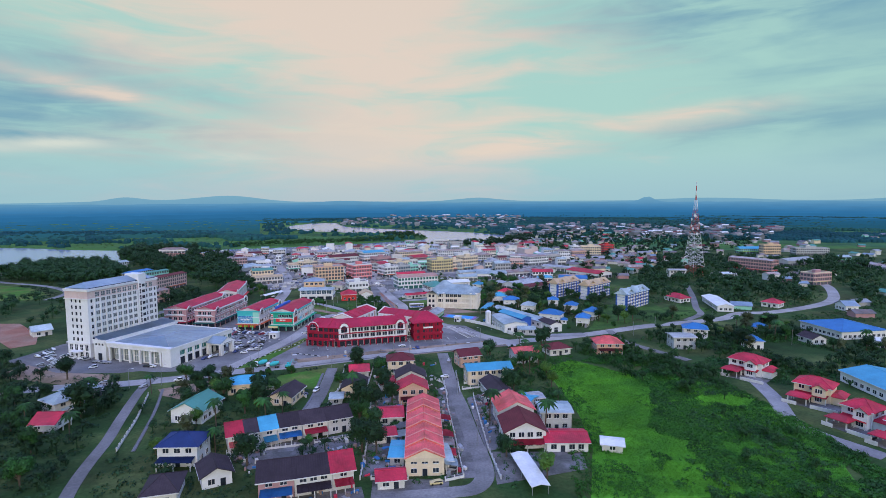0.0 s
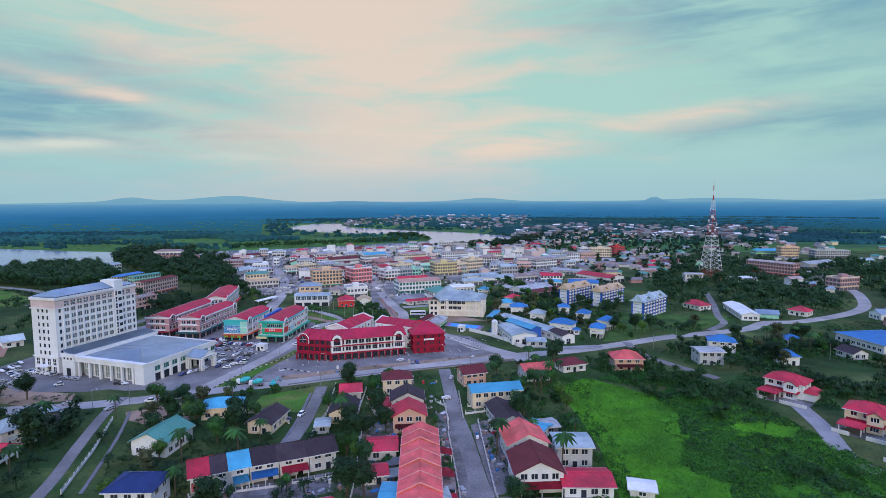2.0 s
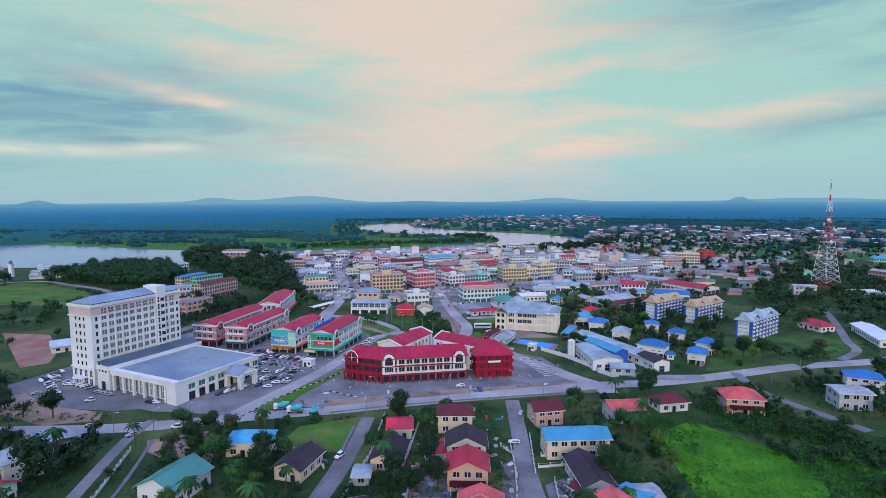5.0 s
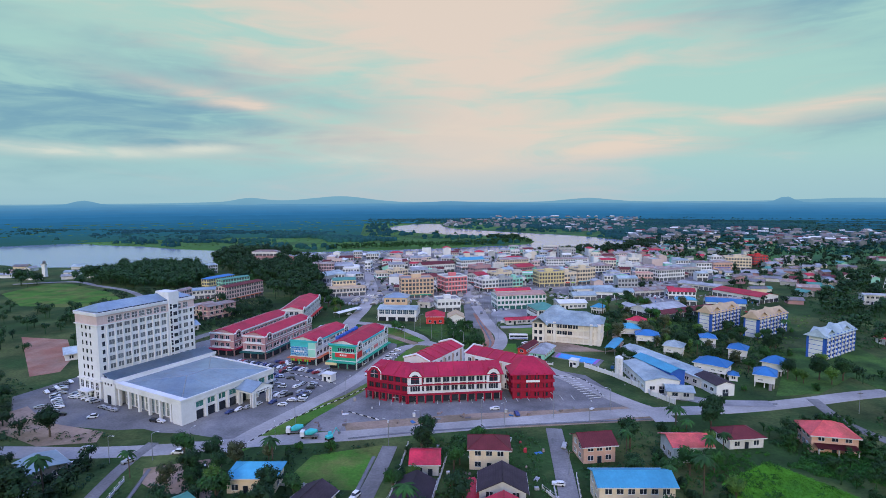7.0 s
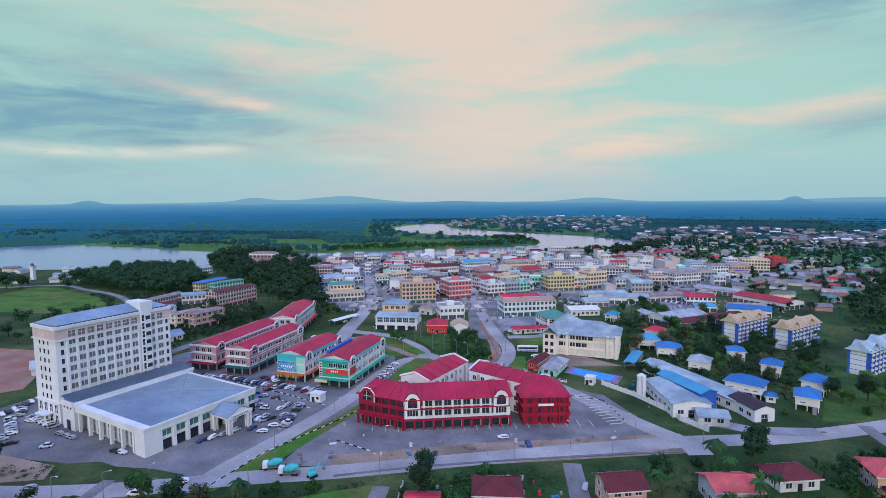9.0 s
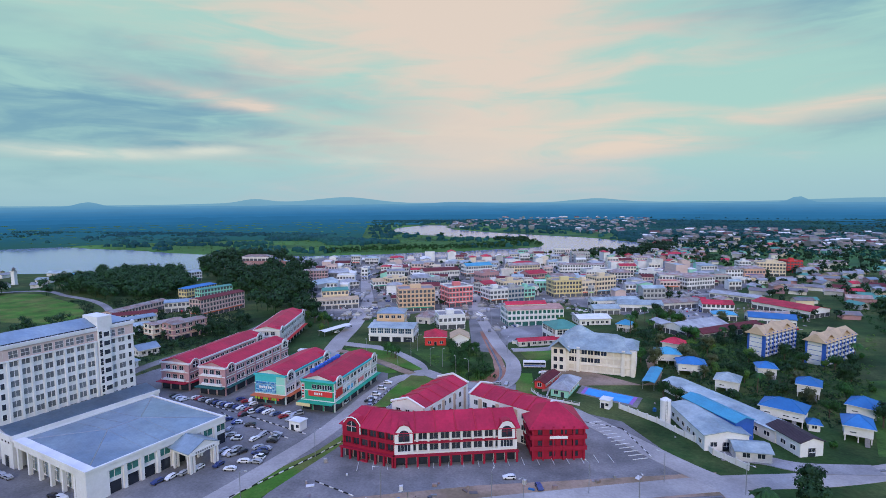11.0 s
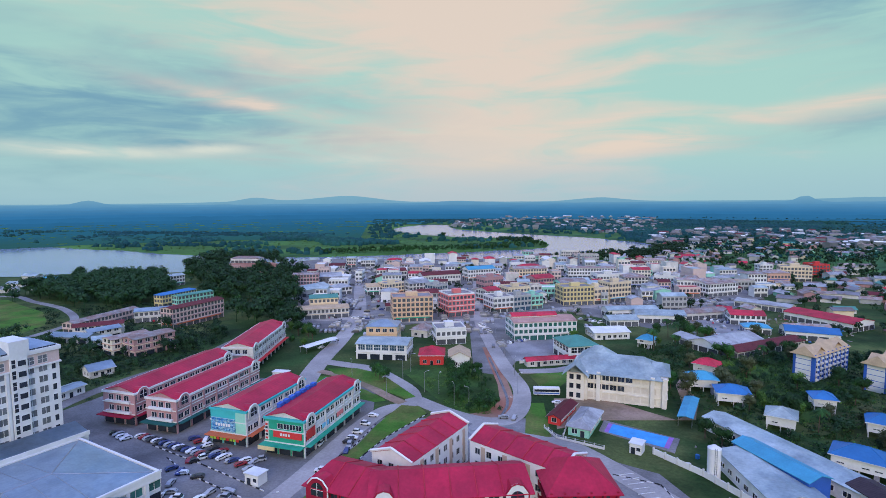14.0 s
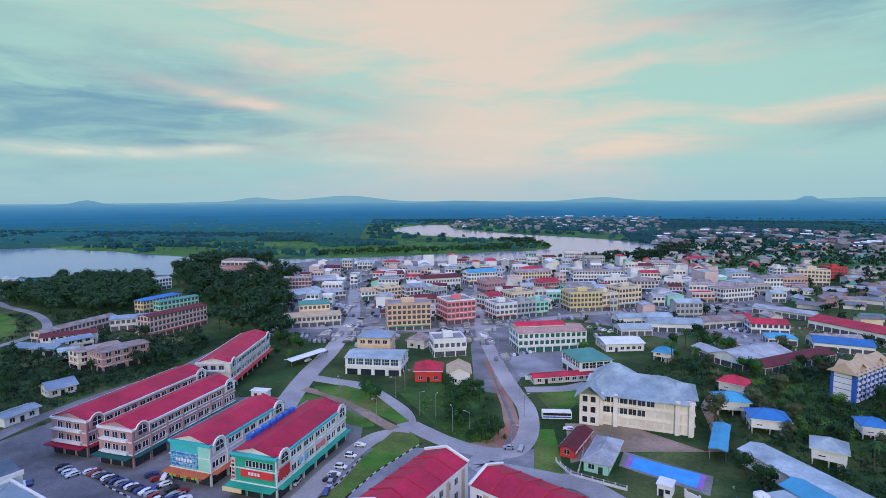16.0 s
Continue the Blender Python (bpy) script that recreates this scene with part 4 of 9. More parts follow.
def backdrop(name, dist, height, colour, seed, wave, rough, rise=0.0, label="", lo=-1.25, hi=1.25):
    """A far ridge as one bowed glowing sheet: uneven skyline, haze painted into its colour."""
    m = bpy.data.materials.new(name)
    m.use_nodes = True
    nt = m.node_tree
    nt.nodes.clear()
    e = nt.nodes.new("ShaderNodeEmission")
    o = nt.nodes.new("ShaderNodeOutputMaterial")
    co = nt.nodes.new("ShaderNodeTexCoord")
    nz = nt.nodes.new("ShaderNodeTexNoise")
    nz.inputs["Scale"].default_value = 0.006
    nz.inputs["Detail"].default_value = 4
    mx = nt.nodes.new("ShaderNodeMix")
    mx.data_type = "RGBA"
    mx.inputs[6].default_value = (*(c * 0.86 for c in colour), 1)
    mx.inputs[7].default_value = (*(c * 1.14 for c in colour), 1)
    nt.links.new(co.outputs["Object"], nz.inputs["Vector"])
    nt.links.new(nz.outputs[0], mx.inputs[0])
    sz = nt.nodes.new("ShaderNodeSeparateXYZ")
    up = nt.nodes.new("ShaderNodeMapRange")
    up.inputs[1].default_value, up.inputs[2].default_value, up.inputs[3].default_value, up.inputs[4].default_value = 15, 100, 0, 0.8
    haze_mix = nt.nodes.new("ShaderNodeMix")      # painted haze, stronger towards the skyline
    haze_mix.data_type = "RGBA"
    haze_mix.inputs[7].default_value = (0.20, 0.41, 0.545, 1)
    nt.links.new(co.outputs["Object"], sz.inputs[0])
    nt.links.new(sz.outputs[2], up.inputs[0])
    nt.links.new(up.outputs[0], haze_mix.inputs[0])
    nt.links.new(mx.outputs[2], haze_mix.inputs[6])
    nt.links.new(haze_mix.outputs[2], e.inputs[0])
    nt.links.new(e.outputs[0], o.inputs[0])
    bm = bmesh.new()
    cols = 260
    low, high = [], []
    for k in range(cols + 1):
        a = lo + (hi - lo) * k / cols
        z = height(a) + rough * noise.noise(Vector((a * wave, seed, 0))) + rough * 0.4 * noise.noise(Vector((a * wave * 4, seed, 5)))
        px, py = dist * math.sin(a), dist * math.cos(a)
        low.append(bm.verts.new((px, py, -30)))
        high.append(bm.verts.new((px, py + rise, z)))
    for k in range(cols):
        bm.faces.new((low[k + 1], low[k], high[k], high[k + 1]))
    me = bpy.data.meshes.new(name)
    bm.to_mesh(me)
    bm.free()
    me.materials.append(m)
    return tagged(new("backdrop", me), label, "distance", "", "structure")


def bump(a, at, width, h):
    return h * math.exp(-((a - at) / width) ** 2)


# self-lit sheets; the pale blue of distance is put into their glow
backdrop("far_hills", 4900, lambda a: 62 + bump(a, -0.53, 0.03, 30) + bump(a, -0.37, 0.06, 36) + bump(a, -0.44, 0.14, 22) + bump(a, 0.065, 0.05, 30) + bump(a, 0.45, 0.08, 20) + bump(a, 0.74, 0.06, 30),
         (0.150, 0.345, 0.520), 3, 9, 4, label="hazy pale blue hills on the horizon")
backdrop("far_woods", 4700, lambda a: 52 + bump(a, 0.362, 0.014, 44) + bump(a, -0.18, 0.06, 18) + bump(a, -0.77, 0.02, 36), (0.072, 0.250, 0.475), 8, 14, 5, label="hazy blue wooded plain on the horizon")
# lower and lower lines of woods, each nearer one painted with less blue haze
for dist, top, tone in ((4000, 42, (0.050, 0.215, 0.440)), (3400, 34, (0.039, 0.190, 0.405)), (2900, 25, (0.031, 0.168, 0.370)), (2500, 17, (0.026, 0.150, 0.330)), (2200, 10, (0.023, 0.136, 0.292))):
    backdrop("lowland_woods", dist, lambda a: top, tone, dist * 0.01, 30 + 60000 / dist, 5, label="lowland woods far away, painted haze-blue")
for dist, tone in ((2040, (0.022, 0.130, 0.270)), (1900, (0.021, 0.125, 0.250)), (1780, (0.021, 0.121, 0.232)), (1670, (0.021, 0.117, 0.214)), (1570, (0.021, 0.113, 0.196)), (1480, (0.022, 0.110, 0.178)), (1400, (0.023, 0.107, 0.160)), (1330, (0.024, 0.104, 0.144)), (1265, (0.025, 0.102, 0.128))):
    backdrop("river_woods", dist, lambda a: 5, tone, dist * 0.01, 110, 5, label="woods beyond the river, painted hazy blue-green", hi=-0.325 if dist < 1850 else -0.232)
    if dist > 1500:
        backdrop("eastern_woods", dist, lambda a: 7 + 16 * max(0.0, a - 0.42), tuple(c * 0.85 for c in tone), dist * 0.02, 90, 5, label="woods beyond the eastern village, painted hazy dark blue-green", lo=0.40 + (1980 - dist) * 0.0001)


# ---- hotel with its hall ----
def hotel():
    w, d, h, rot = 14.0, 42.0, 33.0, -16.0
    root = thing("hotel", "white ten-storey hotel tower with blue-grey roof and rows of windows", "hotel", -164.9, 272.6, rot)
    FOOT.append((-164.9, 272.6, w, d, rot))
    part("wall", boxes((-w / 2, w / 2, -d / 2, d / 2, 0, h)), "white", root)
    part("top_band", boxes((-w / 2 - 0.08, w / 2 + 0.08, -d / 2 - 0.08, d / 2 + 0.08, h - 4.4, h - 0.8)), "pinkband", root, "pale pink band under the eaves")
    for z in (6.9, h - 4.6, h - 0.7):
        part("cornice", boxes((-w / 2 - 0.45, w / 2 + 0.45, -d / 2 - 0.45, d / 2 + 0.45, z, z + 0.45)), "white", root)
    part("parapet", boxes((-w / 2 - 0.5, w / 2 + 0.5, -d / 2 - 0.5, -d / 2, h - 0.25, h + 0.5), (-w / 2 - 0.5, w / 2 + 0.5, d / 2, d / 2 + 0.5, h - 0.25, h + 0.5),
                          (-w / 2 - 0.5, -w / 2, -d / 2, d / 2, h - 0.25, h + 0.5), (w / 2, w / 2 + 0.5, -d / 2, d / 2, h - 0.25, h + 0.5)), "white", root)
    part("roof", gable_roof(w - 1.0, d - 1.0, h + 0.9, 2.2, 0.2, "y", hip=4.5), "r_steel", root)
    for k in range(24):
        part("clerestory", shared(("clerestory",), lambda: boxes((-0.06, 0.02, -0.75, 0.75, 0, 0.75)), ["glass"]), None, root, at=pose(w / 2 - 0.3, -d / 2 + 1.6 + k * 1.7, h + 0.05))
    fh = 3.12
    for fl in range(8):
        z = 7.4 + fl * fh
        for k in range(8):
            part("window", window_mesh(2.0, 1.7, "white", "hotelglass", 1), None, root, at=face_pose("r", w, d, -d / 2 + 5.2 + k * 3.15, z + 0.7))
        for k in range(2):
            part("window", window_mesh(2.0, 1.7, "white", "hotelglass", 1), None, root, at=face_pose("r", w, d, d / 2 - 7.6 + k * 3.3, z + 0.7))
        part("window", window_mesh(0.9, 1.6, "white", "glass", 0), None, root, at=face_pose("r", w, d, -d / 2 + 2.0, z + 0.7))
        part("window", window_mesh(0.9, 1.6, "white", "glass", 0), None, root, at=face_pose("r", w, d, d / 2 - 1.5, z + 0.7))
        part("window", window_mesh(0.8, 2.2, "white", "glass", 0), None, root, at=face_pose("r", w, d, -d / 2 + 30.4, z + 0.4, 0.6))
        part("window", window_mesh(1.8, 1.4, "white", "glass", 0), None, root, at=face_pose("r", w, d, -d / 2 + 32.4, z + 0.7, 0.6))
        for k, ww in ((-1, 0.8), (0, 1.0), (1, 0.8)):
            part("window", window_mesh(ww, 1.5, "white", "glass", 0), None, root, at=face_pose("f", w, d, k * 2.6 - 0.3, z + 0.8))
        for k in range(3):
            part("window", window_mesh(2.0, 1.7, "white", "hotelglass", 1), None, root, at=face_pose("l", w, d, -12 + 12 * k, z + 0.7))
    for k in range(10):
        o = -d / 2 + 5.2 + k * 3.15 if k < 8 else d / 2 - 7.6 + (k - 8) * 3.3
        part("window", window_mesh(2.2, 2.0, "white", "hotelglass", 1), None, root, at=face_pose("r", w, d, o, h - 3.6, 0.08))
    part("stair_tower", boxes((w / 2, w / 2 + 0.6, -d / 2 + 29.6, -d / 2 + 33.8, 0, h + 0.2), (-1.0, w / 2 + 0.6, -d / 2 + 29.6, -d / 2 + 34.4, h + 0.2, h + 4.0)), "white", root)
    for k in range(9):      # shallow piers between the room bays
        part("pier", shared(("pier",), lambda: boxes((-0.1, 0.35, -0.35, 0.35, 0, 21.5)), ["white"]), None, root, at=pose(w / 2, -d / 2 + 3.65 + k * 3.15, 6.9))
    for k in range(4):
        part("window", window_mesh(1.6, 2.6, "white", "glass", 1), None, root, at=face_pose("f", w, d, -4.8 + 3.2 * k, 3.6))
        part("window", window_mesh(1.6, 2.4, "white", "glass", 1), None, root, at=face_pose("f", w, d, -4.8 + 3.2 * k, 0.3))
    part("entrance_canopy", boxes((-3, 3, -d / 2 - 3, -d / 2, 3.1, 3.5), (-2.8, -2.4, -d / 2 - 2.8, -d / 2 - 2.4, 0, 3.1), (2.4, 2.8, -d / 2 - 2.8, -d / 2 - 2.4, 0, 3.1)), "white", root)


def banquet_hall():
    w, d, h, rot = 38.0, 41.0, 8.6, -18.0
    u, n = Vector((math.cos(radians(rot)), math.sin(radians(rot)))), Vector((-math.sin(radians(rot)), math.cos(radians(rot))))
    c = Vector((-117.6, 234.9)) - u * w / 2 + n * d / 2
    root = thing("banquet_hall", "low white hall with a broad blue-grey roof, colonnade and portico", "hall", c.x, c.y, rot)
    FOOT.append((c.x, c.y, w, d, rot))
    part("wall", boxes((-w / 2 + 2.5, w / 2 - 0.6, -d / 2 + 2.5, d / 2, 0, h - 1.6)), "white", root)
    part("fascia", boxes((-w / 2, w / 2, -d / 2, -d / 2 + 2.6, h - 2.0, h), (-w / 2, w / 2, d / 2 - 0.6, d / 2, h - 2.0, h), (-w / 2, -w / 2 + 0.6, -d / 2 + 2.6, d / 2 - 0.6, h - 2.0, h),
                         (w / 2 - 0.9, w / 2, -d / 2 + 2.6, d / 2 - 0.6, h - 2.0, h)), "white", root)
    part("cornice", boxes((-w / 2 - 0.3, w / 2 + 0.3, -d / 2 - 0.3, -d / 2, h - 0.4, h + 0.3), (w / 2, w / 2 + 0.3, -d / 2, d / 2, h - 0.4, h + 0.3)), "white", root)
    part("roof", gable_roof(w - 2.0, d - 2.0, h - 0.3, 1.5, 0.3, "y", hip=15), "r_steel", root)
    ra, rb = d / 2 - 0.7, w / 2 - 0.7
    bm = bmesh.new()
    beam(bm, (0, -ra + 15, h + 1.24), (0, ra - 15, h + 1.24), 0.14)
    for sx in (-1, 1):
        for sy in (-1, 1):
            beam(bm, (0, sy * (ra - 15), h + 1.24), (sx * rb, sy * ra, h - 0.28), 0.12)
    part("hip_capping", bm, "metal", root)
    for sx in (-1, 1):
        for k in (-1, 0, 1):
            bm = bmesh.new()
            beam(bm, (sx * 1.2, k * 5.0, h + 1.12), (sx * (rb - 0.4), k * 5.0, h - 0.24), 0.07)
            part("roof_seam", bm, "metal", root)
    part("corner_pier", boxes((w / 2 - 5.0, w / 2, -d / 2, -d / 2 + 5.0, 0, h - 2.0)), "white", root)
    for k in range(6):
        x = -w / 2 + 1.2 + k * 6.1
        part("column", shared(("hall_column",), lambda: boxes((-0.45, 0.45, -0.45, 0.45, 0, 6.6)), ["white"]), None, root, at=pose(x, -d / 2 + 0.7, 0))
        if k < 5:
            part("window", window_mesh(4.4, 5.2, "white", "hallglass", 3), None, root, at=pose(x + 3.05, -d / 2 + 2.5, 0.5))
    for k in range(8):
        y = -d / 2 + 7.2 + k * 4.6
        part("column", shared(("hall_column",), None, None), None, root, at=pose(w / 2 - 0.5, y - 2.0, 0))
        part("window", window_mesh(3.2, 1.8, "white", "greenglass", 1), None, root, at=face_pose("r", w - 1.2, d, y, 4.3))
        part("opening", opening_mesh(3.0, 3.2), None, root, at=face_pose("r", w - 1.2, d, y, 0))
    # portico over the drive
    py, pw, pd, pz = 6.5, 9.5, 9.0, 6.2
    port = part("portico", boxes((w / 2 + 0.3, w / 2 + pd, py - pw / 2, py + pw / 2, pz - 1.1, pz)), "white", root)
    g = gable_roof(pd, pw, pz, 2.2, 0.4, "x")
    part("portico_roof", g, "r_steel", root, at=pose(w / 2 + pd / 2 - 0.5, py, 0))
    g = gable_walls(pd - 0.6, pw - 0.3, pz - 0.05, pz, 2.1, "x")
    part("pediment", g, "white", root, at=pose(w / 2 + pd / 2, py, 0))
    for ox in (1.2, pd - 1.6, pd - 0.5):
        for oy in (-pw / 2 + 0.5, -pw / 2 + 1.5, pw / 2 - 1.5, pw / 2 - 0.5):
            part("column", shared(("port_column",), lambda: boxes((-0.28, 0.28, -0.28, 0.28, 0, 5.1)), ["white"]), None, root, at=pose(w / 2 + ox, py + oy, 0))
    for k in range(9):
        part("lettering", boxes((w / 2 + pd, w / 2 + pd + 0.04, py - 3.0 + k * 0.7, py - 2.55 + k * 0.7, pz - 0.8, pz - 0.35)), "darkgrey", root)
    # link wing against the tower
    wing = thing("link_wing", "white link wing with a sloping blue-grey roof beside the tower", "wing", c.x - u.x * (w / 2 + 3.9), c.y - u.y * (w / 2 + 3.9), rot)
    bm = bmesh.new()
    for sx, zz in ((-3.8, 11.0), (3.8, 9.3)):
        for yy in (-21, 23):
            bm.verts.new((sx, yy, zz))
    bm.verts.ensure_lookup_table()
    bm.faces.new([bm.verts[i] for i in (0, 2, 3, 1)])
    bmesh.ops.solidify(bm, geom=bm.faces[:], thickness=0.25)
    part("roof", bm, "r_steel", wing)
    part("wall", boxes((-3.7, 3.7, -20.8, 22.8, 0, 9.0)), "white", wing)
    part("parapet", boxes((3.72, 4.1, -21, 23, 8.6, 9.8), (-3.8, 3.72, -21.3, -20.9, 8.2, 9.9)), "white", wing)
    for k in range(3):
        part("window", window_mesh(0.9, 0.9, "white", "glass", 0), None, wing, at=pose(-2.2 + 2 * k, -20.8, 7.2))
    part("opening", opening_mesh(2.2, 3.4), None, wing, at=pose(0, -20.8, 0))


hotel()
banquet_hall()


# ---- shop blocks with crimson roofs ----
def arch_gable(root, at, w, h, wall, trim):
    """A gabled bay front with a round-headed window, a broad white trim and its own small roof behind."""
    pts = [(-w / 2, 0), (w / 2, 0), (w / 2, h * 0.60), (w * 0.26, h * 0.92), (0, h), (-w * 0.26, h * 0.92), (-w / 2, h * 0.60)]

    def prism(y0, y1, ps):
        bm = bmesh.new()
        f = [bm.verts.new((px, y0, pz)) for px, pz in ps]
        b = [bm.verts.new((px, y1, pz)) for px, pz in ps]
        bm.faces.new(f), bm.faces.new(b[::-1])
        for i in range(len(ps)):
            j = (i + 1) % len(ps)
            bm.faces.new((f[j], f[i], b[i], b[j]))
        return bm

    d = part("dormer", prism(-0.25, 0.15, pts), wall, root, at=at)
    part("dormer_roof", prism(0.15, 3.4, [(px * 0.98, pz - 0.12) for px, pz in pts]), "r_crimson", d)
    bm = bmesh.new()
    for (ax, az), (bx, bz) in zip(pts[1:], pts[2:]):
        beam(bm, (ax, -0.2, az), (bx, -0.2, bz), 0.2)
    part("trim", bm, trim, d)
    r = w * 0.30
    arc = [(-r, 0.5)] + [(r * math.cos(math.pi - math.pi * k / 8), h * 0.42 + r * math.sin(math.pi * k / 8)) for k in range(9)] + [(r, 0.5)]
    part("arched_window", prism(-0.32, -0.26, arc[::-1]), "glass", d)
    part("mullion", boxes((-0.06, 0.06, -0.4, -0.33, 0.5, h * 0.42 + r), (-r, r, -0.4, -0.33, h * 0.42 - 0.06, h * 0.42 + 0.06)), trim, d)


def shop_block(x, y, w, d, rot, h, front, side, label, sign=None, awning="redwall", fascia="white", rise=1.7):
    root = thing("shop_block", label, "shops", x, y, rot, group="crimson roofed shop blocks")
    FOOT.append((x, y, w, d, rot))
    fh = h / 3
    part("wall", boxes((-w / 2, w / 2, -d / 2 + 0.3, d / 2, 0, h)), side, root)
    part("front_wall", boxes((-w / 2, w / 2, -d / 2, -d / 2 + 0.3, 0, h)), front, root)
    part("roof", gable_roof(w - 0.8, d - 0.8, h + 0.35, rise, 0.3, "y"), "r_crimson", root)
    part("gable", gable_walls(w - 1.2, d - 1.2, h, h + 0.32, rise, "y"), side, root)
    part("eave_band", boxes((-w / 2 - 0.35, w / 2 + 0.35, -d / 2 - 0.35, d / 2 + 0.35, h - 0.5, h + 0.15)), fascia, root)
    part("clerestory_strip", boxes((w / 2, w / 2 + 0.12, -d / 2 + 4, d / 2 - 1, h - 2.9, h - 2.5)), "white", root)
    for z in (fh, 2 * fh):
        part("ledge", boxes((-w / 2 - 0.2, w / 2 + 0.2, -d / 2 - 0.2, d / 2 + 0.2, z - 0.15, z + 0.15)), "white", root)
    n = int(d / 6)
    for k in range(n):
        yk = -d / 2 + (k + 0.5) * d / n
        for side_ in "r":
            for fl in (1, 2):
                for o in (-1.4, 1.3):
                    part("window", window_mesh(1.9, 1.5, "white", "glass", 1), None, root, at=face_pose(side_, w, d, (yk + o) * (1 if side_ == "r" else -1), fl * fh + 0.9))
            part("shop_front", opening_mesh(d / n * 0.8, 2.6), None, root, at=face_pose(side_, w, d, yk * (1 if side_ == "r" else -1), 0))
        part("pier", shared(("shop_pier", h, side), lambda: boxes((0, 0.3, -0.25, 0.25, 0, h)), [side]), None, root, at=pose(w / 2, yk - d / n / 2, 0))
        if k % 3 == 1:
            part("condenser", shared(("condenser",), lambda: boxes((0, 0.5, -0.5, 0.5, 0, 0.8)), ["offwhite"]), None, root, at=pose(w / 2, yk + 2.6, fh + 0.6))
    part("canopy", boxes((w / 2, w / 2 + 2.0, -d / 2, d / 2, fh - 0.3, fh - 0.12)), awning, root)
    part("front_awning", boxes((-w / 2 - 0.3, w / 2 + 0.3, -d / 2 - 2.8, -d / 2, fh - 0.4, fh - 0.15)), awning, root)
    for k in range(3):
        part("shop_front", opening_mesh(w / 3 * 0.8, 2.7), None, root, at=face_pose("f", w, d, -w / 3 + k * w / 3, 0))
    arch_gable(root, face_pose("r", w, d, -d / 2 + 3.2, h - 2.6, 0.2), 4.8, 4.0, side, "white")
    arch_gable(root, face_pose("r", w, d, d / 2 - 3.0, h - 2.6, 0.2), 4.8, 4.2, "offwhite", "white")
    return root


def front_windows(root, w, d, h, wide=1.8):
    for fl in (1, 2):
        for k in (-1, 0, 1):
            part("window", window_mesh(wide, 1.6, "white", "glass", 1), None, root, at=face_pose("f", w, d, k * w * 0.24, fl * h / 3 + 0.9))
    part("balcony", boxes((-w * 0.38, w * 0.38, -d / 2 - 0.9, -d / 2, h / 3 + 0.1, h / 3 + 0.9), (-w * 0.38, w * 0.38, -d / 2 - 0.9, -d / 2, 2 * h / 3 + 0.1, 2 * h / 3 + 0.8)), "white", root)


b = shop_block(-152.3, 338.1, 13.6, 49.5, -4.5, 11.0, "pinkish", "pinkish", "dusty pink shop block with a long crimson roof", awning="redwall")
front_windows(b, 13.6, 49.5, 11.0)
b = shop_block(-133.8, 332.6, 12.2, 43.8, -4.5, 11.0, "pinkish", "pinkish", "dusty pink shop block with crimson roof and dark green canopy", awning="darkgreen")
front_windows(b, 12.2, 43.8, 11.0)
b = shop_block(-106.6, 322.9, 13.2, 32.5, -6.0, 11.0, "turquoise", "offwhite", "shop block with turquoise front, blue tiled sign and crimson roof", awning="orangeawn", fascia="turquoise")
part("sign_panel", boxes((-6.2, 2.6, -16.45, -16.26, 4.0, 8.2)), "bluetile", b, "blue checkered sign panel")
for k in range(6):
    part("sign_bar", boxes((-4.6 + k * 0.95, -4.0 + k * 0.95, -16.52, -16.46, 5.6, 6.5)), "white", b)
for k in range(5):
    part("sign_rail", boxes((-6.2, 2.6, -16.50, -16.46, 4.1 + k * 1.0, 4.25 + k * 1.0)), "pale", b)
part("mint_panel", boxes((2.8, 6.5, -16.4, -16.26, 3.9, 10.4)), "mint", b)
for k in range(9):
    part("shop_banner", boxes((-5.6 + k * 1.2, -4.7 + k * 1.2, -17.9, -17.8, 1.9, 3.0)), ("limesign", "redhot", "yellow")[k % 3 == 2], b)
b = shop_block(-86.0, 321.8, 13.4, 36.5, -5.3, 11.0, "green", "offwhite", "shop block with jade green front, red sign and crimson roof", awning="green", fascia="turquoise")
part("sign_panel", boxes((-3.6, 6.0, -18.6, -18.27, 5.3, 7.2)), "redhot", b, "red shop sign")
for k in range(4):
    part("sign_bar", boxes((-1.2 + k * 0.9, -0.6 + k * 0.9, -18.66, -18.61, 5.9, 6.7)), "white", b)
part("sign_column", boxes((-6.4, -5.2, -18.6, -18.27, 4.2, 9.8)), "offwhite", b)
for k in range(5):
    part("sign_square", boxes((-6.2, -5.4, -18.68, -18.61, 4.5 + k * 1.05, 5.1 + k * 1.05)), "glass" if k % 2 else "redhot", b)
for k in (-0.5, 0.6, 1.7, 2.8):
    part("window", window_mesh(1.6, 1.4, "white", "glass", 1), None, b, at=face_pose("f", 13.4, 36.5, k * 1.9 - 0.4, 8.0))
part("yellow_sign", boxes((-7.2, -1.5, -21.3, -21.1, 2.3, 3.4)), "yellow", b)
part("side_sign", boxes((6.72, 6.95, -17.2, -12.2, 4.9, 7.6)), "redhot", b)
part("side_sign", boxes((6.72, 6.95, -8.2, -4.2, 4.9, 6.2)), "sky", b)
part("side_sign", boxes((6.72, 6.95, 1.2, 5.2, 4.9, 6.2)), "pink", b)
for k in range(7):
    part("water_tank", shared(("roof_tank",), lambda: boxes((-0.7, 0.7, -1.0, 1.0, 0, 1.6)), ["blue"]), None, b, "blue plastic roof water tank", at=pose(-6.0, -11 + 3.2 * k, 11.1))
b = shop_block(-151.7, 394.5, 13.4, 48.0, 12.0, 11.0, "offwhite", "offwhite", "off-white shop block with crimson roof and red canopy", awning="redhot")
front_windows(b, 13.4, 48.0, 11.0)


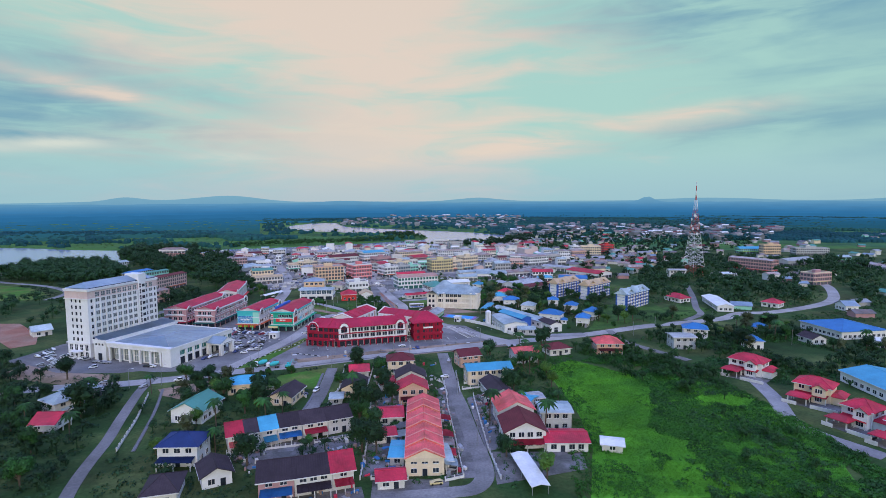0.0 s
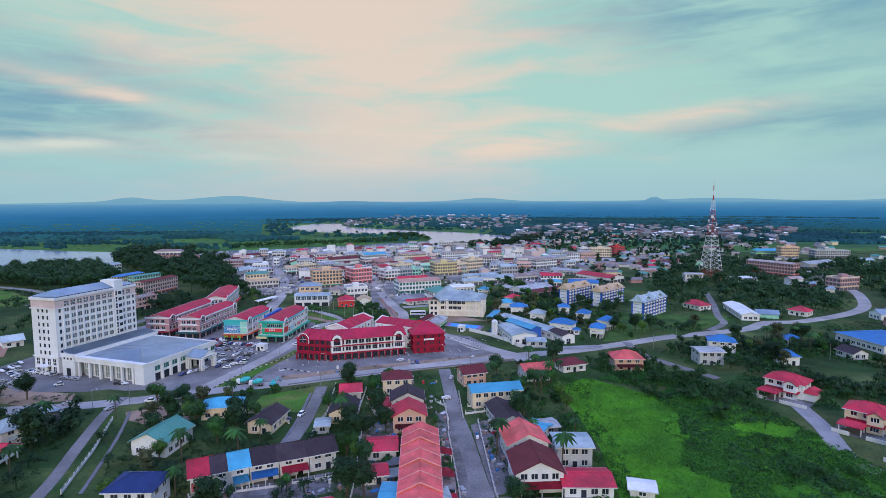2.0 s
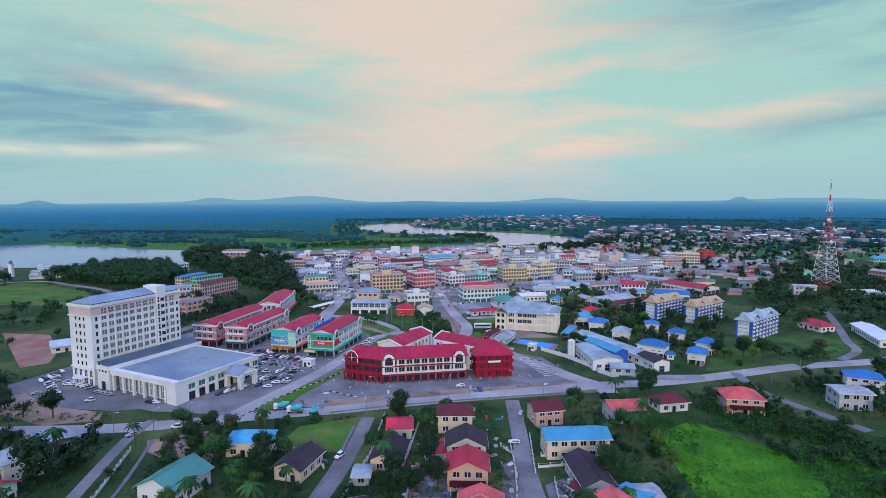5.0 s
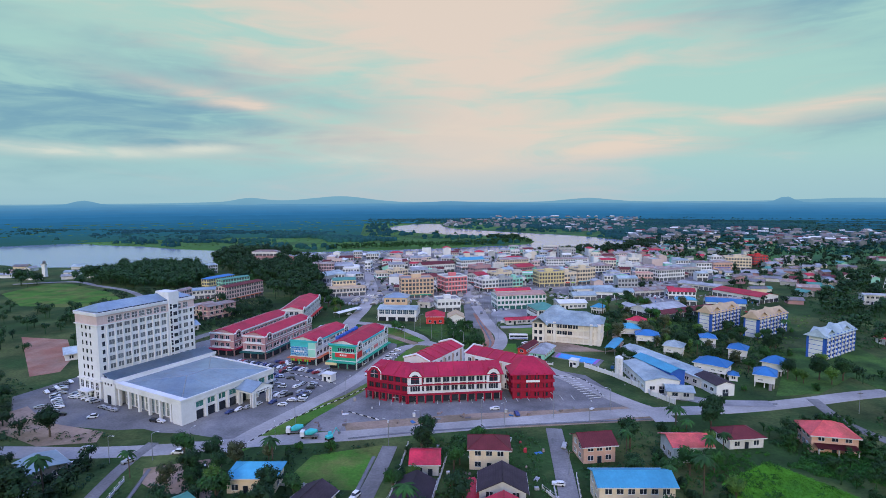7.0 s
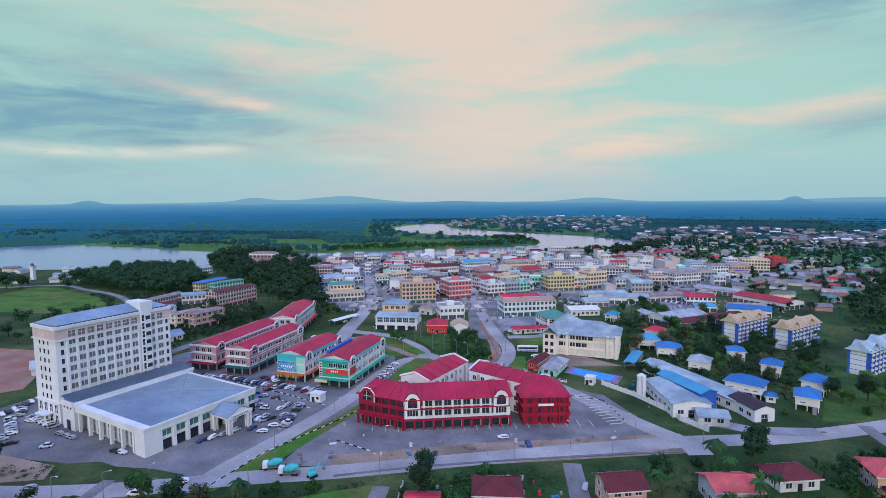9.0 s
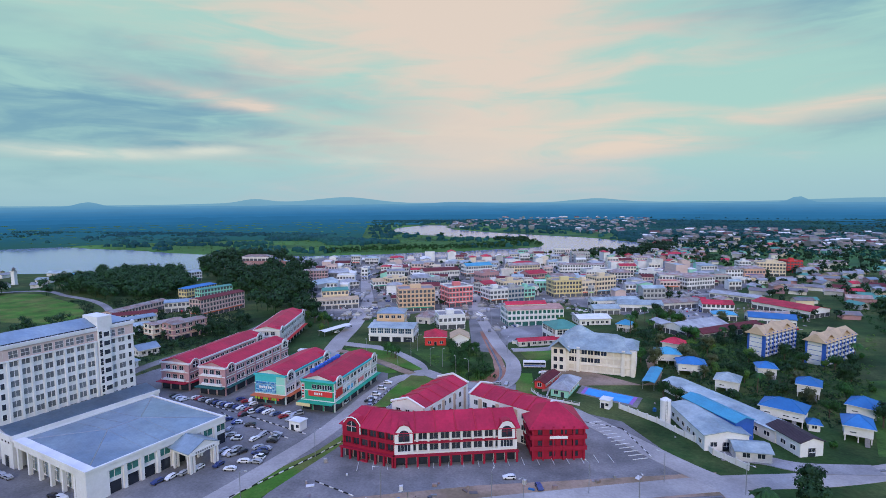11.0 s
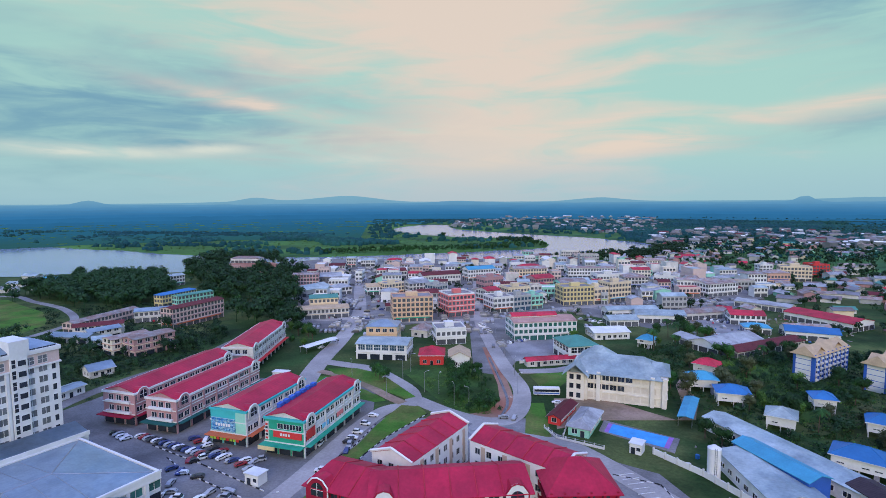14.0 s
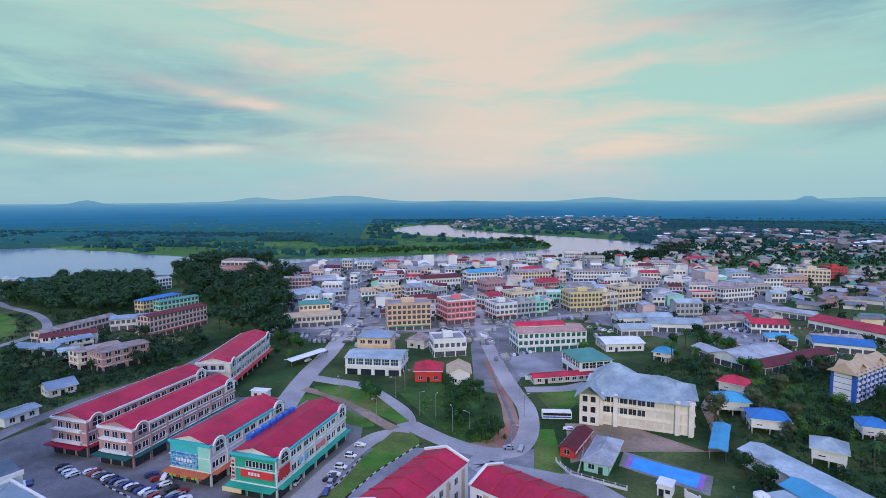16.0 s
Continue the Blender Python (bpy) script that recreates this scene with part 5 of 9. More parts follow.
# ---- crimson shop building and its white wings ----
def crimson_building():
    h, dep = 10.0, 14.0
    root = thing("crimson_building", "bent three-storey crimson and white shop building with crimson roof", "shops", -48.2, 269.5, 0)
    for (ax, ay), (bx, by), wallm in (((-65.0, 273.0), (-48.2, 269.5), "redwall"), ((-48.2, 269.5), (-14.8, 280.0), "white")):
        L = math.hypot(bx - ax, by - ay)
        rot = math.degrees(math.atan2(by - ay, bx - ax))
        m = pose((ax + bx) / 2 + 48.2, (ay + by) / 2 - 269.5, 0, 0, 0, rot) @ pose(0, dep / 2, 0)
        FOOT.append(((ax + bx) / 2, (ay + by) / 2 + dep / 2, L, dep, rot))
        seg = part("range", boxes((-L / 2, L / 2, -dep / 2 + 0.2, dep / 2, 0, h)), wallm, root, at=m)
        part("roof", gable_roof(L + 0.5, dep, h + 0.2, 2.8, 0.9, "x", hip=3.0 if wallm == "redwall" else 0.5), "r_crimson", seg)
        for z in (3.2, 6.6):
            part("ledge", boxes((-L / 2 - 0.1, L / 2 + 0.1, -dep / 2 - 0.7, -dep / 2 + 0.2, z - 0.2, z + 0.25)), "redwall", seg)
        part("arcade_canopy", boxes((-L / 2 - 0.6, L / 2 + 0.6, -dep / 2 - 1.7, -dep / 2 - 0.7, 3.05, 3.4)), "redwall", seg)
        for k in range(1, 6 if wallm == "white" else 3):
            bm = bmesh.new()
            q = -L / 2 + L * k / (6 if wallm == "white" else 3)
            tube(bm, [(q, -dep / 2 - 0.6, h + 0.12), (q, 0, h + 3.05), (q, dep / 2 + 0.6, h + 0.12)], 0.13)
            part("fire_wall", bm, "r_red", seg)
        n = max(3, round(L / 3.1))
        for k in range(n + 1):
            xk = -L / 2 + k * L / n
            part("arcade_column", shared(("arcade_column",), lambda: boxes((-0.28, 0.28, -0.28, 0.28, 0, 3.1)), ["redwall"]), None, seg, at=pose(xk, -dep / 2 - 1.35, 0))
            part("pier", shared(("crimson_pier", wallm), lambda: boxes((-0.28, 0.28, -0.35, 0.2, 3.2, h)), ["white" if wallm == "white" else "redwall"]), None, seg, at=pose(xk, -dep / 2, 0))
            if k < n:
                xm = xk + L / n / 2
                for z in (4.2, 7.4):
                    part("window", window_mesh(L / n - 1.0, 1.7, "white" if wallm == "white" else "redwall", "glass", 1), None, seg, at=pose(xm, -dep / 2 + 0.2, z))
                part("shop_front", opening_mesh(L / n - 0.7, 2.7), None, seg, at=pose(xm, -dep / 2 + 0.2, 0))
        if wallm == "redwall":
            part("balcony", boxes((-L / 2, L / 2, -dep / 2 - 0.7, -dep / 2 - 0.55, 3.5, 4.3), (-L / 2, L / 2, -dep / 2 - 0.7, -dep / 2 - 0.55, 6.9, 7.6)), "redwall", seg)
            arch_gable(seg, pose(-L / 2 + 3.2, -dep / 2 - 0.5, h - 2.4), 5.6, 4.8, "redwall", "white")
        else:
            part("balcony", boxes((-L / 2, L / 2, -dep / 2 - 0.7, -dep / 2 - 0.6, 3.5, 4.1)), "white", seg)
            for x0 in (-L / 2 + 2.6, L / 2 - 2.8):
                arch_gable(seg, pose(x0, -dep / 2 - 0.5, h - 3.2), 5.2, 5.4, "white", "redwall")
                part("bay", boxes((x0 - 2.6, x0 + 2.6, -dep / 2 - 0.5, -dep / 2, 3.3, h - 3.2)), "white", seg)
                part("window", window_mesh(3.4, 1.8, "white", "glass", 3), None, seg, at=pose(x0, -dep / 2 - 0.5, 4.4))
    # corner block
    L, rot = 15.0, 14.0
    cx, cy = -2.8, 282.6
    cb = thing("crimson_corner_block", "crimson three-storey corner block with a pyramid roof", "shops", cx, cy, rot)
    dd = 15.0
    cb.matrix_basis = pose(cx, cy, 0, 0, 0, rot) @ pose(0, dd / 2, 0)
    FOOT.append((cx - 2, cy + 7, L, dd, rot))
    part("wall", boxes((-L / 2, L / 2, -dd / 2, dd / 2, 0, h)), "redwall", cb)
    part("roof", gable_roof(L, dd, h + 0.2, 4.2, 1.2, "x", hip=7.2), "r_crimson", cb)
    for z in (3.2, 6.5):
        part("ledge", boxes((-L / 2 - 0.8, L / 2 + 0.8, -dd / 2 - 0.8, dd / 2 + 0.8, z - 0.2, z + 0.3)), "redwall", cb)
        part("railing", boxes((-L / 2 - 0.8, L / 2 + 0.8, -dd / 2 - 0.8, -dd / 2 - 0.65, z + 0.3, z + 1.0), (L / 2 + 0.65, L / 2 + 0.8, -dd / 2 - 0.65, dd / 2, z + 0.3, z + 1.0), (-L / 2 - 0.8, -L / 2 - 0.65, -dd / 2 - 0.65, dd / 2, z + 0.3, z + 1.0)), "redwall", cb)
    for k in range(6):
        part("column", shared(("corner_column",), lambda: boxes((-0.25, 0.25, -0.25, 0.25, 0, h)), ["redwall"]), None, cb, at=pose(-L / 2 + k * L / 5, -dd / 2 - 0.6, 0))
    windows(cb, L, dd, "flr", 0, 3, 3.3, 3.0, 1.6, 1.4, frame="redwall")
    part("name_board", boxes((-2.6, 2.6, -dd / 2 - 0.95, -dd / 2 - 0.82, 6.5, 7.3)), "white", cb)
    # white wings behind
    for nm, (ax, ay), (bx, by), (ex, ey), lab in (
            ("left", (-55.4, 287.6), (-43.3, 286.4), (-33.8, 312.6), "white three-storey wing with crimson roof and stepped white gables"),
            ("right", (-30.4, 300.0), (-9.0, 288.2), (-19.5, 309.0), "white three-storey wing with crimson roof beside a service yard")):
        a, b2, e = Vector((ax, ay)), Vector((bx, by)), Vector((ex, ey))
        if nm == "left":
            L = (b2 - a).length
            rot = math.degrees(math.atan2(by - ay, bx - ax))
            nrm = Vector((-(b2 - a).y, (b2 - a).x)).normalized()
            dd = 28.0
            long_dir = Vector((9.5, 26.2)).normalized()
            rot = math.degrees(math.atan2(long_dir.y, long_dir.x)) - 90
            L = 12.4
            mid = (a + b2) / 2 + long_dir * dd / 2
            al = "y"
        else:
            L = (b2 - a).length + 3
            rot = math.degrees(math.atan2(by - ay, bx - ax))
            nrm = Vector((-(b2 - a).y, (b2 - a).x)).normalized()
            dd = 12.5
            mid = (a + b2) / 2 + nrm * dd / 2
            al = "x"
        wg = thing("shop_wing", lab, "shops", mid.x, mid.y, rot)
        FOOT.append((mid.x, mid.y, L, dd, rot))
        hh = 11.0
        part("wall", gable_walls(L, dd, 0, hh, 2.0, al), "white", wg)
        part("roof", gable_roof(L - 0.4, dd - 0.4, hh + 0.15, 2.0, 0.2, al), "r_crimson", wg)
        ln = dd if al == "y" else L
        for k in range(1, 5):
            q = -ln / 2 + ln * k / 5
            sp = L if al == "y" else dd
            bm = bmesh.new()
            if al == "y":
                tube(bm, [(-L / 2, q, hh + 0.2), (0, q, hh + 2.2), (L / 2, q, hh + 0.2)], 0.16)
            else:
                tube(bm, [(q, -dd / 2, hh + 0.2), (q, 0, hh + 2.2), (q, dd / 2, hh + 0.2)], 0.16)
            part("fire_wall", bm, "r_red", wg)
        for s in (-1, 1):
            bm = bmesh.new()
            if al == "y":
                tube(bm, [(-L / 2 - 0.3, s * dd / 2, hh + 0.3), (0, s * dd / 2, hh + 2.5), (L / 2 + 0.3, s * dd / 2, hh + 0.3)], 0.4)
            else:
                tube(bm, [(s * L / 2, -dd / 2 - 0.3, hh + 0.3), (s * L / 2, 0, hh + 2.5), (s * L / 2, dd / 2 + 0.3, hh + 0.3)], 0.4)
            part("gable_coping", bm, "white", wg)
        windows(wg, L, dd, "flr", 3.6, 2, 3.6, 3.4, 1.3, 1.4, frame="grey")
        windows(wg, L, dd, "flr", 0, 1, 3.6, 3.4, 1.6, 2.0, frame="grey", sill=0.4)
        for k in range(4):
            part("service_riser", shared(("riser",), lambda: boxes((-0.7, 0.7, -0.12, 0.1, 0, 9.5)), ["tanpanel"]), None, wg, at=face_pose("r" if al == "y" else "f", L, dd, -ln / 2 + ln * (k + 0.5) / 4 + 1.0, 0.8))


crimson_building()


# ---- civic hall with pale roof ----
def civic_hall():
    rot, L, dd, h = -9.0, 34.0, 19.0, 11.0
    u, n = Vector((math.cos(radians(rot)), math.sin(radians(rot)))), Vector((-math.sin(radians(rot)), math.cos(radians(rot))))
    c = Vector((29.5, 363.6)) - u * L / 2 + n * dd / 2
    root = thing("civic_hall", "white three-storey civic hall with pale blue stepped hip roofs", "civic hall", c.x, c.y, rot)
    FOOT.append((c.x, c.y, L, dd, rot))
    part("wall", boxes((-L / 2, L / 2, -dd / 2, dd / 2, 0, h)), "cream2", root)
    part("roof", gable_roof(L - 4, dd, h + 0.1, 4.6, 1.6, "x", hip=7), "r_pale", root, at=pose(-1, 0, 0))
    part("end_roof", gable_roof(7.5, dd - 4, h + 0.6, 2.6, 0.8, "x", hip=3), "r_pale", root, at=pose(L / 2 - 3.4, 0, 0))
    part("peak_roof", gable_roof(13, 13, h + 2.2, 4.6, 0.8, "x", hip=6), "r_pale", root, at=pose(-8, 3, 0))
    part("entrance_block", boxes((-L / 2 - 1.2, -L / 2 + 5.2, -dd / 2 - 2.4, -dd / 2 + 4, 0, h - 0.6)), "cream2", root)
    part("entrance_roof", gable_roof(8.0, 8.0, h - 0.5, 3.4, 0.9, "y", hip=0), "r_pale", root, at=pose(-L / 2 + 2.2, -dd / 2 + 0.6, 0))
    for o in (-L / 2 + 5.6, -L / 2 + 10.2, L / 2 - 1.0, L / 2 - 5.0):
        part("buttress", shared(("buttress",), lambda: boxes((-0.7, 0.7, -1.1, 0.2, 0, h)), ["cream2"]), None, root, at=pose(o, -dd / 2, 0))
    for fl in range(3):
        z = 1.0 + 3.5 * fl
        for k in range(9):
            xk = -L / 2 + 7.2 + k * 2.75
            if fl > 0 and k < 5 or fl == 2 and k < 6:
                part("window", window_mesh(2.2, 1.8, "cream2", "glass", 1), None, root, at=pose(xk, -dd / 2, z))
            else:
                part("panel_joint", shared(("wall_panel",), lambda: boxes((-1.15, 1.15, -0.08, 0.02, 0, 2.0)), ["cream3"]), None, root, at=pose(xk, -dd / 2, z))
        for k in range(2):
            part("window", window_mesh(1.4, 1.8, "cream2", "glass", 0), None, root, at=pose(-L / 2 + 0.6 + 2.6 * k, -dd / 2 - 2.4, z))
        part("ledge", boxes((-L / 2 - 0.3, L / 2 + 0.3, -dd / 2 - 0.35, dd / 2 + 0.3, z + 2.25, z + 2.5)), "cream2", root)
    windows(root, L, dd, "lr", 0, 3, 3.5, 3.4, 1.6, 1.7, frame="cream2")


civic_hall()


# ---- flats, mast and water works ----
def flats(x, y, w, d, rot, roofm):
    h = 11.4
    root = thing("apartment_block", "blue and white four-storey flats with %s roof" % ROOF_WORDS[roofm], "flats", x, y, rot, group="blue and white flats")
    FOOT.append((x, y, w, d, rot))
    part("wall", boxes((-w / 2, w / 2, -d / 2, d / 2, 0, h)), "white", root)
    part("corner_band", boxes((-w / 2 - 0.06, -w / 2 + 1.1, -d / 2 - 0.1, -d / 2 + 0.9, 0, h), (w / 2 - 1.1, w / 2 + 0.06, -d / 2 - 0.1, -d / 2 + 0.9, 0, h)), "blue", root)
    part("end_panel", boxes((-w / 2 + 1.0, w / 2 - 1.0, -d / 2 - 0.15, -d / 2, 0.6, h - 0.8)), "white", root)
    for k in range(1, 5):
        part("joint", boxes((-w / 2 + 1.0, w / 2 - 1.0, -d / 2 - 0.2, -d / 2 - 0.16, k * 2.16, k * 2.16 + 0.2)), "blue", root)
    part("roof", gable_roof(w, d, h + 0.1, 2.8, 1.1, "y", hip=1.2), roofm, root)
    for o in (-0.3, 0.22):
        part("cross_gable", gable_roof(6.0, w, h + 0.15, 2.4, 0.9, "x"), roofm, root, at=pose(0, d * o, 0, 0, 0, 0))
    n = max(4, int(d / 3.6))
    for fl in range(5):
        for k in range(n):
            yk = -d / 2 + (k + 0.5) * d / n
            z = 0.35 + fl * 2.15
            part("balcony", shared(("flat_balcony", round(d / n, 1)), lambda: boxes((0, 0.9, -d / n * 0.27, d / n * 0.27, 0, 0.8)), ["white"]), None, root, at=pose(w / 2, yk, z))
            part("window", window_mesh(d / n * 0.55, 1.1, "white", "glass", 1), None, root, at=face_pose("r", w, d, yk, z + 0.85))
    for k in range(n + 1):
        part("fin", shared(("flat_fin",), lambda: boxes((0, 0.7, -0.22, 0.22, 0, 11.4)), ["blue"]), None, root, at=pose(w / 2, -d / 2 + k * d / n, 0))


def lattice_mast(x, y, h):
    root = thing("lattice_mast", "tall red and white steel lattice mast with dish antennas", "mast", x, y, 20)
    lvls = 16
    body = h * 0.80
    def half(z):
        return 7.0 * (1 - z / body) ** 1.25 + 0.9
    for k in range(lvls):
        z0, z1 = body * k / lvls, body * (k + 1) / lvls
        a, b = half(z0), half(z1)
        bm = bmesh.new()
        corners = ((-1, -1), (1, -1), (1, 1), (-1, 1))
        for i, (sx, sy) in enumerate(corners):
            tx, ty = corners[(i + 1) % 4]
            beam(bm, (sx * a, sy * a, z0), (sx * b, sy * b, z1), 0.19)
            beam(bm, (sx * a, sy * a, z0), (tx * b, ty * b, z1), 0.09)
            beam(bm, (tx * a, ty * a, z0), (sx * b, sy * b, z1), 0.09)
            beam(bm, (sx * b, sy * b, z1), (tx * b, ty * b, z1), 0.09)
        part("lattice_section", bm, "steelred" if k < 2 or 9 <= k < 14 else "steelwhite", root)
    for k in range(4):
        bm = bmesh.new()
        z0 = body + (h - body) * k / 4
        beam(bm, (0, 0, z0), (0, 0, body + (h - body) * (k + 1) / 4), 0.55 - 0.1 * k, 6)
        part("spire", bm, "steelwhite" if k % 2 else "steelred", root)
    def dish():
        b = bmesh.new()
        beam(b, (0, -0.5, 0), (0, 0.3, 0), 1.3, 12, 0.9)
        return b
    for k, (z, a) in enumerate(((0.50, 10), (0.50, 200), (0.53, 100), (0.56, 300), (0.60, 150), (0.62, 30), (0.45, 250), (0.64, 220))):
        zz = z * h
        r = half(zz) + 0.9
        part("dish", shared(("dish",), dish, ["steelwhite"]), None, root, at=pose(r * math.cos(radians(a)), r * math.sin(radians(a)), zz, 0, 0, a + 90))
    for z in (0.44, 0.58, 0.66):
        s = half(z * h) + 0.5
        part("platform", boxes((-s, s, -s, s, z * h, z * h + 0.25)), "metal", root)


lattice_mast(250.5, 521.0, 92.0)

flats(100.8, 418.0, 7.8, 29.0, -46.0, 'r_tan')
flats(122.0, 407.6, 7.8, 30.0, -46.0, 'r_tan')
flats(137.8, 370.0, 7.8, 31.0, -46.0, 'r_pale')

# ---- ground cover ----
patch('pavement', [(-159.9, 449.4), (-270.4, 672.9), (-342.0, 754.7), (-310.3, 807.7), (-33.7, 854.9), (105.4, 832.5), (181.5, 796.4), (174.4, 657.1), (107.4, 559.6), (44.0, 489.7), (-9.0, 537.1), (-31.3, 388.4), (-45.0, 391.9), (-64.5, 494.8), (-123.5, 456.6)], 0.013, 'asphalt', 'grey paved ground between the town blocks', 'pavement')
patch('parking_lot', [(-201.0, 247.0), (-196.0, 275.0), (-186.0, 302.0), (-181.6, 333.7), (-169.0, 358.9), (-83.6, 375.0), (-62.6, 305.0), (-73.9, 272.6), (-81.8, 236.4), (-91.6, 221.3), (-129.1, 230.7), (-152.6, 222.4), (-177.0, 225.1)], 0.016, 'asphalt', 'worn asphalt parking ground round the hotel and shops', 'parking lot')
patch('parking_lot', [(-77.0, 239.1), (-74.0, 296.0), (-71.6, 335.1), (-19.6, 345.0), (7.9, 318.6), (18.7, 314.0), (30.2, 290.3), (38.5, 275.6), (36.0, 271.8), (-22.5, 255.5), (-60.6, 240.6)], 0.019, 'newasphalt', 'fresh dark asphalt lot round the crimson shop building', 'parking lot')
patch('verge', [(-64.8, 247.2), (-23.7, 263.4), (39.9, 283.0), (38.8, 269.1), (-21.7, 249.7), (-58.2, 234.8)], 0.022, 'dirt', 'strip of bare brown earth beside the road', 'verge')
patch('verge', [(-92.6, 222.6), (-87.7, 246.7), (-74.3, 273.5), (-70.8, 287.2), (-67.3, 283.8), (-78.7, 240.6), (-87.1, 222.2)], 0.025, 'lawn', 'mown grass strip between the car parks', 'verge')
patch('verge', [(-149.2, 213.0), (-129.9, 223.4), (-100.3, 225.9), (-99.7, 228.7), (-110.9, 229.9), (-134.3, 227.9), (-166.6, 227.2)], 0.028, 'sward', 'rough grass and earth bank beside the road', 'verge')
patch('verge', [(-190, 224), (-152, 213), (-136, 219), (-140, 226), (-166, 229), (-186, 240)], 0.0295, 'dirt', 'bank of bare reddish earth beside the car park', 'verge')
patch('lawn', [(-66.3, 208.5), (-65.2, 223.4), (-46.8, 233.8), (-45.2, 207.5), (-56.2, 206.1)], 0.031, 'lawn', 'open mown grass plot beside the lane', 'lawn')
patch('lawn', [(-110, 383), (-97, 386), (-84, 381), (-72, 368), (-62, 357), (-65, 354), (-77, 362), (-92, 372), (-104, 377)], 0.145, 'lawn', 'grass island between the roads', 'lawn')
patch('lawn', [(-91, 364), (-84, 361), (-74, 353.5), (-72, 351), (-76, 349), (-86, 352)], 0.034, 'lawn', 'small grass island beside the shop lot', 'lawn')
patch('lawn', [(-116, 371), (-106, 374), (-97, 369), (-104, 358), (-108, 354)], 0.036, 'lawn', 'grass patch behind the shop blocks', 'lawn')
patch('lawn', [(-135, 390), (-137, 434), (-130, 432), (-125, 395), (-118, 384), (-118, 371), (-126, 373)], 0.038, 'sward', 'rough grass strip beside the street', 'lawn')
patch('lawn', [(-21, 392), (-3, 407), (-2, 396), (-10, 374), (-15, 376)], 0.042, 'lawn', 'small garden lawn with clipped beds', 'lawn')
patch('lawn', [(-75.8, 385.7), (-67.6, 408.9), (-48.3, 398.0), (-30.2, 357.1), (-30.4, 342.7), (-44.9, 345.6)], 0.037, 'pasture', 'overgrown green plot between the roads', 'lawn')
patch('verge', [(-65, 348), (-58, 348), (-54, 342), (-62, 322), (-65, 309), (-66, 298), (-71, 297), (-71, 306), (-69, 314), (-68, 330)], 0.115, 'lawn', 'grass verge curving round the lot', 'verge')
patch('lawn', [(-18.8, 329.6), (-20.2, 359.2), (-13.9, 360.5), (-10.5, 331.3)], 0.043, 'lawn', 'bright green grass wedge beside the road', 'lawn')
patch('verge', [(-47, 432), (-41, 432), (-27, 372), (-24, 358), (-25, 345), (-32, 340), (-42, 343), (-33, 349), (-30, 360), (-33, 378)], 0.046, 'clay', 'strip of dug red earth beside the street', 'verge')
patch('lawn', [(-440, 440), (-455, 490), (-428, 496), (-396, 480), (-355, 462), (-318, 432), (-309, 404), (-375, 400)], 0.049, 'lawn', 'bright green sports field', 'lawn')
patch('ground_patch', [(-286.9, 324.8), (-256.4, 324.9), (-224.2, 297.1), (-210.2, 276.5), (-217.3, 268.3)], 0.052, 'clay', 'bare red earth building plot', 'ground')
patch('ground_patch', [(-108.9, 207.1), (-90.4, 217.9), (-79.1, 192.7), (-85.5, 191.9), (-103.6, 200.0)], 0.055, 'dirt', 'bare brown earth plot beside the drive', 'ground')
patch('lawn', [(134.6, 338.2), (106.8, 308.0), (88.5, 301.4), (122.5, 375.9), (156.4, 385.7), (156.3, 355.5)], 0.058, 'pasture', 'green lawn beside the flats', 'lawn')
patch('yard', [(6.3, 135.8), (15.5, 137.2), (14.2, 155.8), (11.1, 187.5), (7.9, 211.8), (2.7, 205.3), (4.2, 168.1)], 0.061, 'yard', 'paved house yards beside the lane', 'yard')
patch('yard', [(14.4, 195.9), (21.7, 201.9), (25.9, 184.7), (25.1, 155.6), (18.6, 152.0), (16.9, 168.0)], 0.064, 'yard', 'paved house yards beside the lane', 'yard')
patch('yard', [(19.9, 152.0), (46.9, 151.7), (45.9, 141.5), (19.7, 133.3)], 0.067, 'yard', 'worn earth yard beside a carport', 'yard')
patch('yard', [(-12.8, 125.0), (6.9, 126.1), (7.0, 135.8), (-13.6, 136.5)], 0.070, 'yard', 'paved forecourt of a terraced house', 'yard')
patch('yard', [(-59.6, 152.0), (-21.1, 166.2), (-19.6, 156.1), (-49.1, 141.7)], 0.073, 'yard', 'paved forecourts of the terrace', 'yard')
patch('yard', [(-44.6, 125.3), (-16.1, 132.5), (-13.2, 122.6), (-41.2, 115.8)], 0.076, 'yard', 'paved forecourts of the lower terrace', 'yard')
patch('yard', [(-16.8, 137.4), (-5.8, 138.9), (-10.4, 199.2), (-22.4, 196.4)], 0.079, 'yard', 'paved back yards of the orange terrace', 'yard')
patch('yard', [(44.1, 547.4), (70.9, 507.5), (74.8, 463.5), (108.7, 502.4), (101.9, 542.2), (75.8, 553.5)], 0.082, 'concrete', 'wide paved yard between low sheds', 'yard')
patch('yard', [(-35.4, 432.2), (-30.3, 475.0), (-6.7, 465.8), (-9.9, 416.6), (-28.6, 410.6)], 0.085, 'concrete', 'paved market forecourt', 'yard')
patch('yard', [(-10.2, 365.8), (8.3, 369.6), (30.6, 353.4), (34.9, 358.1), (37.8, 390.8), (42.8, 403.4), (41.9, 371.9), (37.2, 354.8), (6.0, 348.3), (-8.9, 338.2)], 0.088, 'dirt', 'worn earth yard below the civic hall', 'yard')
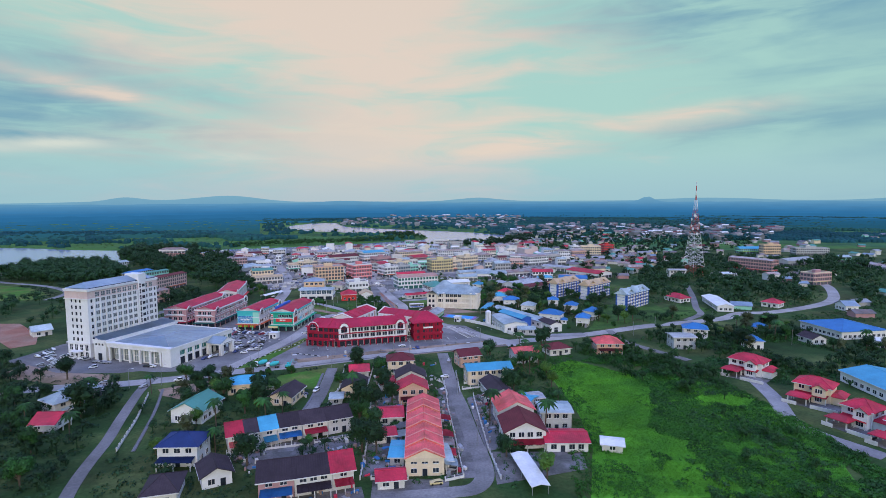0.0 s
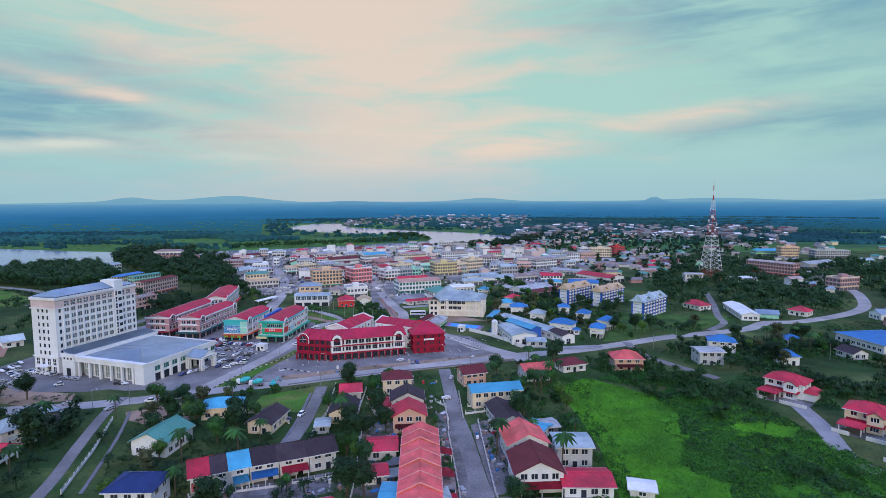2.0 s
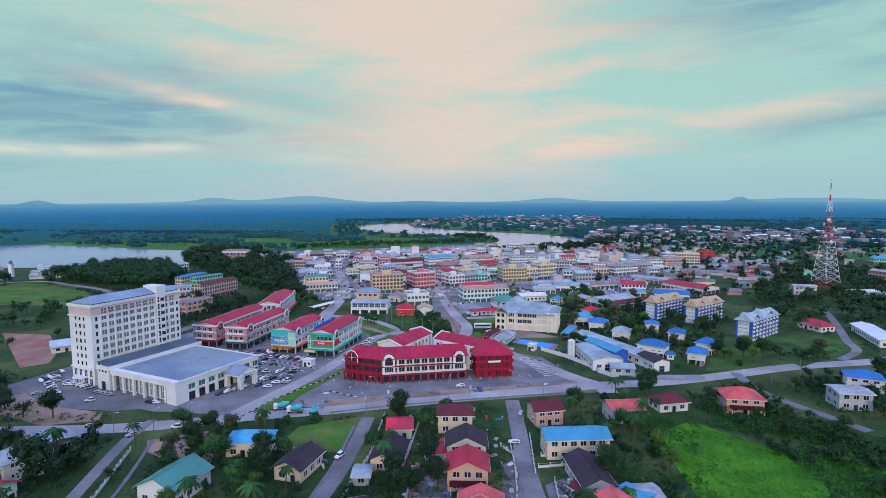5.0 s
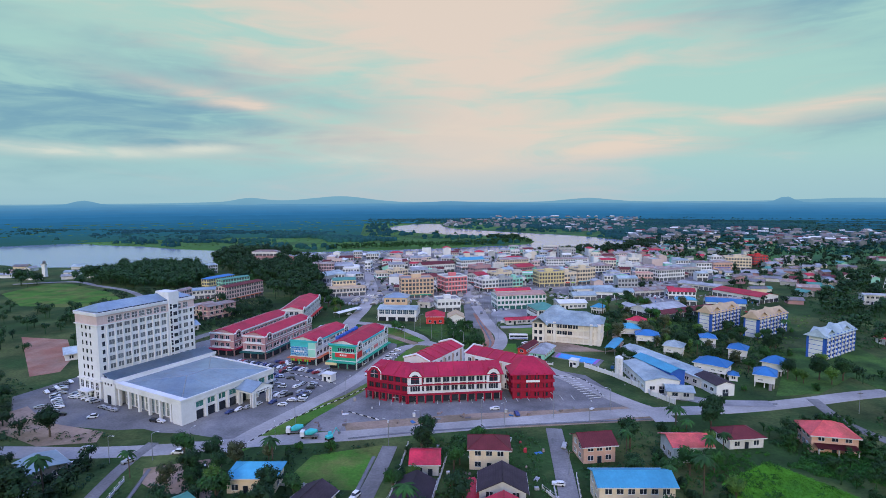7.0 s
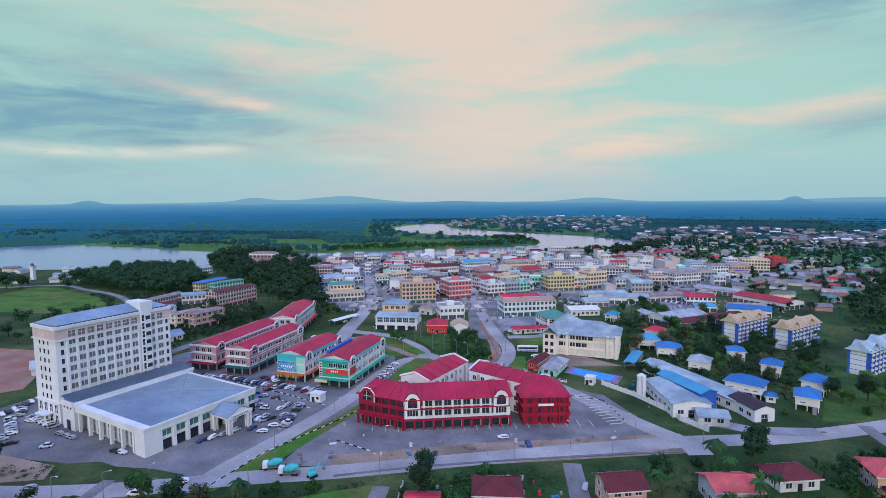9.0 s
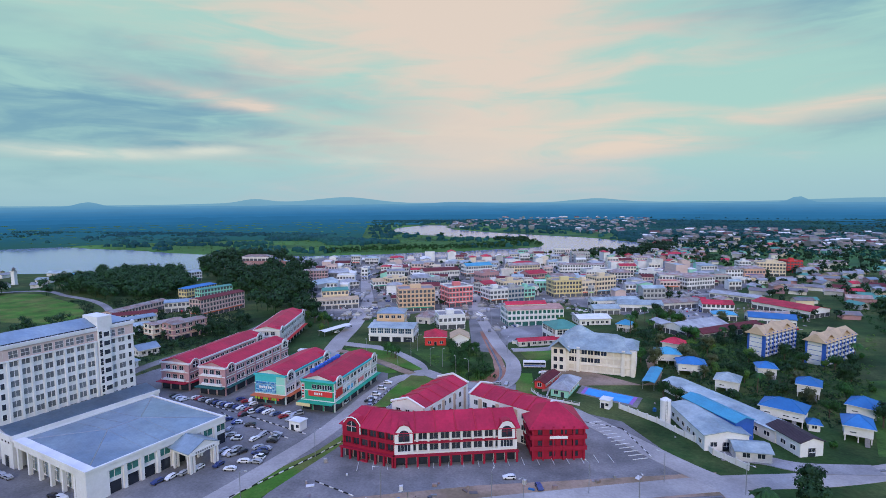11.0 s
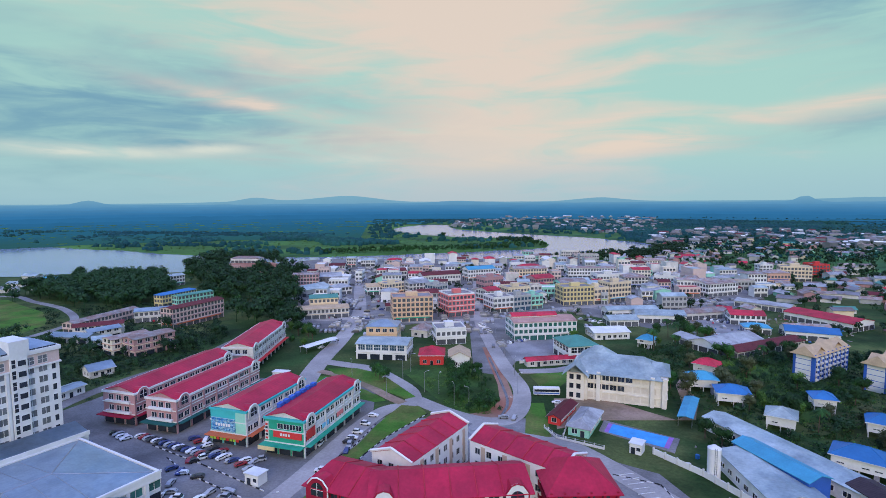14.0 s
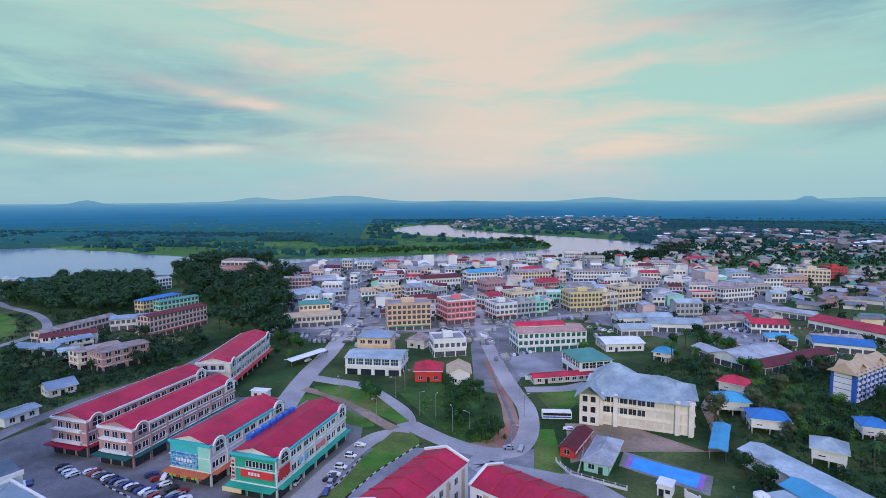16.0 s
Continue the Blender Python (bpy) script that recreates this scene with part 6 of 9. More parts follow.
patch('field', [(48.5, 228.5), (65.1, 244.1), (84.9, 223.5), (111.8, 213.1), (121.5, 204.3), (124.2, 180.4), (126.5, 163.5), (112.3, 126.8), (42.7, 126.5), (50.9, 154.5), (53.0, 180.4), (51.5, 212.1)], 0.091, 'tall', 'damp green field floor under tall grass', 'field')
patch('lawn', [(55.9, 394.2), (77.1, 392.1), (85.9, 362.7), (64.5, 358.4)], 0.094, 'pasture', 'mown lawn among the stilt houses', 'lawn')
patch('lawn', [(54.1, 440.3), (94.8, 436.1), (84.5, 403.7), (56.3, 398.4)], 0.097, 'pasture', 'open green lawn among the stilt houses', 'lawn')
patch('lawn', [(125.6, 339.5), (178.0, 380.5), (187.7, 357.7), (133.6, 312.8)], 0.100, 'pasture', 'open green lawn below the flats', 'lawn')
# ---- roads ----
strip('road', [(-210.7, 195.3), (-161.7, 207.1), (-134.9, 211.8), (-109.5, 219.2), (-84.4, 229.6), (-56.8, 239.3), (-27.8, 251.2), (3.7, 263.6), (37.6, 276.3), (68.3, 284.9), (97.0, 297.2), (128.7, 312.2), (177.3, 328.5), (200.3, 345.4), (222.6, 348.5), (264.2, 368.5), (295.6, 393.4), (326.1, 438.5), (343.0, 474.8), (376.9, 550.4), (377.2, 598.6)], 7.6, 0.086, 'roadtop', 'two-lane asphalt road through the suburb')
strip('road', [(5.1, 255.9), (7.4, 230.2), (9.6, 205.2), (12.3, 184.8), (14.7, 161.7), (16.7, 146.7), (16.7, 137.2), (13.6, 131.4), (7.7, 129.6), (-6.7, 127.5)], 5.2, 0.092, 'asphalt', 'narrow asphalt lane between terraced houses')
strip('road', [(-44.4, 233.4), (-42.7, 212.5), (-42.0, 190.9), (-43.2, 173.1), (-42.0, 152.6)], 4.6, 0.098, 'asphalt', 'narrow asphalt lane beside a grass plot')
strip('road', [(-117.9, 222.0), (-115.2, 205.5), (-106.7, 178.6), (-100.6, 160.8), (-95.8, 142.8), (-90.8, 128.2), (-84.8, 116.2)], 3.6, 0.104, 'asphalt', 'narrow asphalt lane between gardens')
strip('road', [(-92.8, 220.5), (-90.4, 235.4), (-84.0, 258.3), (-78.0, 283.0), (-75.5, 304.0), (-73.5, 325.0), (-69.5, 342.0), (-62.0, 350.5), (-65.5, 362.5), (-76.0, 374.5), (-90.0, 386.5), (-103.0, 390.0), (-117.0, 393.0)], 6.4, 0.110, 'roadtop', 'asphalt road past the shop blocks')
strip('road', [(-109.7, 358.0), (-114.0, 374.7), (-119.0, 398.5), (-124.0, 431.8), (-133.4, 474.2), (-143.6, 511.1), (-174.7, 591.8), (-201.2, 666.0), (-225.0, 733.8)], 9, 0.116, 'roadtop', 'wide asphalt street into the town centre')
strip('road', [(-61.1, 354.4), (-48.5, 345.7), (-38.7, 341.0), (-30.0, 339.8), (-24.5, 343.9), (-21.9, 356.6), (-23.5, 375.5), (-30.2, 395.0), (-37.7, 419.1), (-46.2, 449.6), (-55.2, 483.0), (-63.2, 526.6), (-76.6, 610.2), (-91.5, 705.1)], 6.8, 0.122, 'roadtop', 'asphalt street into the town centre')
strip('road', [(-30.0, 339.8), (-34.0, 332.3), (-25.0, 329.9), (-13.5, 327.7), (-2.1, 323.7), (29.7, 286.7), (40.2, 276.0), (42.7, 268.3)], 7.5, 0.128, 'roadtop', 'asphalt road behind the crimson shop building')
strip('road', [(-174.6, 476.2), (-153.3, 477.4), (-134.6, 484.0), (-109.6, 483.1), (-85.8, 483.5), (-58.0, 496.0), (-42.4, 506.4), (-9.0, 537.1), (28.0, 558.6), (81.2, 576.4), (142.9, 594.1)], 8, 0.134, 'roadtop', 'asphalt cross street of the town centre')
strip('path', [(-112.0, 379.0), (-104.0, 376.5), (-95.0, 372.5), (-83.0, 364.0), (-72.0, 355.0), (-65.0, 350.0)], 4.2, 0.140, 'dirt', 'sandy track across the grass island')
strip('road', [(-186.9, 308.5), (-188.8, 331.6), (-186.0, 356.9), (-178.5, 385.0), (-179.0, 412.9), (-180.3, 449.2), (-174.6, 476.2)], 6, 0.146, 'asphalt', 'lane behind the shop blocks')
strip('road', [(-25.3, 395.9), (-10.0, 400.3), (-1.0, 407.6)], 6, 0.152, 'roadtop', 'side street beside the civic hall')
strip('road', [(156.5, 326.3), (173.8, 344.2), (180.3, 364.5), (197.9, 407.8), (217.7, 462.4)], 4.2, 0.158, 'asphalt', 'small lane up to the mast')
strip('road', [(100.6, 300.7), (101.1, 279.6), (106.9, 265.3), (113.9, 253.2), (120.0, 242.5)], 4.2, 0.164, 'asphalt', 'narrow lane beside a concrete drain')
strip('road', [(135.5, 218.5), (130.4, 194.5), (123.4, 173.6), (125.3, 162.6), (134.1, 147.4)], 6, 0.170, 'concrete', 'concrete lane in front of the red roofed houses')
strip('path', [(-482, 486), (-440, 508), (-398, 492), (-350, 473), (-307, 440), (-298, 404)], 5, 0.176, 'concrete', 'curved concrete running track')
strip('road', [(43.5, 293.7), (54.2, 293.4), (65.1, 290.3), (84.0, 292.6)], 6, 0.182, 'concrete', 'driveway to the water works')
# ---- houses near the terraced row ----
house(-131.2, 184.0, 9.2, 8.5, -28.2, h=5.6, roof='r_pale', wall='offwhite', kind='hip')
house(-134.3, 199.0, 11.0, 9, -26.7, h=3.5, roof='r_steel', wall='darkgrey', rise=0.8)
house(-127.0, 183.5, 6.4, 5, 46.4, h=2.8, roof='r_pale', wall='offwhite', rise=0.6)
house(-123.5, 168.5, 7.5, 9, 2.7, h=4.2, roof='r_red', wall='offwhite', stilts=1.6)
house(-80.8, 180.1, 11.2, 13, -8.2, h=4.6, roof='r_green', wall='white', along='y')
house(-79.9, 185.2, 5.2, 7, 49.3, h=3.0, roof='r_red', wall='offwhite', rise=1.0)
house(-70.0, 148.1, 11.2, 9, 1.2, h=6.4, roof='r_navy', wall='white', kind='hip', porch=(3.0, 'r_navy'))
house(-66.0, 128.6, 7.9, 10, 14.8, h=3.6, roof='r_dark', wall='offwhite', kind='hip')
house(-56.5, 136.8, 7.4, 9, 30.9, h=3.6, roof='r_dark', wall='white', along='y')
house(-58.7, 157.6, 5.3, 9.5, 26.0, h=5.2, roof='r_red', wall='offwhite', porch=(3.2, 'r_orange'), name='terraced_house', group='front terrace')
house(-54.3, 159.7, 4.3, 9.5, 27.5, h=5.2, roof='r_dark', wall='offwhite', name='terraced_house', group='front terrace')
house(-50.2, 161.2, 4.4, 9.5, 27.5, h=5.4, roof='r_sky', wall='offwhite', porch=(3.5, 'r_sky'), name='terraced_house', group='front terrace')
house(-44.4, 164.3, 7.5, 9.5, 22.6, h=5.2, roof='r_dark', wall='offwhite', name='terraced_house', group='front terrace', porch=(3.4, 'r_blue'))
house(-37.1, 167.2, 7.8, 9.5, 22.6, h=5.2, roof='r_dark', wall='offwhite', name='terraced_house', group='front terrace', porch=(3.4, 'r_red'))
house(-30.2, 170.2, 7.3, 9.5, 25.5, h=5.2, roof='r_dark', wall='offwhite', name='terraced_house', group='front terrace')
house(-38.0, 132.0, 8.7, 11, 14.2, h=5.4, roof='r_dark', wall='pinkish', porch=(3.6, 'r_blue'), name='terraced_house', group='lower terrace')
house(-29.4, 134.4, 9.5, 11, 17.1, h=5.4, roof='r_dark', wall='offwhite', porch=(3.4, 'r_dark'), name='terraced_house', group='lower terrace')
house(-22.3, 136.6, 5.4, 11, 18.6, h=5.4, roof='r_red', wall='offwhite', porch=(3.2, 'r_red'), name='terraced_house', group='lower terrace')
# ---- the long orange row ----
house(0.3, 140.9, 10.6, 5.76, 2.9, h=5.20, roof='r_orange', wall='cream', along='y', rise=2.3, over=0.25, name='terraced_house', group='orange terrace')
party_wall(0.5, 138.0, 10.6, 6.26, 2.9, 5.30, 2.3)
house(0.0, 147.1, 10.6, 5.76, 2.9, h=5.45, roof='r_orange', wall='cream', along='y', rise=2.3, over=0.25, name='terraced_house', group='orange terrace')
party_wall(0.2, 144.2, 10.6, 6.26, 2.9, 5.55, 2.3)
house(-0.3, 153.4, 10.6, 5.76, 2.9, h=5.20, roof='r_orange', wall='cream', along='y', rise=2.3, over=0.25, name='terraced_house', group='orange terrace')
party_wall(-0.1, 150.5, 10.6, 6.26, 2.9, 5.30, 2.3)
house(-0.6, 159.6, 10.6, 5.76, 2.9, h=5.45, roof='r_orange', wall='cream', along='y', rise=2.3, over=0.25, name='terraced_house', group='orange terrace')
party_wall(-0.5, 156.7, 10.6, 6.26, 2.9, 5.55, 2.3)
house(-0.9, 165.8, 10.6, 5.76, 2.9, h=5.20, roof='r_orange', wall='cream', along='y', rise=2.3, over=0.25, name='terraced_house', group='orange terrace')
party_wall(-0.8, 163.0, 10.6, 6.26, 2.9, 5.30, 2.3)
house(-1.2, 172.1, 10.6, 5.76, 2.9, h=5.45, roof='r_orange', wall='cream', along='y', rise=2.3, over=0.25, name='terraced_house', group='orange terrace')
party_wall(-1.1, 169.2, 10.6, 6.26, 2.9, 5.55, 2.3)
house(-1.5, 178.3, 10.6, 5.76, 2.9, h=5.20, roof='r_orange', wall='cream', along='y', rise=2.3, over=0.25, name='terraced_house', group='orange terrace')
party_wall(-1.4, 175.5, 10.6, 6.26, 2.9, 5.30, 2.3)
house(-8.6, 134.2, 7.0, 6, 8.8, h=2.8, roof='r_red', wall='offwhite', rise=1.0)
house(-12.8, 175.7, 8.3, 9, 5.9, h=3.2, roof='r_red', wall='offwhite', rise=1.2)
house(-7.6, 148.7, 4.0, 10, -0.5, h=2.8, roof='r_sky', wall='grey', rise=0.5)
house(6.1, 146.3, 1.9, 10, 9.3, h=2.8, roof='r_pale', wall='grey', rise=0.5)
house(-13.5, 160.7, 7.0, 6, 12.7, h=2.8, roof='r_red', wall='offwhite', rise=0.9)
house(-6.1, 194.4, 10.4, 9, 5.8, h=6.0, roof='r_red', wall='peach', along='y', porch=(2.5, 'r_maroon'))
house(-7.8, 209.0, 11.2, 9, 6.2, h=5.6, roof='r_dark', wall='offwhite', along='y')
house(-17.2, 208.2, 5.9, 9, 18.7, h=3.2, roof='r_red', wall='offwhite', rise=1.0)
house(-13.4, 228.8, 11.0, 8.5, 7.8, h=6.4, roof='r_maroon', wall='cream', kind='hip')
house(-30.6, 222.5, 7.5, 9, 10.7, h=3.6, roof='r_red', wall='offwhite', rise=1.6)
house(-29.4, 203.3, 8.8, 12, 3.3, h=3.8, roof='r_dark', wall='cream', along='y')
house(-34.3, 192.3, 4.1, 6, 7.3, h=2.8, roof='r_pale', wall='grey', rise=0.5)
house(-53.3, 194.9, 8.1, 12, -8.8, h=3.8, roof='r_dark', wall='cream', along='y')
house(-72.7, 204.9, 12.5, 8, 11.2, h=4.6, roof='r_sky', wall='cream', kind='hip', ext=' beside the road')
# ---- houses east of the lane ----
house(16.4, 238.6, 9.6, 8.4, 19.1, h=5.4, roof='r_maroon', wall='peach')
house(23.9, 216.0, 18.4, 8.5, 10.7, h=6.2, roof='r_sky', wall='cream', rise=1.5)
house(25.8, 197.8, 7.9, 16, 12.2, h=4.2, roof='r_dark', wall='offwhite', along='y')
house(25.0, 192.3, 4.7, 8, -46.9, h=2.8, roof='r_maroon', wall='offwhite', rise=0.7)
house(29.3, 175.8, 11.7, 11, 6.5, h=5.8, roof='r_orange', wall='offwhite', along='y')
house(30.1, 159.9, 12.4, 12, 3.1, h=5.6, roof='r_maroon', wall='white', along='y', porch=(3, 'r_red'))
house(42.6, 156.2, 12.4, 9, -0.6, h=3.2, roof='r_red', wall='white', rise=1.2)
house(42.5, 171.3, 9.7, 9, -0.7, h=6.3, roof='r_pale', wall='grey', rise=0.5)
house(35.3, 188.5, 6.8, 8, -35.2, h=3.2, roof='r_sky', wall='offwhite', rise=0.6)
house(39.2, 191.1, 4.9, 6, 12.8, h=3.0, roof='r_grey', wall='darkgrey', rise=0.5)
house(56.4, 153.4, 5.9, 5, -15.1, h=2.6, roof='r_white', wall='offwhite', rise=0.4)
house(43.0, 244.0, 11.0, 9, 12.6, h=5.0, roof='r_orange', wall='offwhite', rise=1.6)
house(61.0, 256.0, 11.0, 8, 18.0, h=3.6, roof='r_maroon', wall='offwhite', kind='hip')
house(86.3, 257.9, 12.3, 10, -1.0, h=5.8, roof='r_orange', wall='peach', kind='hip', porch=(3, 'r_maroon'))
# ---- red roofed houses beyond the field ----
def villa(x, y, w, d, rot, wall, kind="hip"):
    """A two-storey villa: main roof, a gabled bay, a lower wing, a broad car porch with its own hipped roof and a low yard wall."""
    root = house(x, y, w, d, rot, h=6.2, roof="r_red", wall=wall, kind=kind, porch=(3.2, "r_red"), ext=" and car porch")
    part("bay", gable_walls(4.2, 2.4, 0, 5.9, 1.3, "y"), wall, root, at=pose(w * 0.22, -d / 2 - 1.1, 0))
    part("bay_roof", gable_roof(4.2, 2.6, 5.95, 1.3, 0.45, "y"), "r_red", root, at=pose(w * 0.22, -d / 2 - 1.1, 0))
    for z in (1.0, 4.1):
        part("window", window_mesh(2.0, 1.3, "white", "glass", 2), None, root, at=pose(w * 0.22, -d / 2 - 2.3, z))
    part("wing", boxes((w / 2, w / 2 + 3.6, -d / 2 + 1.0, d / 2 - 1.0, 0, 3.2)), wall, root)
    part("wing_roof", gable_roof(4.2, d - 2.0, 3.25, 1.1, 0.5, "y", hip=1.5), "r_red", root, at=pose(w / 2 + 1.7, 0, 0))
    part("car_porch_roof", gable_roof(6.4, 5.2, 3.0, 1.0, 0.4, "x", hip=2.0), "r_red", root, at=pose(-w * 0.24, -d / 2 - 5.4, 0))
    for sx in (-1, 1):
        for sy in (-1, 1):
            part("porch_post", shared(("villa_post",), lambda: boxes((-0.16, 0.16, -0.16, 0.16, 0, 2.95)), ["offwhite"]), None, root, at=pose(-w * 0.24 + sx * 2.9, -d / 2 - 5.4 + sy * 2.3, 0))
    part("forecourt", boxes((-w / 2 - 1.5, w / 2 + 4.0, -d / 2 - 9.0, -d / 2, 0, 0.12)), "yard", root)
    part("yard_wall", boxes((-w / 2 - 1.5, -2.6, -d / 2 - 9.2, -d / 2 - 9.0, 0, 1.3), (1.6, w / 2 + 4.0, -d / 2 - 9.2, -d / 2 - 9.0, 0, 1.3)), "offwhite", root)


villa(138.3, 225.8, 13.0, 9, -49.3, "white")
villa(146.0, 195.0, 11.7, 9, -47.2, "cream")
villa(146.5, 172.0, 9.0, 9, -62.0, "white")
villa(150.5, 158.5, 9.0, 9, -62.0, "white", "gable")
house(228.7, 293.3, 27.3, 27.9, -81.5, h=4.6, roof='r_blue', wall='white', kind='hip', rise=3.0)
house(180.5, 202.3, 23.3, 22, -89.9, h=4.5, roof='r_sky', wall='white', rise=2)
house(183.7, 296.7, 6.6, 8, -38.7, h=3.6, roof='r_blue', wall='white', kind='hip')
house(162.0, 264.8, 7.8, 8, -9.0, h=4.6, roof='r_blue', wall='white', kind='hip')
house(198.4, 273.5, 9.4, 8, -83.2, h=3.2, roof='r_dark', wall='white')
house(143.0, 286.3, 11.9, 9, -20.0, h=5.6, roof='r_blue', wall='white', kind='hip')
house(126.5, 265.9, 10.9, 9, -1.0, h=6.2, roof='r_grey', wall='grey', rise=0.5)
house(228.1, 266.4, 9.0, 8, -48.0, h=3.4, roof='r_white', wall='white', rise=0.6)
house(178.1, 390.5, 15.2, 10, -68.1, h=3.6, roof='r_red', wall='white', kind='hip')
house(235.2, 368.2, 10.7, 10, -51.8, h=3.6, roof='r_red', wall='white', kind='hip')
house(197.7, 370.2, 39.1, 10, -102.0, h=4.0, roof='r_white', wall='white', rise=1.2)
house(276.0, 514.3, 23.0, 12, 8.0, h=3.6, roof='r_white', wall='white', rise=0.8)
house(277.2, 355.0, 8.5, 10, -1.4, h=4, roof='r_steel', wall='white')
house(231.3, 515.0, 16.0, 8, -2.1, h=7, roof='r_grey', wall='offwhite', rise=0.6, floors=2)
# ---- stilt houses ----
house(53.7, 407.5, 9.0, 8, -31.8, h=5.5, roof='r_red', wall='white', kind='hip', stilts=2.0, name='stilt_house', group='stilt houses')
house(46.5, 388.0, 10.1, 8, 0.8, h=5.5, roof='r_sky', wall='white', kind='hip', stilts=2.0, name='stilt_house', group='stilt houses')
house(53.6, 373.5, 10.7, 8, -5.7, h=5.5, roof='r_blue', wall='white', kind='hip', stilts=2.0, name='stilt_house', group='stilt houses')
house(62.7, 353.4, 8.1, 8, -21.9, h=5.5, roof='r_pale', wall='white', kind='hip', stilts=2.0, name='stilt_house', group='stilt houses')
house(83.3, 374.0, 6.8, 7, -7.9, h=5.2, roof='r_blue', wall='white', kind='hip', stilts=2.0, name='stilt_house', group='stilt houses')
house(91.2, 353.3, 7.3, 8, -23.7, h=5.5, roof='r_blue', wall='white', kind='hip', stilts=2.0, name='stilt_house', group='stilt houses')
house(72.6, 326.1, 12.6, 9, -30.2, h=5.5, roof='r_blue', wall='white', kind='hip', stilts=2.0, name='stilt_house', group='stilt houses')
house(99.7, 333.0, 7.7, 9, -35.9, h=5.5, roof='r_blue', wall='white', kind='hip', stilts=2.0, name='stilt_house', group='stilt houses')
house(89.4, 315.1, 7.2, 9, -21.3, h=5.5, roof='r_blue', wall='white', kind='hip', stilts=2.0, name='stilt_house', group='stilt houses')
house(78.9, 319.5, 3.1, 4, -12.8, h=2.8, roof='r_blue', wall='white', kind='hip', stilts=0, name='stilt_house', group='stilt houses')
house(35.4, 449.8, 7.2, 8, -24.2, h=4.5, roof='r_sky', wall='white', kind='hip', stilts=2.0, name='stilt_house', group='stilt houses')
# ---- flats ----
# ---- school west of the shops ----
block(-282.2, 437.6, 46.2, 8, 87.5, 6, 2, wall='pinkband', roof='gable', roofm='r_rust', label='long two-storey peach school block with rusty roof', name='school_block', category='school')
block(-265.0, 417.2, 24.4, 8, 40.1, 6, 2, wall='cream2', roof='gable', roofm='r_maroon', label='two-storey cream school block with maroon roof', name='school_block', category='school')
block(-256.8, 411.1, 16.4, 8, 65.8, 5, 2, wall='offwhite', roof='gable', roofm='r_steel', label='low school block with blue-grey roof', name='school_block', category='school')
block(-260.8, 455.2, 21.1, 9, 36.7, 7, 2, wall='offwhite', roof='gable', roofm='r_steel', label='two-storey school block with grey roof', name='school_block', category='school')
block(-231.9, 454.9, 38.0, 10, 77.9, 12, 4, wall='pinkband', roofm='r_maroon', roof='gable', rise=1.0, label='long four-storey peach and maroon school block', name='school_block', category='school', band='pinkish')
block(-268.5, 502.9, 27.0, 8, 69.5, 9, 3, wall='mint', roofm='r_green', roof='gable', rise=0.8, label='three-storey pale green school block', name='school_block', category='school')
block(-284.9, 505.9, 30.3, 8, 79.6, 9, 3, wall='yellow', roofm='r_blue', roof='hip', label='three-storey yellow block with blue roof', name='school_block', category='school')
block(-222.8, 391.4, 18.8, 9, 70.5, 8, 3, wall='cream2', roof='gable', roofm='r_rust', rise=0.8, label='three-storey cream flats with rusty roof', band='peach', name='apartment_block', category='flats')
block(-209.5, 391.7, 20.8, 10, 70.6, 9, 3, wall='pinkish', roof='gable', roofm='r_rust', rise=0.8, label='three-storey pink flats with rusty roof', band='cream', name='apartment_block', category='flats')
block(-240.7, 394.0, 8.1, 9, 47.2, 5, 2, wall='white', roof='gable', roofm='r_pale', label='white house with pale roof', name='house', category='house')
block(-265.6, 401.3, 23.7, 9, 3.8, 3.5, 1, wall='grey', roof='gable', roofm='r_steel', label='low grey shed with blue-grey roof', name='shed', category='shed')
block(-349.6, 581.6, 18.9, 10, 70.8, 9, 3, wall='white', roofm='r_pale', roof='gable', label='white three-storey block among trees', name='school_block', category='school')
house(-204.9, 355.9, 9.5, 8, 65.6, h=3.5, roof='r_steel', wall='offwhite')
house(-195.1, 330.7, 11.2, 6, 83.3, h=3.5, roof='r_steel', wall='white', rise=0.6)
house(-222.5, 296.8, 8.8, 9, 47.2, h=3.5, roof='r_pale', wall='offwhite')
# ---- town centre ----
block(-159.1, 484.6, 32.7, 14, 27.6, 6.5, 2, wall='offwhite', roof='gable', roofm='r_tan', rise=1, label='long two-storey cream corner shop building', band='cream')
block(-164.1, 497.4, 18.1, 12, 28.4, 11, 3, wall='cream', roof='gable', roofm='r_green', rise=1.5, label='cream building with green roof')
block(-204.2, 562.1, 26.2, 16, 70.4, 6, 1, wall='grey', roof='gable', roofm='r_pale', label='grey market shed with pale roof')
block(-182.8, 570.3, 14.3, 14, 42.8, 6, 2, wall='offwhite', roof='hip', roofm='r_grey')
block(-100.3, 489.0, 24.9, 16, 22.5, 15, 5, wall='orange', label='five-storey orange building with rows of dark windows', band='peach', pitch=3.2, ww=1.3)
block(-91.2, 408.4, 24.5, 15, 4.0, 7.4, 2, wall='white', roof='gable', roofm='r_pale', rise=1.2, glass='blueglass', ww=3.0, wh=2.6, pitch=4, label='white showroom with large blue-green windows and pale roof', bars=2)
block(-97.8, 426.5, 15.6, 13, 7.4, 11.4, 3, wall='orange', roof='hip', roofm='r_steel', rise=2.2, label='orange three-storey building with grey hipped roof')
house(-66.4, 402.8, 11.0, 11, 11.4, h=5, roof='r_red', wall='redhot', kind='hip')
house(-53.3, 402.3, 9.0, 12, 11.4, h=5, roof='r_tan', wall='white', along='y')
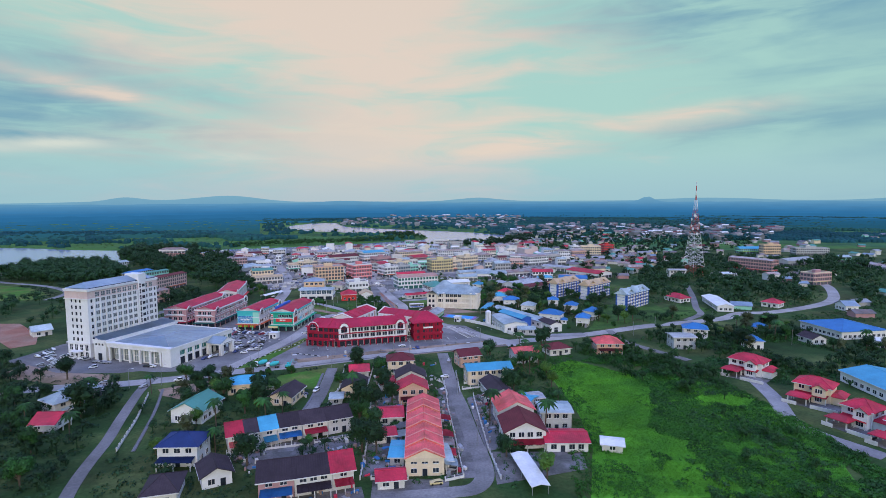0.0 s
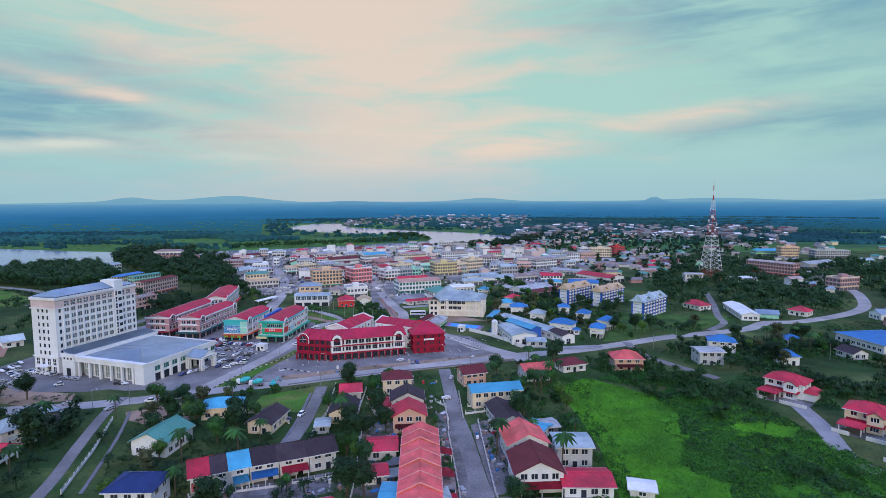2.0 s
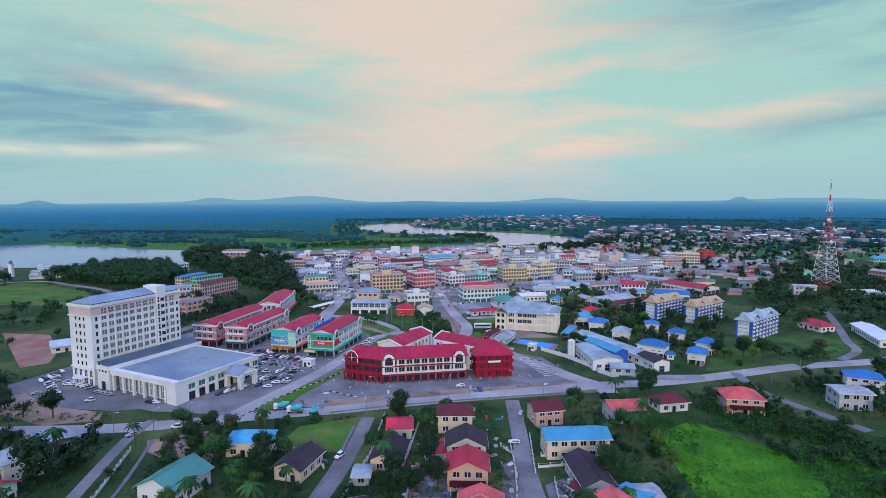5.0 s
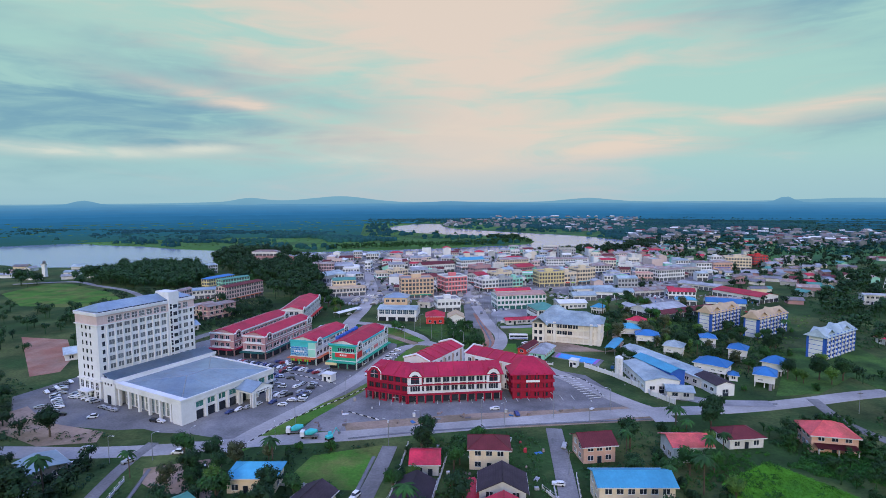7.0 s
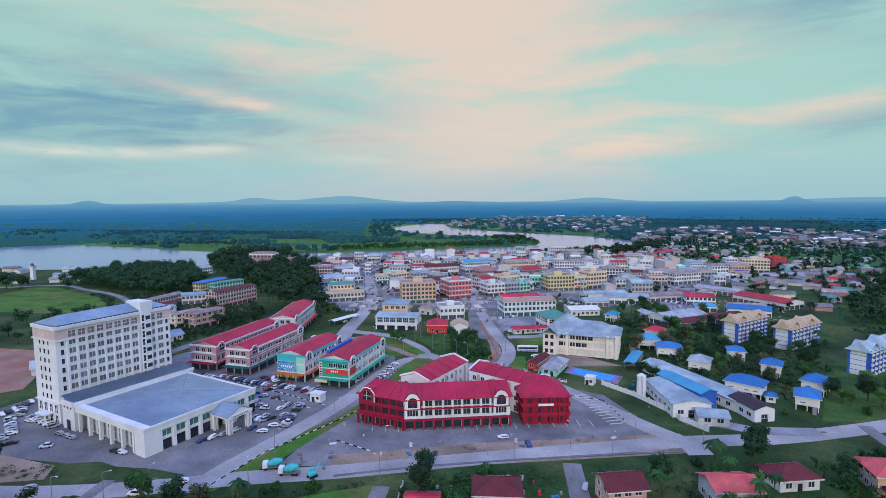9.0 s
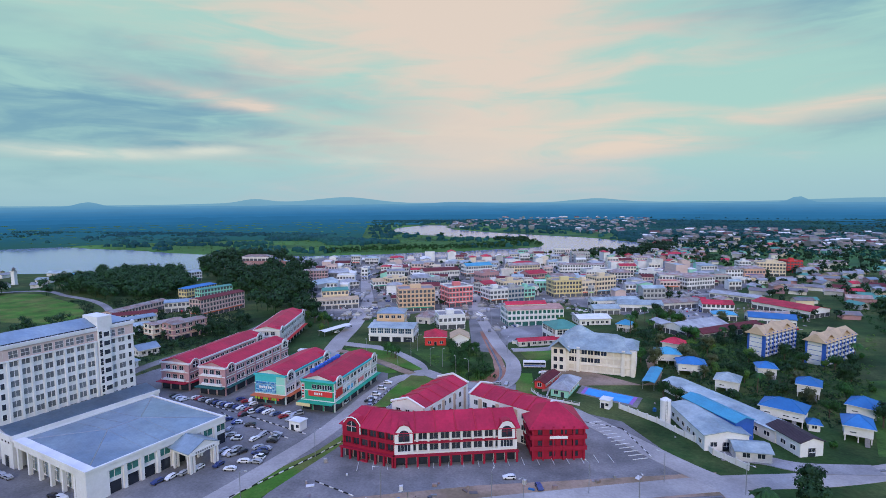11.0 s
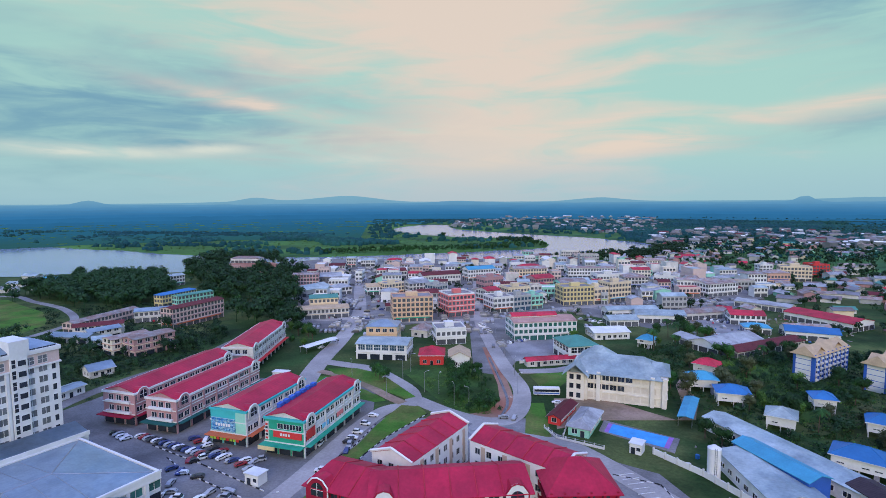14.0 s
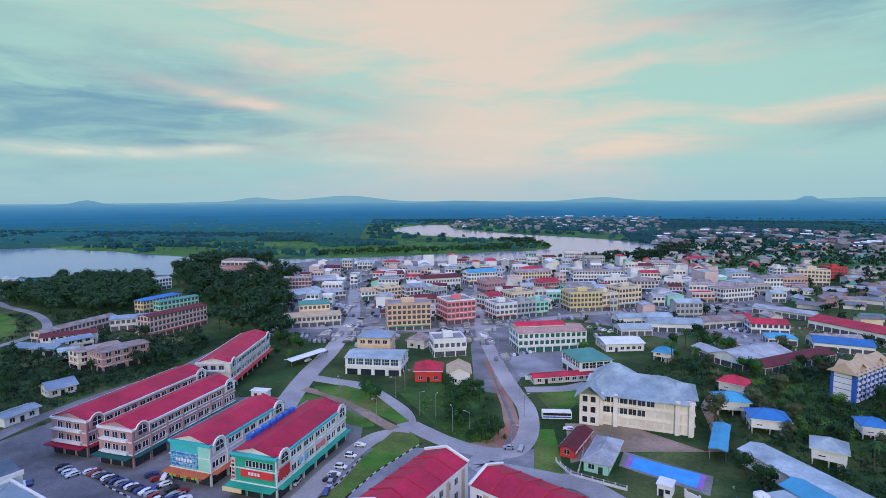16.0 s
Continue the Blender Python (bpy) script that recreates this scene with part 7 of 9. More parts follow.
block(-66.3, 441.0, 15.7, 14, 22.7, 8, 2, wall='white', label='white two-storey house with flat roof')
house(-82.8, 451.1, 9.4, 12, -9.5, h=4.5, roof='r_rust', wall='offwhite', kind='hip')
house(17.3, 467.0, 19.4, 14, 17.4, h=4, roof='r_white', wall='white', rise=1.2)
block(-75.4, 510.7, 18.3, 17, 34.3, 14, 4, wall='pink', label='four-storey coral pink building with white bands', band='white', ww=2.4)
block(-49.2, 526.2, 14.6, 16, 32.9, 10, 3, wall='white', label='white three-storey shop building', band='white')
block(-59.7, 553.1, 11.7, 14, 44.7, 10, 3, wall='offwhite', roof='gable', roofm='r_red')
block(-37.0, 533.1, 13.4, 14, 35.8, 10, 3, wall='grey', glass='blueglass', label='grey three-storey shop building with tinted windows', ww=2.6)
block(-27.6, 541.2, 9.1, 14, 35.9, 9, 3, wall='mint', label='mint green three-storey shop building')
block(-41.3, 562.8, 17.7, 14, 33.3, 11, 3, wall='cream', label='cream three-storey building with pale roof')
block(-18.7, 460.7, 34.5, 17, 20.6, 10, 3, wall='white', roof='gable', roofm='r_terra', rise=1.6, label='white market hall with faded terracotta roof and green windows', glass='greenglass', ww=3, base='redhot')
block(-23.0, 460.7, 24.8, 7, 20.3, 12.2, 1, wall='white', roof='gable', roofm='r_red', rise=1.2, label='upper hall with striped red roof', clutter=False)
block(-0.9, 422.9, 14.6, 18, 23.9, 8, 2, wall='white', roof='hip', roofm='r_green', rise=3, label='white two-storey building with green hipped roof', ww=2.6, wh=2.2)
block(1.9, 562.3, 22.8, 16, 21.7, 12.5, 4, wall='yellow', label='four-storey yellow building with tall dark window bays', ww=1.6, wh=2.2, pitch=2.7)
block(16.8, 568.3, 12.2, 16, 31.7, 11.5, 3, wall='cream', label='cream three-storey building with brown windows')
block(31.3, 579.6, 18.8, 14, 33.2, 14, 4, wall='cream', label='cream four-storey building with arched windows', pitch=2.8, ww=1.3)
block(20.4, 697.1, 44.7, 12, 10.1, 10, 3, wall='white', roof='gable', roofm='r_rust', rise=1, label='long white three-storey block with rusty roof')
block(33.2, 663.1, 24.6, 16, 17.9, 9, 2, wall='white')
block(53.9, 649.3, 19.3, 16, 10.3, 9, 3, wall='offwhite', roof='hip', roofm='r_rust')
block(-0.2, 602.9, 22.3, 14, 24.1, 10, 3, wall='mint', roof='gable', roofm='r_rust')
block(-154.3, 573.2, 15.0, 12, 30.3, 7, 2, wall='white', roof='gable', roofm='r_tan')
block(-141.4, 575.6, 16.6, 12, 49.9, 9, 3, wall='cream')
block(-122.8, 584.6, 17.3, 14, 38.1, 9, 3, wall='offwhite', roof='gable', roofm='r_grey')
block(-102.3, 567.8, 10.3, 14, 56.6, 10, 3, wall='grey', glass='blueglass')
block(-224.7, 593.5, 22.6, 12, 18.4, 12, 4, wall='pinkish', label='four-storey pink and white flats', band='white', roof='gable', roofm='r_rust', rise=1)
block(-211.7, 614.6, 19.7, 18, 29.5, 8, 2, wall='darkgrey', roof='gable', roofm='r_grey')
block(-186.1, 623.8, 5.8, 14, 10.2, 11, 3, wall='white')
block(-166.5, 660.0, 23.6, 14, 28.9, 8, 2, wall='offwhite', roof='gable', roofm='r_maroon')
block(-115.2, 636.6, 35.8, 14, 32.2, 9, 2, wall='offwhite', roof='gable', roofm='r_maroon', label='long two-storey shop row with maroon roof')
block(-83.3, 665.6, 28.0, 14, 34.1, 11, 3, wall='white', roof='gable', roofm='r_sky')
block(-37.9, 682.6, 32.4, 12, 23.9, 10, 3, wall='cream', roof='gable', roofm='r_rust')
block(-67.6, 623.7, 18.9, 14, 39.2, 9, 2, wall='pinkish')
block(-25.1, 638.2, 19.9, 14, 38.0, 8, 2, wall='pinkish', roof='gable', roofm='r_red')
block(21.6, 566.8, 4.5, 14, 10.7, 8, 2, wall='grey')
block(101.8, 639.2, 32.2, 14, 0.5, 9, 2, wall='white', roof='gable', roofm='r_rust', rise=1)
block(111.5, 618.2, 29.2, 14, 30.8, 10, 3, wall='white', roof='gable', roofm='r_rust', rise=1)
block(82.9, 660.5, 19.3, 14, -18.9, 9, 2, wall='white')
block(51.4, 512.1, 28.5, 14, 2.6, 5, 1, wall='white', roof='gable', roofm='r_pale', label='low white workshop with pale blue roof', name='shed', category='shed')
block(36.0, 525.1, 33.6, 10, 18.9, 5, 1, wall='white', roof='gable', roofm='r_pale', label='long low white shed with pale blue roof', name='shed', category='shed')
block(27.6, 498.5, 17.4, 12, 15.4, 4, 1, wall='white', roof='gable', roofm='r_pale', label='low white shed with pale roof', name='shed', category='shed')
block(57.9, 456.9, 15.8, 9, -65.9, 4, 1, wall='offwhite', roof='gable', roofm='r_grey', label='low shed with zinc roof', name='shed', category='shed')
block(73.9, 454.3, 34.2, 16, 38.8, 4.5, 1, wall='white', roof='gable', roofm='r_grey', label='long white warehouse with grey roof', name='warehouse', category='warehouse')
block(79.6, 527.5, 30.5, 12, 25.0, 4.5, 1, wall='offwhite', roof='gable', roofm='r_rust', label='low shed with rusty roof', name='shed', category='shed')
block(101.4, 516.4, 19.0, 12, -1.4, 6, 2, wall='white', roof='gable', roofm='r_red', label='white building with dull red roof')
block(99.3, 491.6, 13.2, 10, -3.7, 4, 1, wall='white', roof='hip', roofm='r_sky', label='low white building with blue roof')
block(128.3, 564.9, 34.6, 10, -38.5, 4, 1, wall='offwhite', roof='gable', roofm='r_grey', label='long low shed with grey roof', name='shed', category='shed')
block(148.2, 522.4, 39.4, 20, -54.1, 5, 1, wall='white', roof='gable', roofm='r_red', rise=2, label='long school building with red roof', name='school_block', category='school')
block(123.6, 483.5, 24.5, 14, -13.4, 4.5, 1, wall='white', roof='gable', roofm='r_blue', rise=2, label='low hall with blue and rusty roof', name='hall', category='hall')
block(123.7, 490.2, 23.0, 8, 2.9, 4.5, 1, wall='offwhite', roof='gable', roofm='r_rust', rise=2, label='low hall with rusty roof', name='hall', category='hall')
block(90.0, 452.4, 49.3, 10, 36.8, 3.6, 1, wall='offwhite', roof='gable', roofm='r_maroon', rise=1.6, label='long terrace with maroon roof', name='terrace', category='terrace')
block(178.0, 689.7, 19.3, 14, 10.2, 10, 2, wall='peach', roof='hip', roofm='r_rust', label='pink two-storey house with hipped roof')
block(201.3, 710.6, 24.9, 14, -7.4, 13, 4, wall='cream', label='cream four-storey block')
block(231.5, 740.9, 14.8, 16, 10.0, 12, 4, wall='redhot', label='bright red four-storey block')
block(190.7, 754.7, 12.0, 10, 10.0, 9, 3, wall='white')
block(326.8, 553.1, 44.5, 12, -59.5, 13, 4, wall='pinkish', roof='gable', roofm='r_rust', rise=1.2, label='long four-storey salmon pink flats', name='apartment_block', category='flats', band='peach')
block(437.5, 707.5, 21.5, 12, -3.2, 14, 4, wall='orange', label='orange four-storey block')
block(333.4, 467.3, 21.3, 12, 17.9, 10, 3, wall='pinkish', label='three-storey salmon flats', band='cream', name='apartment_block', category='flats')
block(426.7, 737.2, 30.0, 14, -3.0, 7, 2, wall='mint', roof='gable', roofm='r_sky')
block(493.1, 711.6, 41.7, 14, -3.0, 9, 3, wall='grey')
block(405.6, 607.2, 47.6, 14, 26.4, 6, 1, wall='grey', roof='gable', roofm='r_grey')
block(479.6, 633.7, 12.2, 12, -2.6, 6, 2, wall='mint', roof='gable', roofm='r_pale')
block(470.4, 570.6, 67.1, 10, -103.3, 4, 1, wall='offwhite', roof='gable', roofm='r_rust')

# ---- smaller things ----
def water_works_shed(x, y, w, d, rot, h, roofm, wallm, label):
    root = thing("shed", label, "shed", x, y, rot, group="water works")
    FOOT.append((x, y, w, d, rot))
    wallm = "blue" if wallm == "r_blue2" else wallm
    along = "x" if w > d else "y"
    part("wall", gable_walls(w, d, 0, h, 1.2, along), wallm, root)
    part("roof", gable_roof(w, d, h + 0.06, 1.2, 0.5, along), roofm, root)
    windows(root, w, d, "flr", 0, 1, h, 4.2, 1.8, 1.2, sill=1.4)
    part("door", opening_mesh(2.2, 2.6), None, root, at=face_pose("r" if along == "x" else "f", w, d, 0, 0))


def water_tank(x, y):
    root = thing("water_tank", "tall white cylindrical steel water tank", "tank", x, y)
    FOOT.append((x, y, 4, 4, 0))
    bm = bmesh.new()
    bmesh.ops.create_cone(bm, cap_ends=True, segments=24, radius1=1.7, radius2=1.7, depth=8.4, matrix=Matrix.Translation((0, 0, 4.2)))
    part("shell", bm, "white", root)
    bm = bmesh.new()
    bmesh.ops.create_cone(bm, cap_ends=True, segments=24, radius1=1.75, radius2=0.5, depth=0.8, matrix=Matrix.Translation((0, 0, 8.8)))
    part("dome", bm, "white", root)
    bm = bmesh.new()
    for s in (-0.25, 0.25):
        beam(bm, (s, -1.85, 0), (s, -1.85, 9), 0.05)
    for k in range(18):
        beam(bm, (-0.25, -1.85, 0.4 + k * 0.48), (0.25, -1.85, 0.4 + k * 0.48), 0.03)
    part("ladder", bm, "metal", root)


def boundary_wall(pts, label="white concrete boundary wall with posts", h=1.8):
    root = thing("boundary_wall", label, "wall", 0, 0)
    for (ax, ay), (bx, by) in zip(pts, pts[1:]):
        L = math.hypot(bx - ax, by - ay)
        rot = math.degrees(math.atan2(by - ay, bx - ax))
        part("panel", boxes((0, L, -0.1, 0.1, 0, h)), "white", root, at=pose(ax, ay, 0, 0, 0, rot))
        for k in range(max(1, int(L / 3.5)) + 1):
            part("post", shared(("wall_post", h), lambda: boxes((-0.2, 0.2, -0.2, 0.2, 0, h + 0.35)), ["offwhite"]), None, root, at=pose(ax, ay, 0, 0, 0, rot) @ pose(k * L / max(1, int(L / 3.5)), 0, 0))


def long_wall(pts):
    boundary_wall(pts, "low brick-red railing wall with posts", 1.4)


def sports_court(pts):
    mx_, my_ = sum(p[0] for p in pts) / 4, sum(p[1] for p in pts) / 4
    patch("court_base", [((px - mx_) * 1.16 + mx_, (py - my_) * 1.3 + my_) for px, py in pts], 0.20, "newasphalt", "dark surround of a sports court", "court")
    (ax, ay), (bx, by), (cx, cy), (dx, dy) = pts
    def at(u, v):
        px, py = ax + (dx - ax) * u, ay + (dy - ay) * u
        qx, qy = bx + (cx - bx) * u, by + (cy - by) * u
        return (px + (qx - px) * v, py + (qy - py) * v)
    patch("court", [at(0, 0), at(0.07, 0), at(0.07, 1), at(0, 1)], 0.24, "violet", "violet end zone of a sports court", "court")
    patch("court", [at(0.07, 0), at(0.93, 0), at(0.93, 1), at(0.07, 1)], 0.24, "courtblue", "bright blue painted sports court", "court")
    patch("court", [at(0.93, 0), at(1, 0), at(1, 1), at(0.93, 1)], 0.24, "violet", "violet end zone of a sports court", "court")


def canopy(x, y, w, d, rot, h, roofm, label):
    root = thing("canopy", label, "canopy", x, y, rot)
    FOOT.append((x, y, w, d, rot))
    along = "x" if w > d else "y"
    part("roof", gable_roof(w, d, h, 0.5, 0.2, along), roofm, root)
    for sx in (-1, 1):
        for k in range(3):
            o = (sx * (w / 2 - 0.2), (k - 1) * (d / 2 - 0.3)) if along == "y" else ((k - 1) * (w / 2 - 0.3), sx * (d / 2 - 0.2))
            part("post", shared(("canopy_post", h), lambda: boxes((-0.08, 0.08, -0.08, 0.08, 0, h)), ["metal"]), None, root, at=pose(*o, 0))


def leanto(x, y, w, d, rot, h, roofm, label):
    """A single-pitch roof on posts against a house."""
    root = thing("lean_to", label, "lean-to", x, y, rot)
    bm = bmesh.new()
    v = [bm.verts.new(p) for p in ((-w / 2, -d / 2, h), (w / 2, -d / 2, h - 0.6), (w / 2, d / 2, h - 0.6), (-w / 2, d / 2, h))]
    bm.faces.new(v)
    bmesh.ops.solidify(bm, geom=bm.faces[:], thickness=0.12)
    part("roof", bm, roofm, root)
    for sx in (-1, 1):
        for sy in (-1, 1):
            part("post", shared(("leanto_post", h), lambda: boxes((-0.09, 0.09, -0.09, 0.09, 0, h - 0.7)), ["offwhite"]), None, root, at=pose(sx * (w / 2 - 0.3), sy * (d / 2 - 0.3), 0))


def fence(pts, h=1.3, label="low concrete garden wall with iron railings", wallm="offwhite"):
    """A garden wall: a plinth, posts and a top rail."""
    root = thing("garden_wall", label, "wall", 0, 0)
    for (ax, ay), (bx, by) in zip(pts, pts[1:]):
        L = math.hypot(bx - ax, by - ay)
        m = pose(ax, ay, 0, 0, 0, math.degrees(math.atan2(by - ay, bx - ax)))
        part("plinth", boxes((0, L, -0.09, 0.09, 0, h * 0.55)), wallm, root, at=m)
        part("rail", boxes((0, L, -0.04, 0.04, h - 0.1, h)), "metal", root, at=m)
        n = max(1, round(L / 3))
        for k in range(n + 1):
            part("post", shared(("fence_post", h, wallm), lambda: boxes((-0.14, 0.14, -0.14, 0.14, 0, h + 0.1)), [wallm]), None, root, at=m @ pose(k * L / n, 0, 0))


def hut(x, y, w, d, rot, h, label):
    root = thing("hut", label, "hut", x, y, rot)
    FOOT.append((x, y, w, d, rot))
    part("wall", boxes((-w / 2, w / 2, -d / 2, d / 2, 0, h)), "white", root)
    part("roof", boxes((-w / 2 - 0.3, w / 2 + 0.3, -d / 2 - 0.3, d / 2 + 0.3, h, h + 0.25)), "r_white", root)
    part("door", opening_mesh(1.0, 2.0), None, root, at=face_pose("f", w, d, -w * 0.2, 0))
    part("window", window_mesh(1.0, 0.9, "white", "glass", 0), None, root, at=face_pose("f", w, d, w * 0.25, 1.2))


ROOFS = ["r_grey", "r_dull", "r_dull", "r_rust", "r_rust", "r_dull", "r_grey", "r_red", "r_maroon", "r_steel", "r_dull", "r_green", "r_rust"]


def village(poly, count, seed):
    """Small houses scattered through a quarter, all facing about the same few ways."""
    rng = random.Random(seed)
    xs, ys = [p[0] for p in poly], [p[1] for p in poly]
    made = tries = 0
    while made < count and tries < count * 20:
        tries += 1
        px, py = rng.uniform(min(xs), max(xs)), rng.uniform(min(ys), max(ys))
        if not in_poly(px, py, poly) or not clear(px, py, 7) or river_depth(px, py) > -12:
            continue
        made += 1
        cottage(px, py, rng.choice((8, 10, 12, 15)), rng.choice((7, 8, 9)), rng.choice((0, 15, 90, 105, -20)) + rng.uniform(-8, 8), rng.choice((3.0, 3.2, 3.6, 5.6)), rng.choice(ROOFS), rng.choice(("offwhite", "white", "grey", "cream", "offwhite", "pinkish", "mint")))


def town_fill(poly, count, seed):
    """Lesser shops and stores between the named town buildings."""
    rng = random.Random(seed)
    xs, ys = [p[0] for p in poly], [p[1] for p in poly]
    made = tries = 0
    while made < count and tries < count * 40:
        tries += 1
        px, py = rng.uniform(min(xs), max(xs)), rng.uniform(min(ys), max(ys))
        w, d = rng.choice((8, 10, 12, 16, 22)), rng.choice((8, 10, 12))
        if not in_poly(px, py, poly) or river_depth(px, py) > -10 or not all(clear(px + ox, py + oy, 3.0) or town_ground(px + ox, py + oy) for ox, oy in ((0, 0), (w / 2, 0), (-w / 2, 0))):
            continue
        made += 1
        fl = rng.choice((1, 2, 2, 3))
        block(px, py, w, d, rng.choice((12, 14, 104)) + rng.uniform(-3, 3), 3.6 * fl, fl, wall=rng.choice(("white", "offwhite", "white", "grey", "cream2", "pinkband", "mint", "white")), roof=rng.choice(("gable", "hip", "flat", "gable")),
              roofm=rng.choice(("r_grey", "r_rust", "r_pale", "r_red", "r_white", "r_grey", "r_maroon")), pitch=4.5, ww=2.6, sides="f", clutter=False)


def town_ground(px, py):
    """Paved town ground that is free of buildings and streets."""
    for x, y, w, d, rot in FOOT:
        if math.hypot(px - x, py - y) < math.hypot(w, d) / 2 + 1.5:
            return False
    for line, hw in ROADS:
        for p in line:
            if abs(p.x - px) < hw + 4 and abs(p.y - py) < hw + 4:
                return False
    return in_poly(px, py, LOTS[0][0])


def village_stuff(poly, count, seed):
    """Houses too far off to tell apart, joined into one sheet for each roof colour."""
    rng = random.Random(seed)
    xs, ys = [p[0] for p in poly], [p[1] for p in poly]
    sets = {}
    tries = 0
    while count and tries < 20000:
        tries += 1
        px, py = rng.uniform(min(xs), max(xs)), rng.uniform(min(ys), max(ys))
        if not in_poly(px, py, poly) or river_depth(px, py) > -10:
            continue
        count -= 1
        w, d, h, r = rng.uniform(8, 22), rng.uniform(7, 11), rng.choice((3.5, 4, 6.5, 9)), rng.uniform(-0.5, 0.7) + rng.choice((0, 1.57))
        m = rng.choice(("r_grey", "r_dull", "r_dull", "r_rust", "r_rust", "r_maroon", "r_white"))
        verts, faces = sets.setdefault(m, ([], []))
        i = len(verts)
        c, s = math.cos(r), math.sin(r)
        for qx, qy, qz in ((-w / 2, -d / 2, 0), (w / 2, -d / 2, 0), (w / 2, d / 2, 0), (-w / 2, d / 2, 0), (-w / 2, -d / 2, h), (w / 2, -d / 2, h), (w / 2, d / 2, h), (-w / 2, d / 2, h), (-w / 2, 0, h + 1.8), (w / 2, 0, h + 1.8)):
            verts.append((px + qx * c - qy * s, py + qx * s + qy * c, qz))
        faces += [((i, i + 1, i + 5, i + 4), 0), ((i + 1, i + 2, i + 6, i + 9, i + 5), 0), ((i + 2, i + 3, i + 7, i + 6), 0), ((i + 3, i, i + 4, i + 8, i + 7), 0), ((i + 4, i + 5, i + 9, i + 8), 1), ((i + 6, i + 7, i + 8, i + 9), 1)]
    for m, (verts, faces) in sets.items():
        me = bpy.data.meshes.new("far_houses")
        me.from_pydata(verts, [], [f for f, _ in faces])
        me.materials.append(M["dimwall"])
        me.materials.append(M[m])
        for p, (_, k) in zip(me.polygons, faces):
            p.material_index = k
        tagged(new("far_houses", me), "far village houses with %s roofs" % ROOF_WORDS[m], "houses", "", "stuff")


CARS = [(p, "%s parked %s" % (n, k), v) for p, n, k, v in (("carwhite", "white", "hatchback", False), ("carsilver", "silver grey", "saloon", False), ("carblack", "glossy black", "saloon", False), ("carred", "dark red", "hatchback", False),
                                                    ("carblue", "dark blue", "saloon", False), ("carwhite", "white", "van", True), ("carsilver", "silver", "people carrier", True))]
NEAR = [template(make_car(p, "%s on the asphalt" % n, v)) for p, n, v in CARS]
FARC = [template(make_car(p, "%s in a town street" % n, v, far=True)) for p, n, v in CARS]


def park(a, b, n, nose, seed, far=False):
    """A row of parked cars from a to b, turned by `nose` degrees from the row, with a few bays left empty."""
    rng = random.Random(seed)
    rot = math.degrees(math.atan2(b[1] - a[1], b[0] - a[0])) + nose
    for k in range(n):
        if rng.random() < 0.15:
            continue
        t = (k + 0.5 + rng.uniform(-0.12, 0.12)) / n
        src = (FARC if far else NEAR)[rng.choice((0, 0, 0, 0, 1, 1, 1, 2, 2, 3, 4, 4, 5, 6, 0, 1, 2))]
        px, py = a[0] + (b[0] - a[0]) * t, a[1] + (b[1] - a[1]) * t
        copy_thing(src, pose(px, py, top_of(px, py), 0, 0, rot + rng.uniform(-4, 4) + rng.choice((0, 180))))


def one_car(x, y, rot, seed):
    copy_thing(NEAR[random.Random(seed).choice((0, 0, 0, 1, 1, 2, 4, 5, 6))], pose(x, y, top_of(x, y), 0, 0, rot))


def street_cars(poly, count, seed):
    """Cars past counting along the town streets, too small to pick apart."""
    rng = random.Random(seed)
    xs, ys = [p[0] for p in poly], [p[1] for p in poly]
    verts, faces = [], []
    tries = 0
    while count and tries < 20000:
        tries += 1
        px, py = rng.uniform(min(xs), max(xs)), rng.uniform(min(ys), max(ys))
        if not in_poly(px, py, poly) or any(abs(px - x) < (w + d) * 0.5 and abs(py - y) < (w + d) * 0.5 for x, y, w, d, _ in FOOT):
            continue
        a = radians(rng.choice((12, 102)) + rng.uniform(-5, 5))
        z = top_of(px, py)
        for k in range(rng.choice((1, 1, 2, 4, 6))):
            count = max(0, count - 1)
            qx, qy = px - math.sin(a) * 2.6 * k, py + math.cos(a) * 2.6 * k
            i = len(verts)
            for lx, ly, lz in ((-2.1, -0.85, 0), (2.1, -0.85, 0), (2.1, 0.85, 0), (-2.1, 0.85, 0), (-2.1, -0.85, 0.9), (2.1, -0.85, 0.9), (2.1, 0.85, 0.9), (-2.1, 0.85, 0.9), (-0.6, -0.7, 1.45), (1.3, -0.7, 1.45), (1.3, 0.7, 1.45), (-0.6, 0.7, 1.45)):
                verts.append((qx + lx * math.cos(a) - ly * math.sin(a), qy + lx * math.sin(a) + ly * math.cos(a), z + lz))
            for q in ((0, 1, 5, 4), (1, 2, 6, 5), (2, 3, 7, 6), (3, 0, 4, 7), (4, 5, 9, 8), (5, 6, 10, 9), (6, 7, 11, 10), (7, 4, 8, 11), (8, 9, 10, 11)):
                faces.append(tuple(i + n for n in q))
    me = bpy.data.meshes.new("street_cars")
    me.from_pydata(verts, [], faces)
    me.materials.append(M["carmix"])
    tagged(new("street_cars", me), "white, grey and dark cars along the town streets", "cars", "", "stuff")


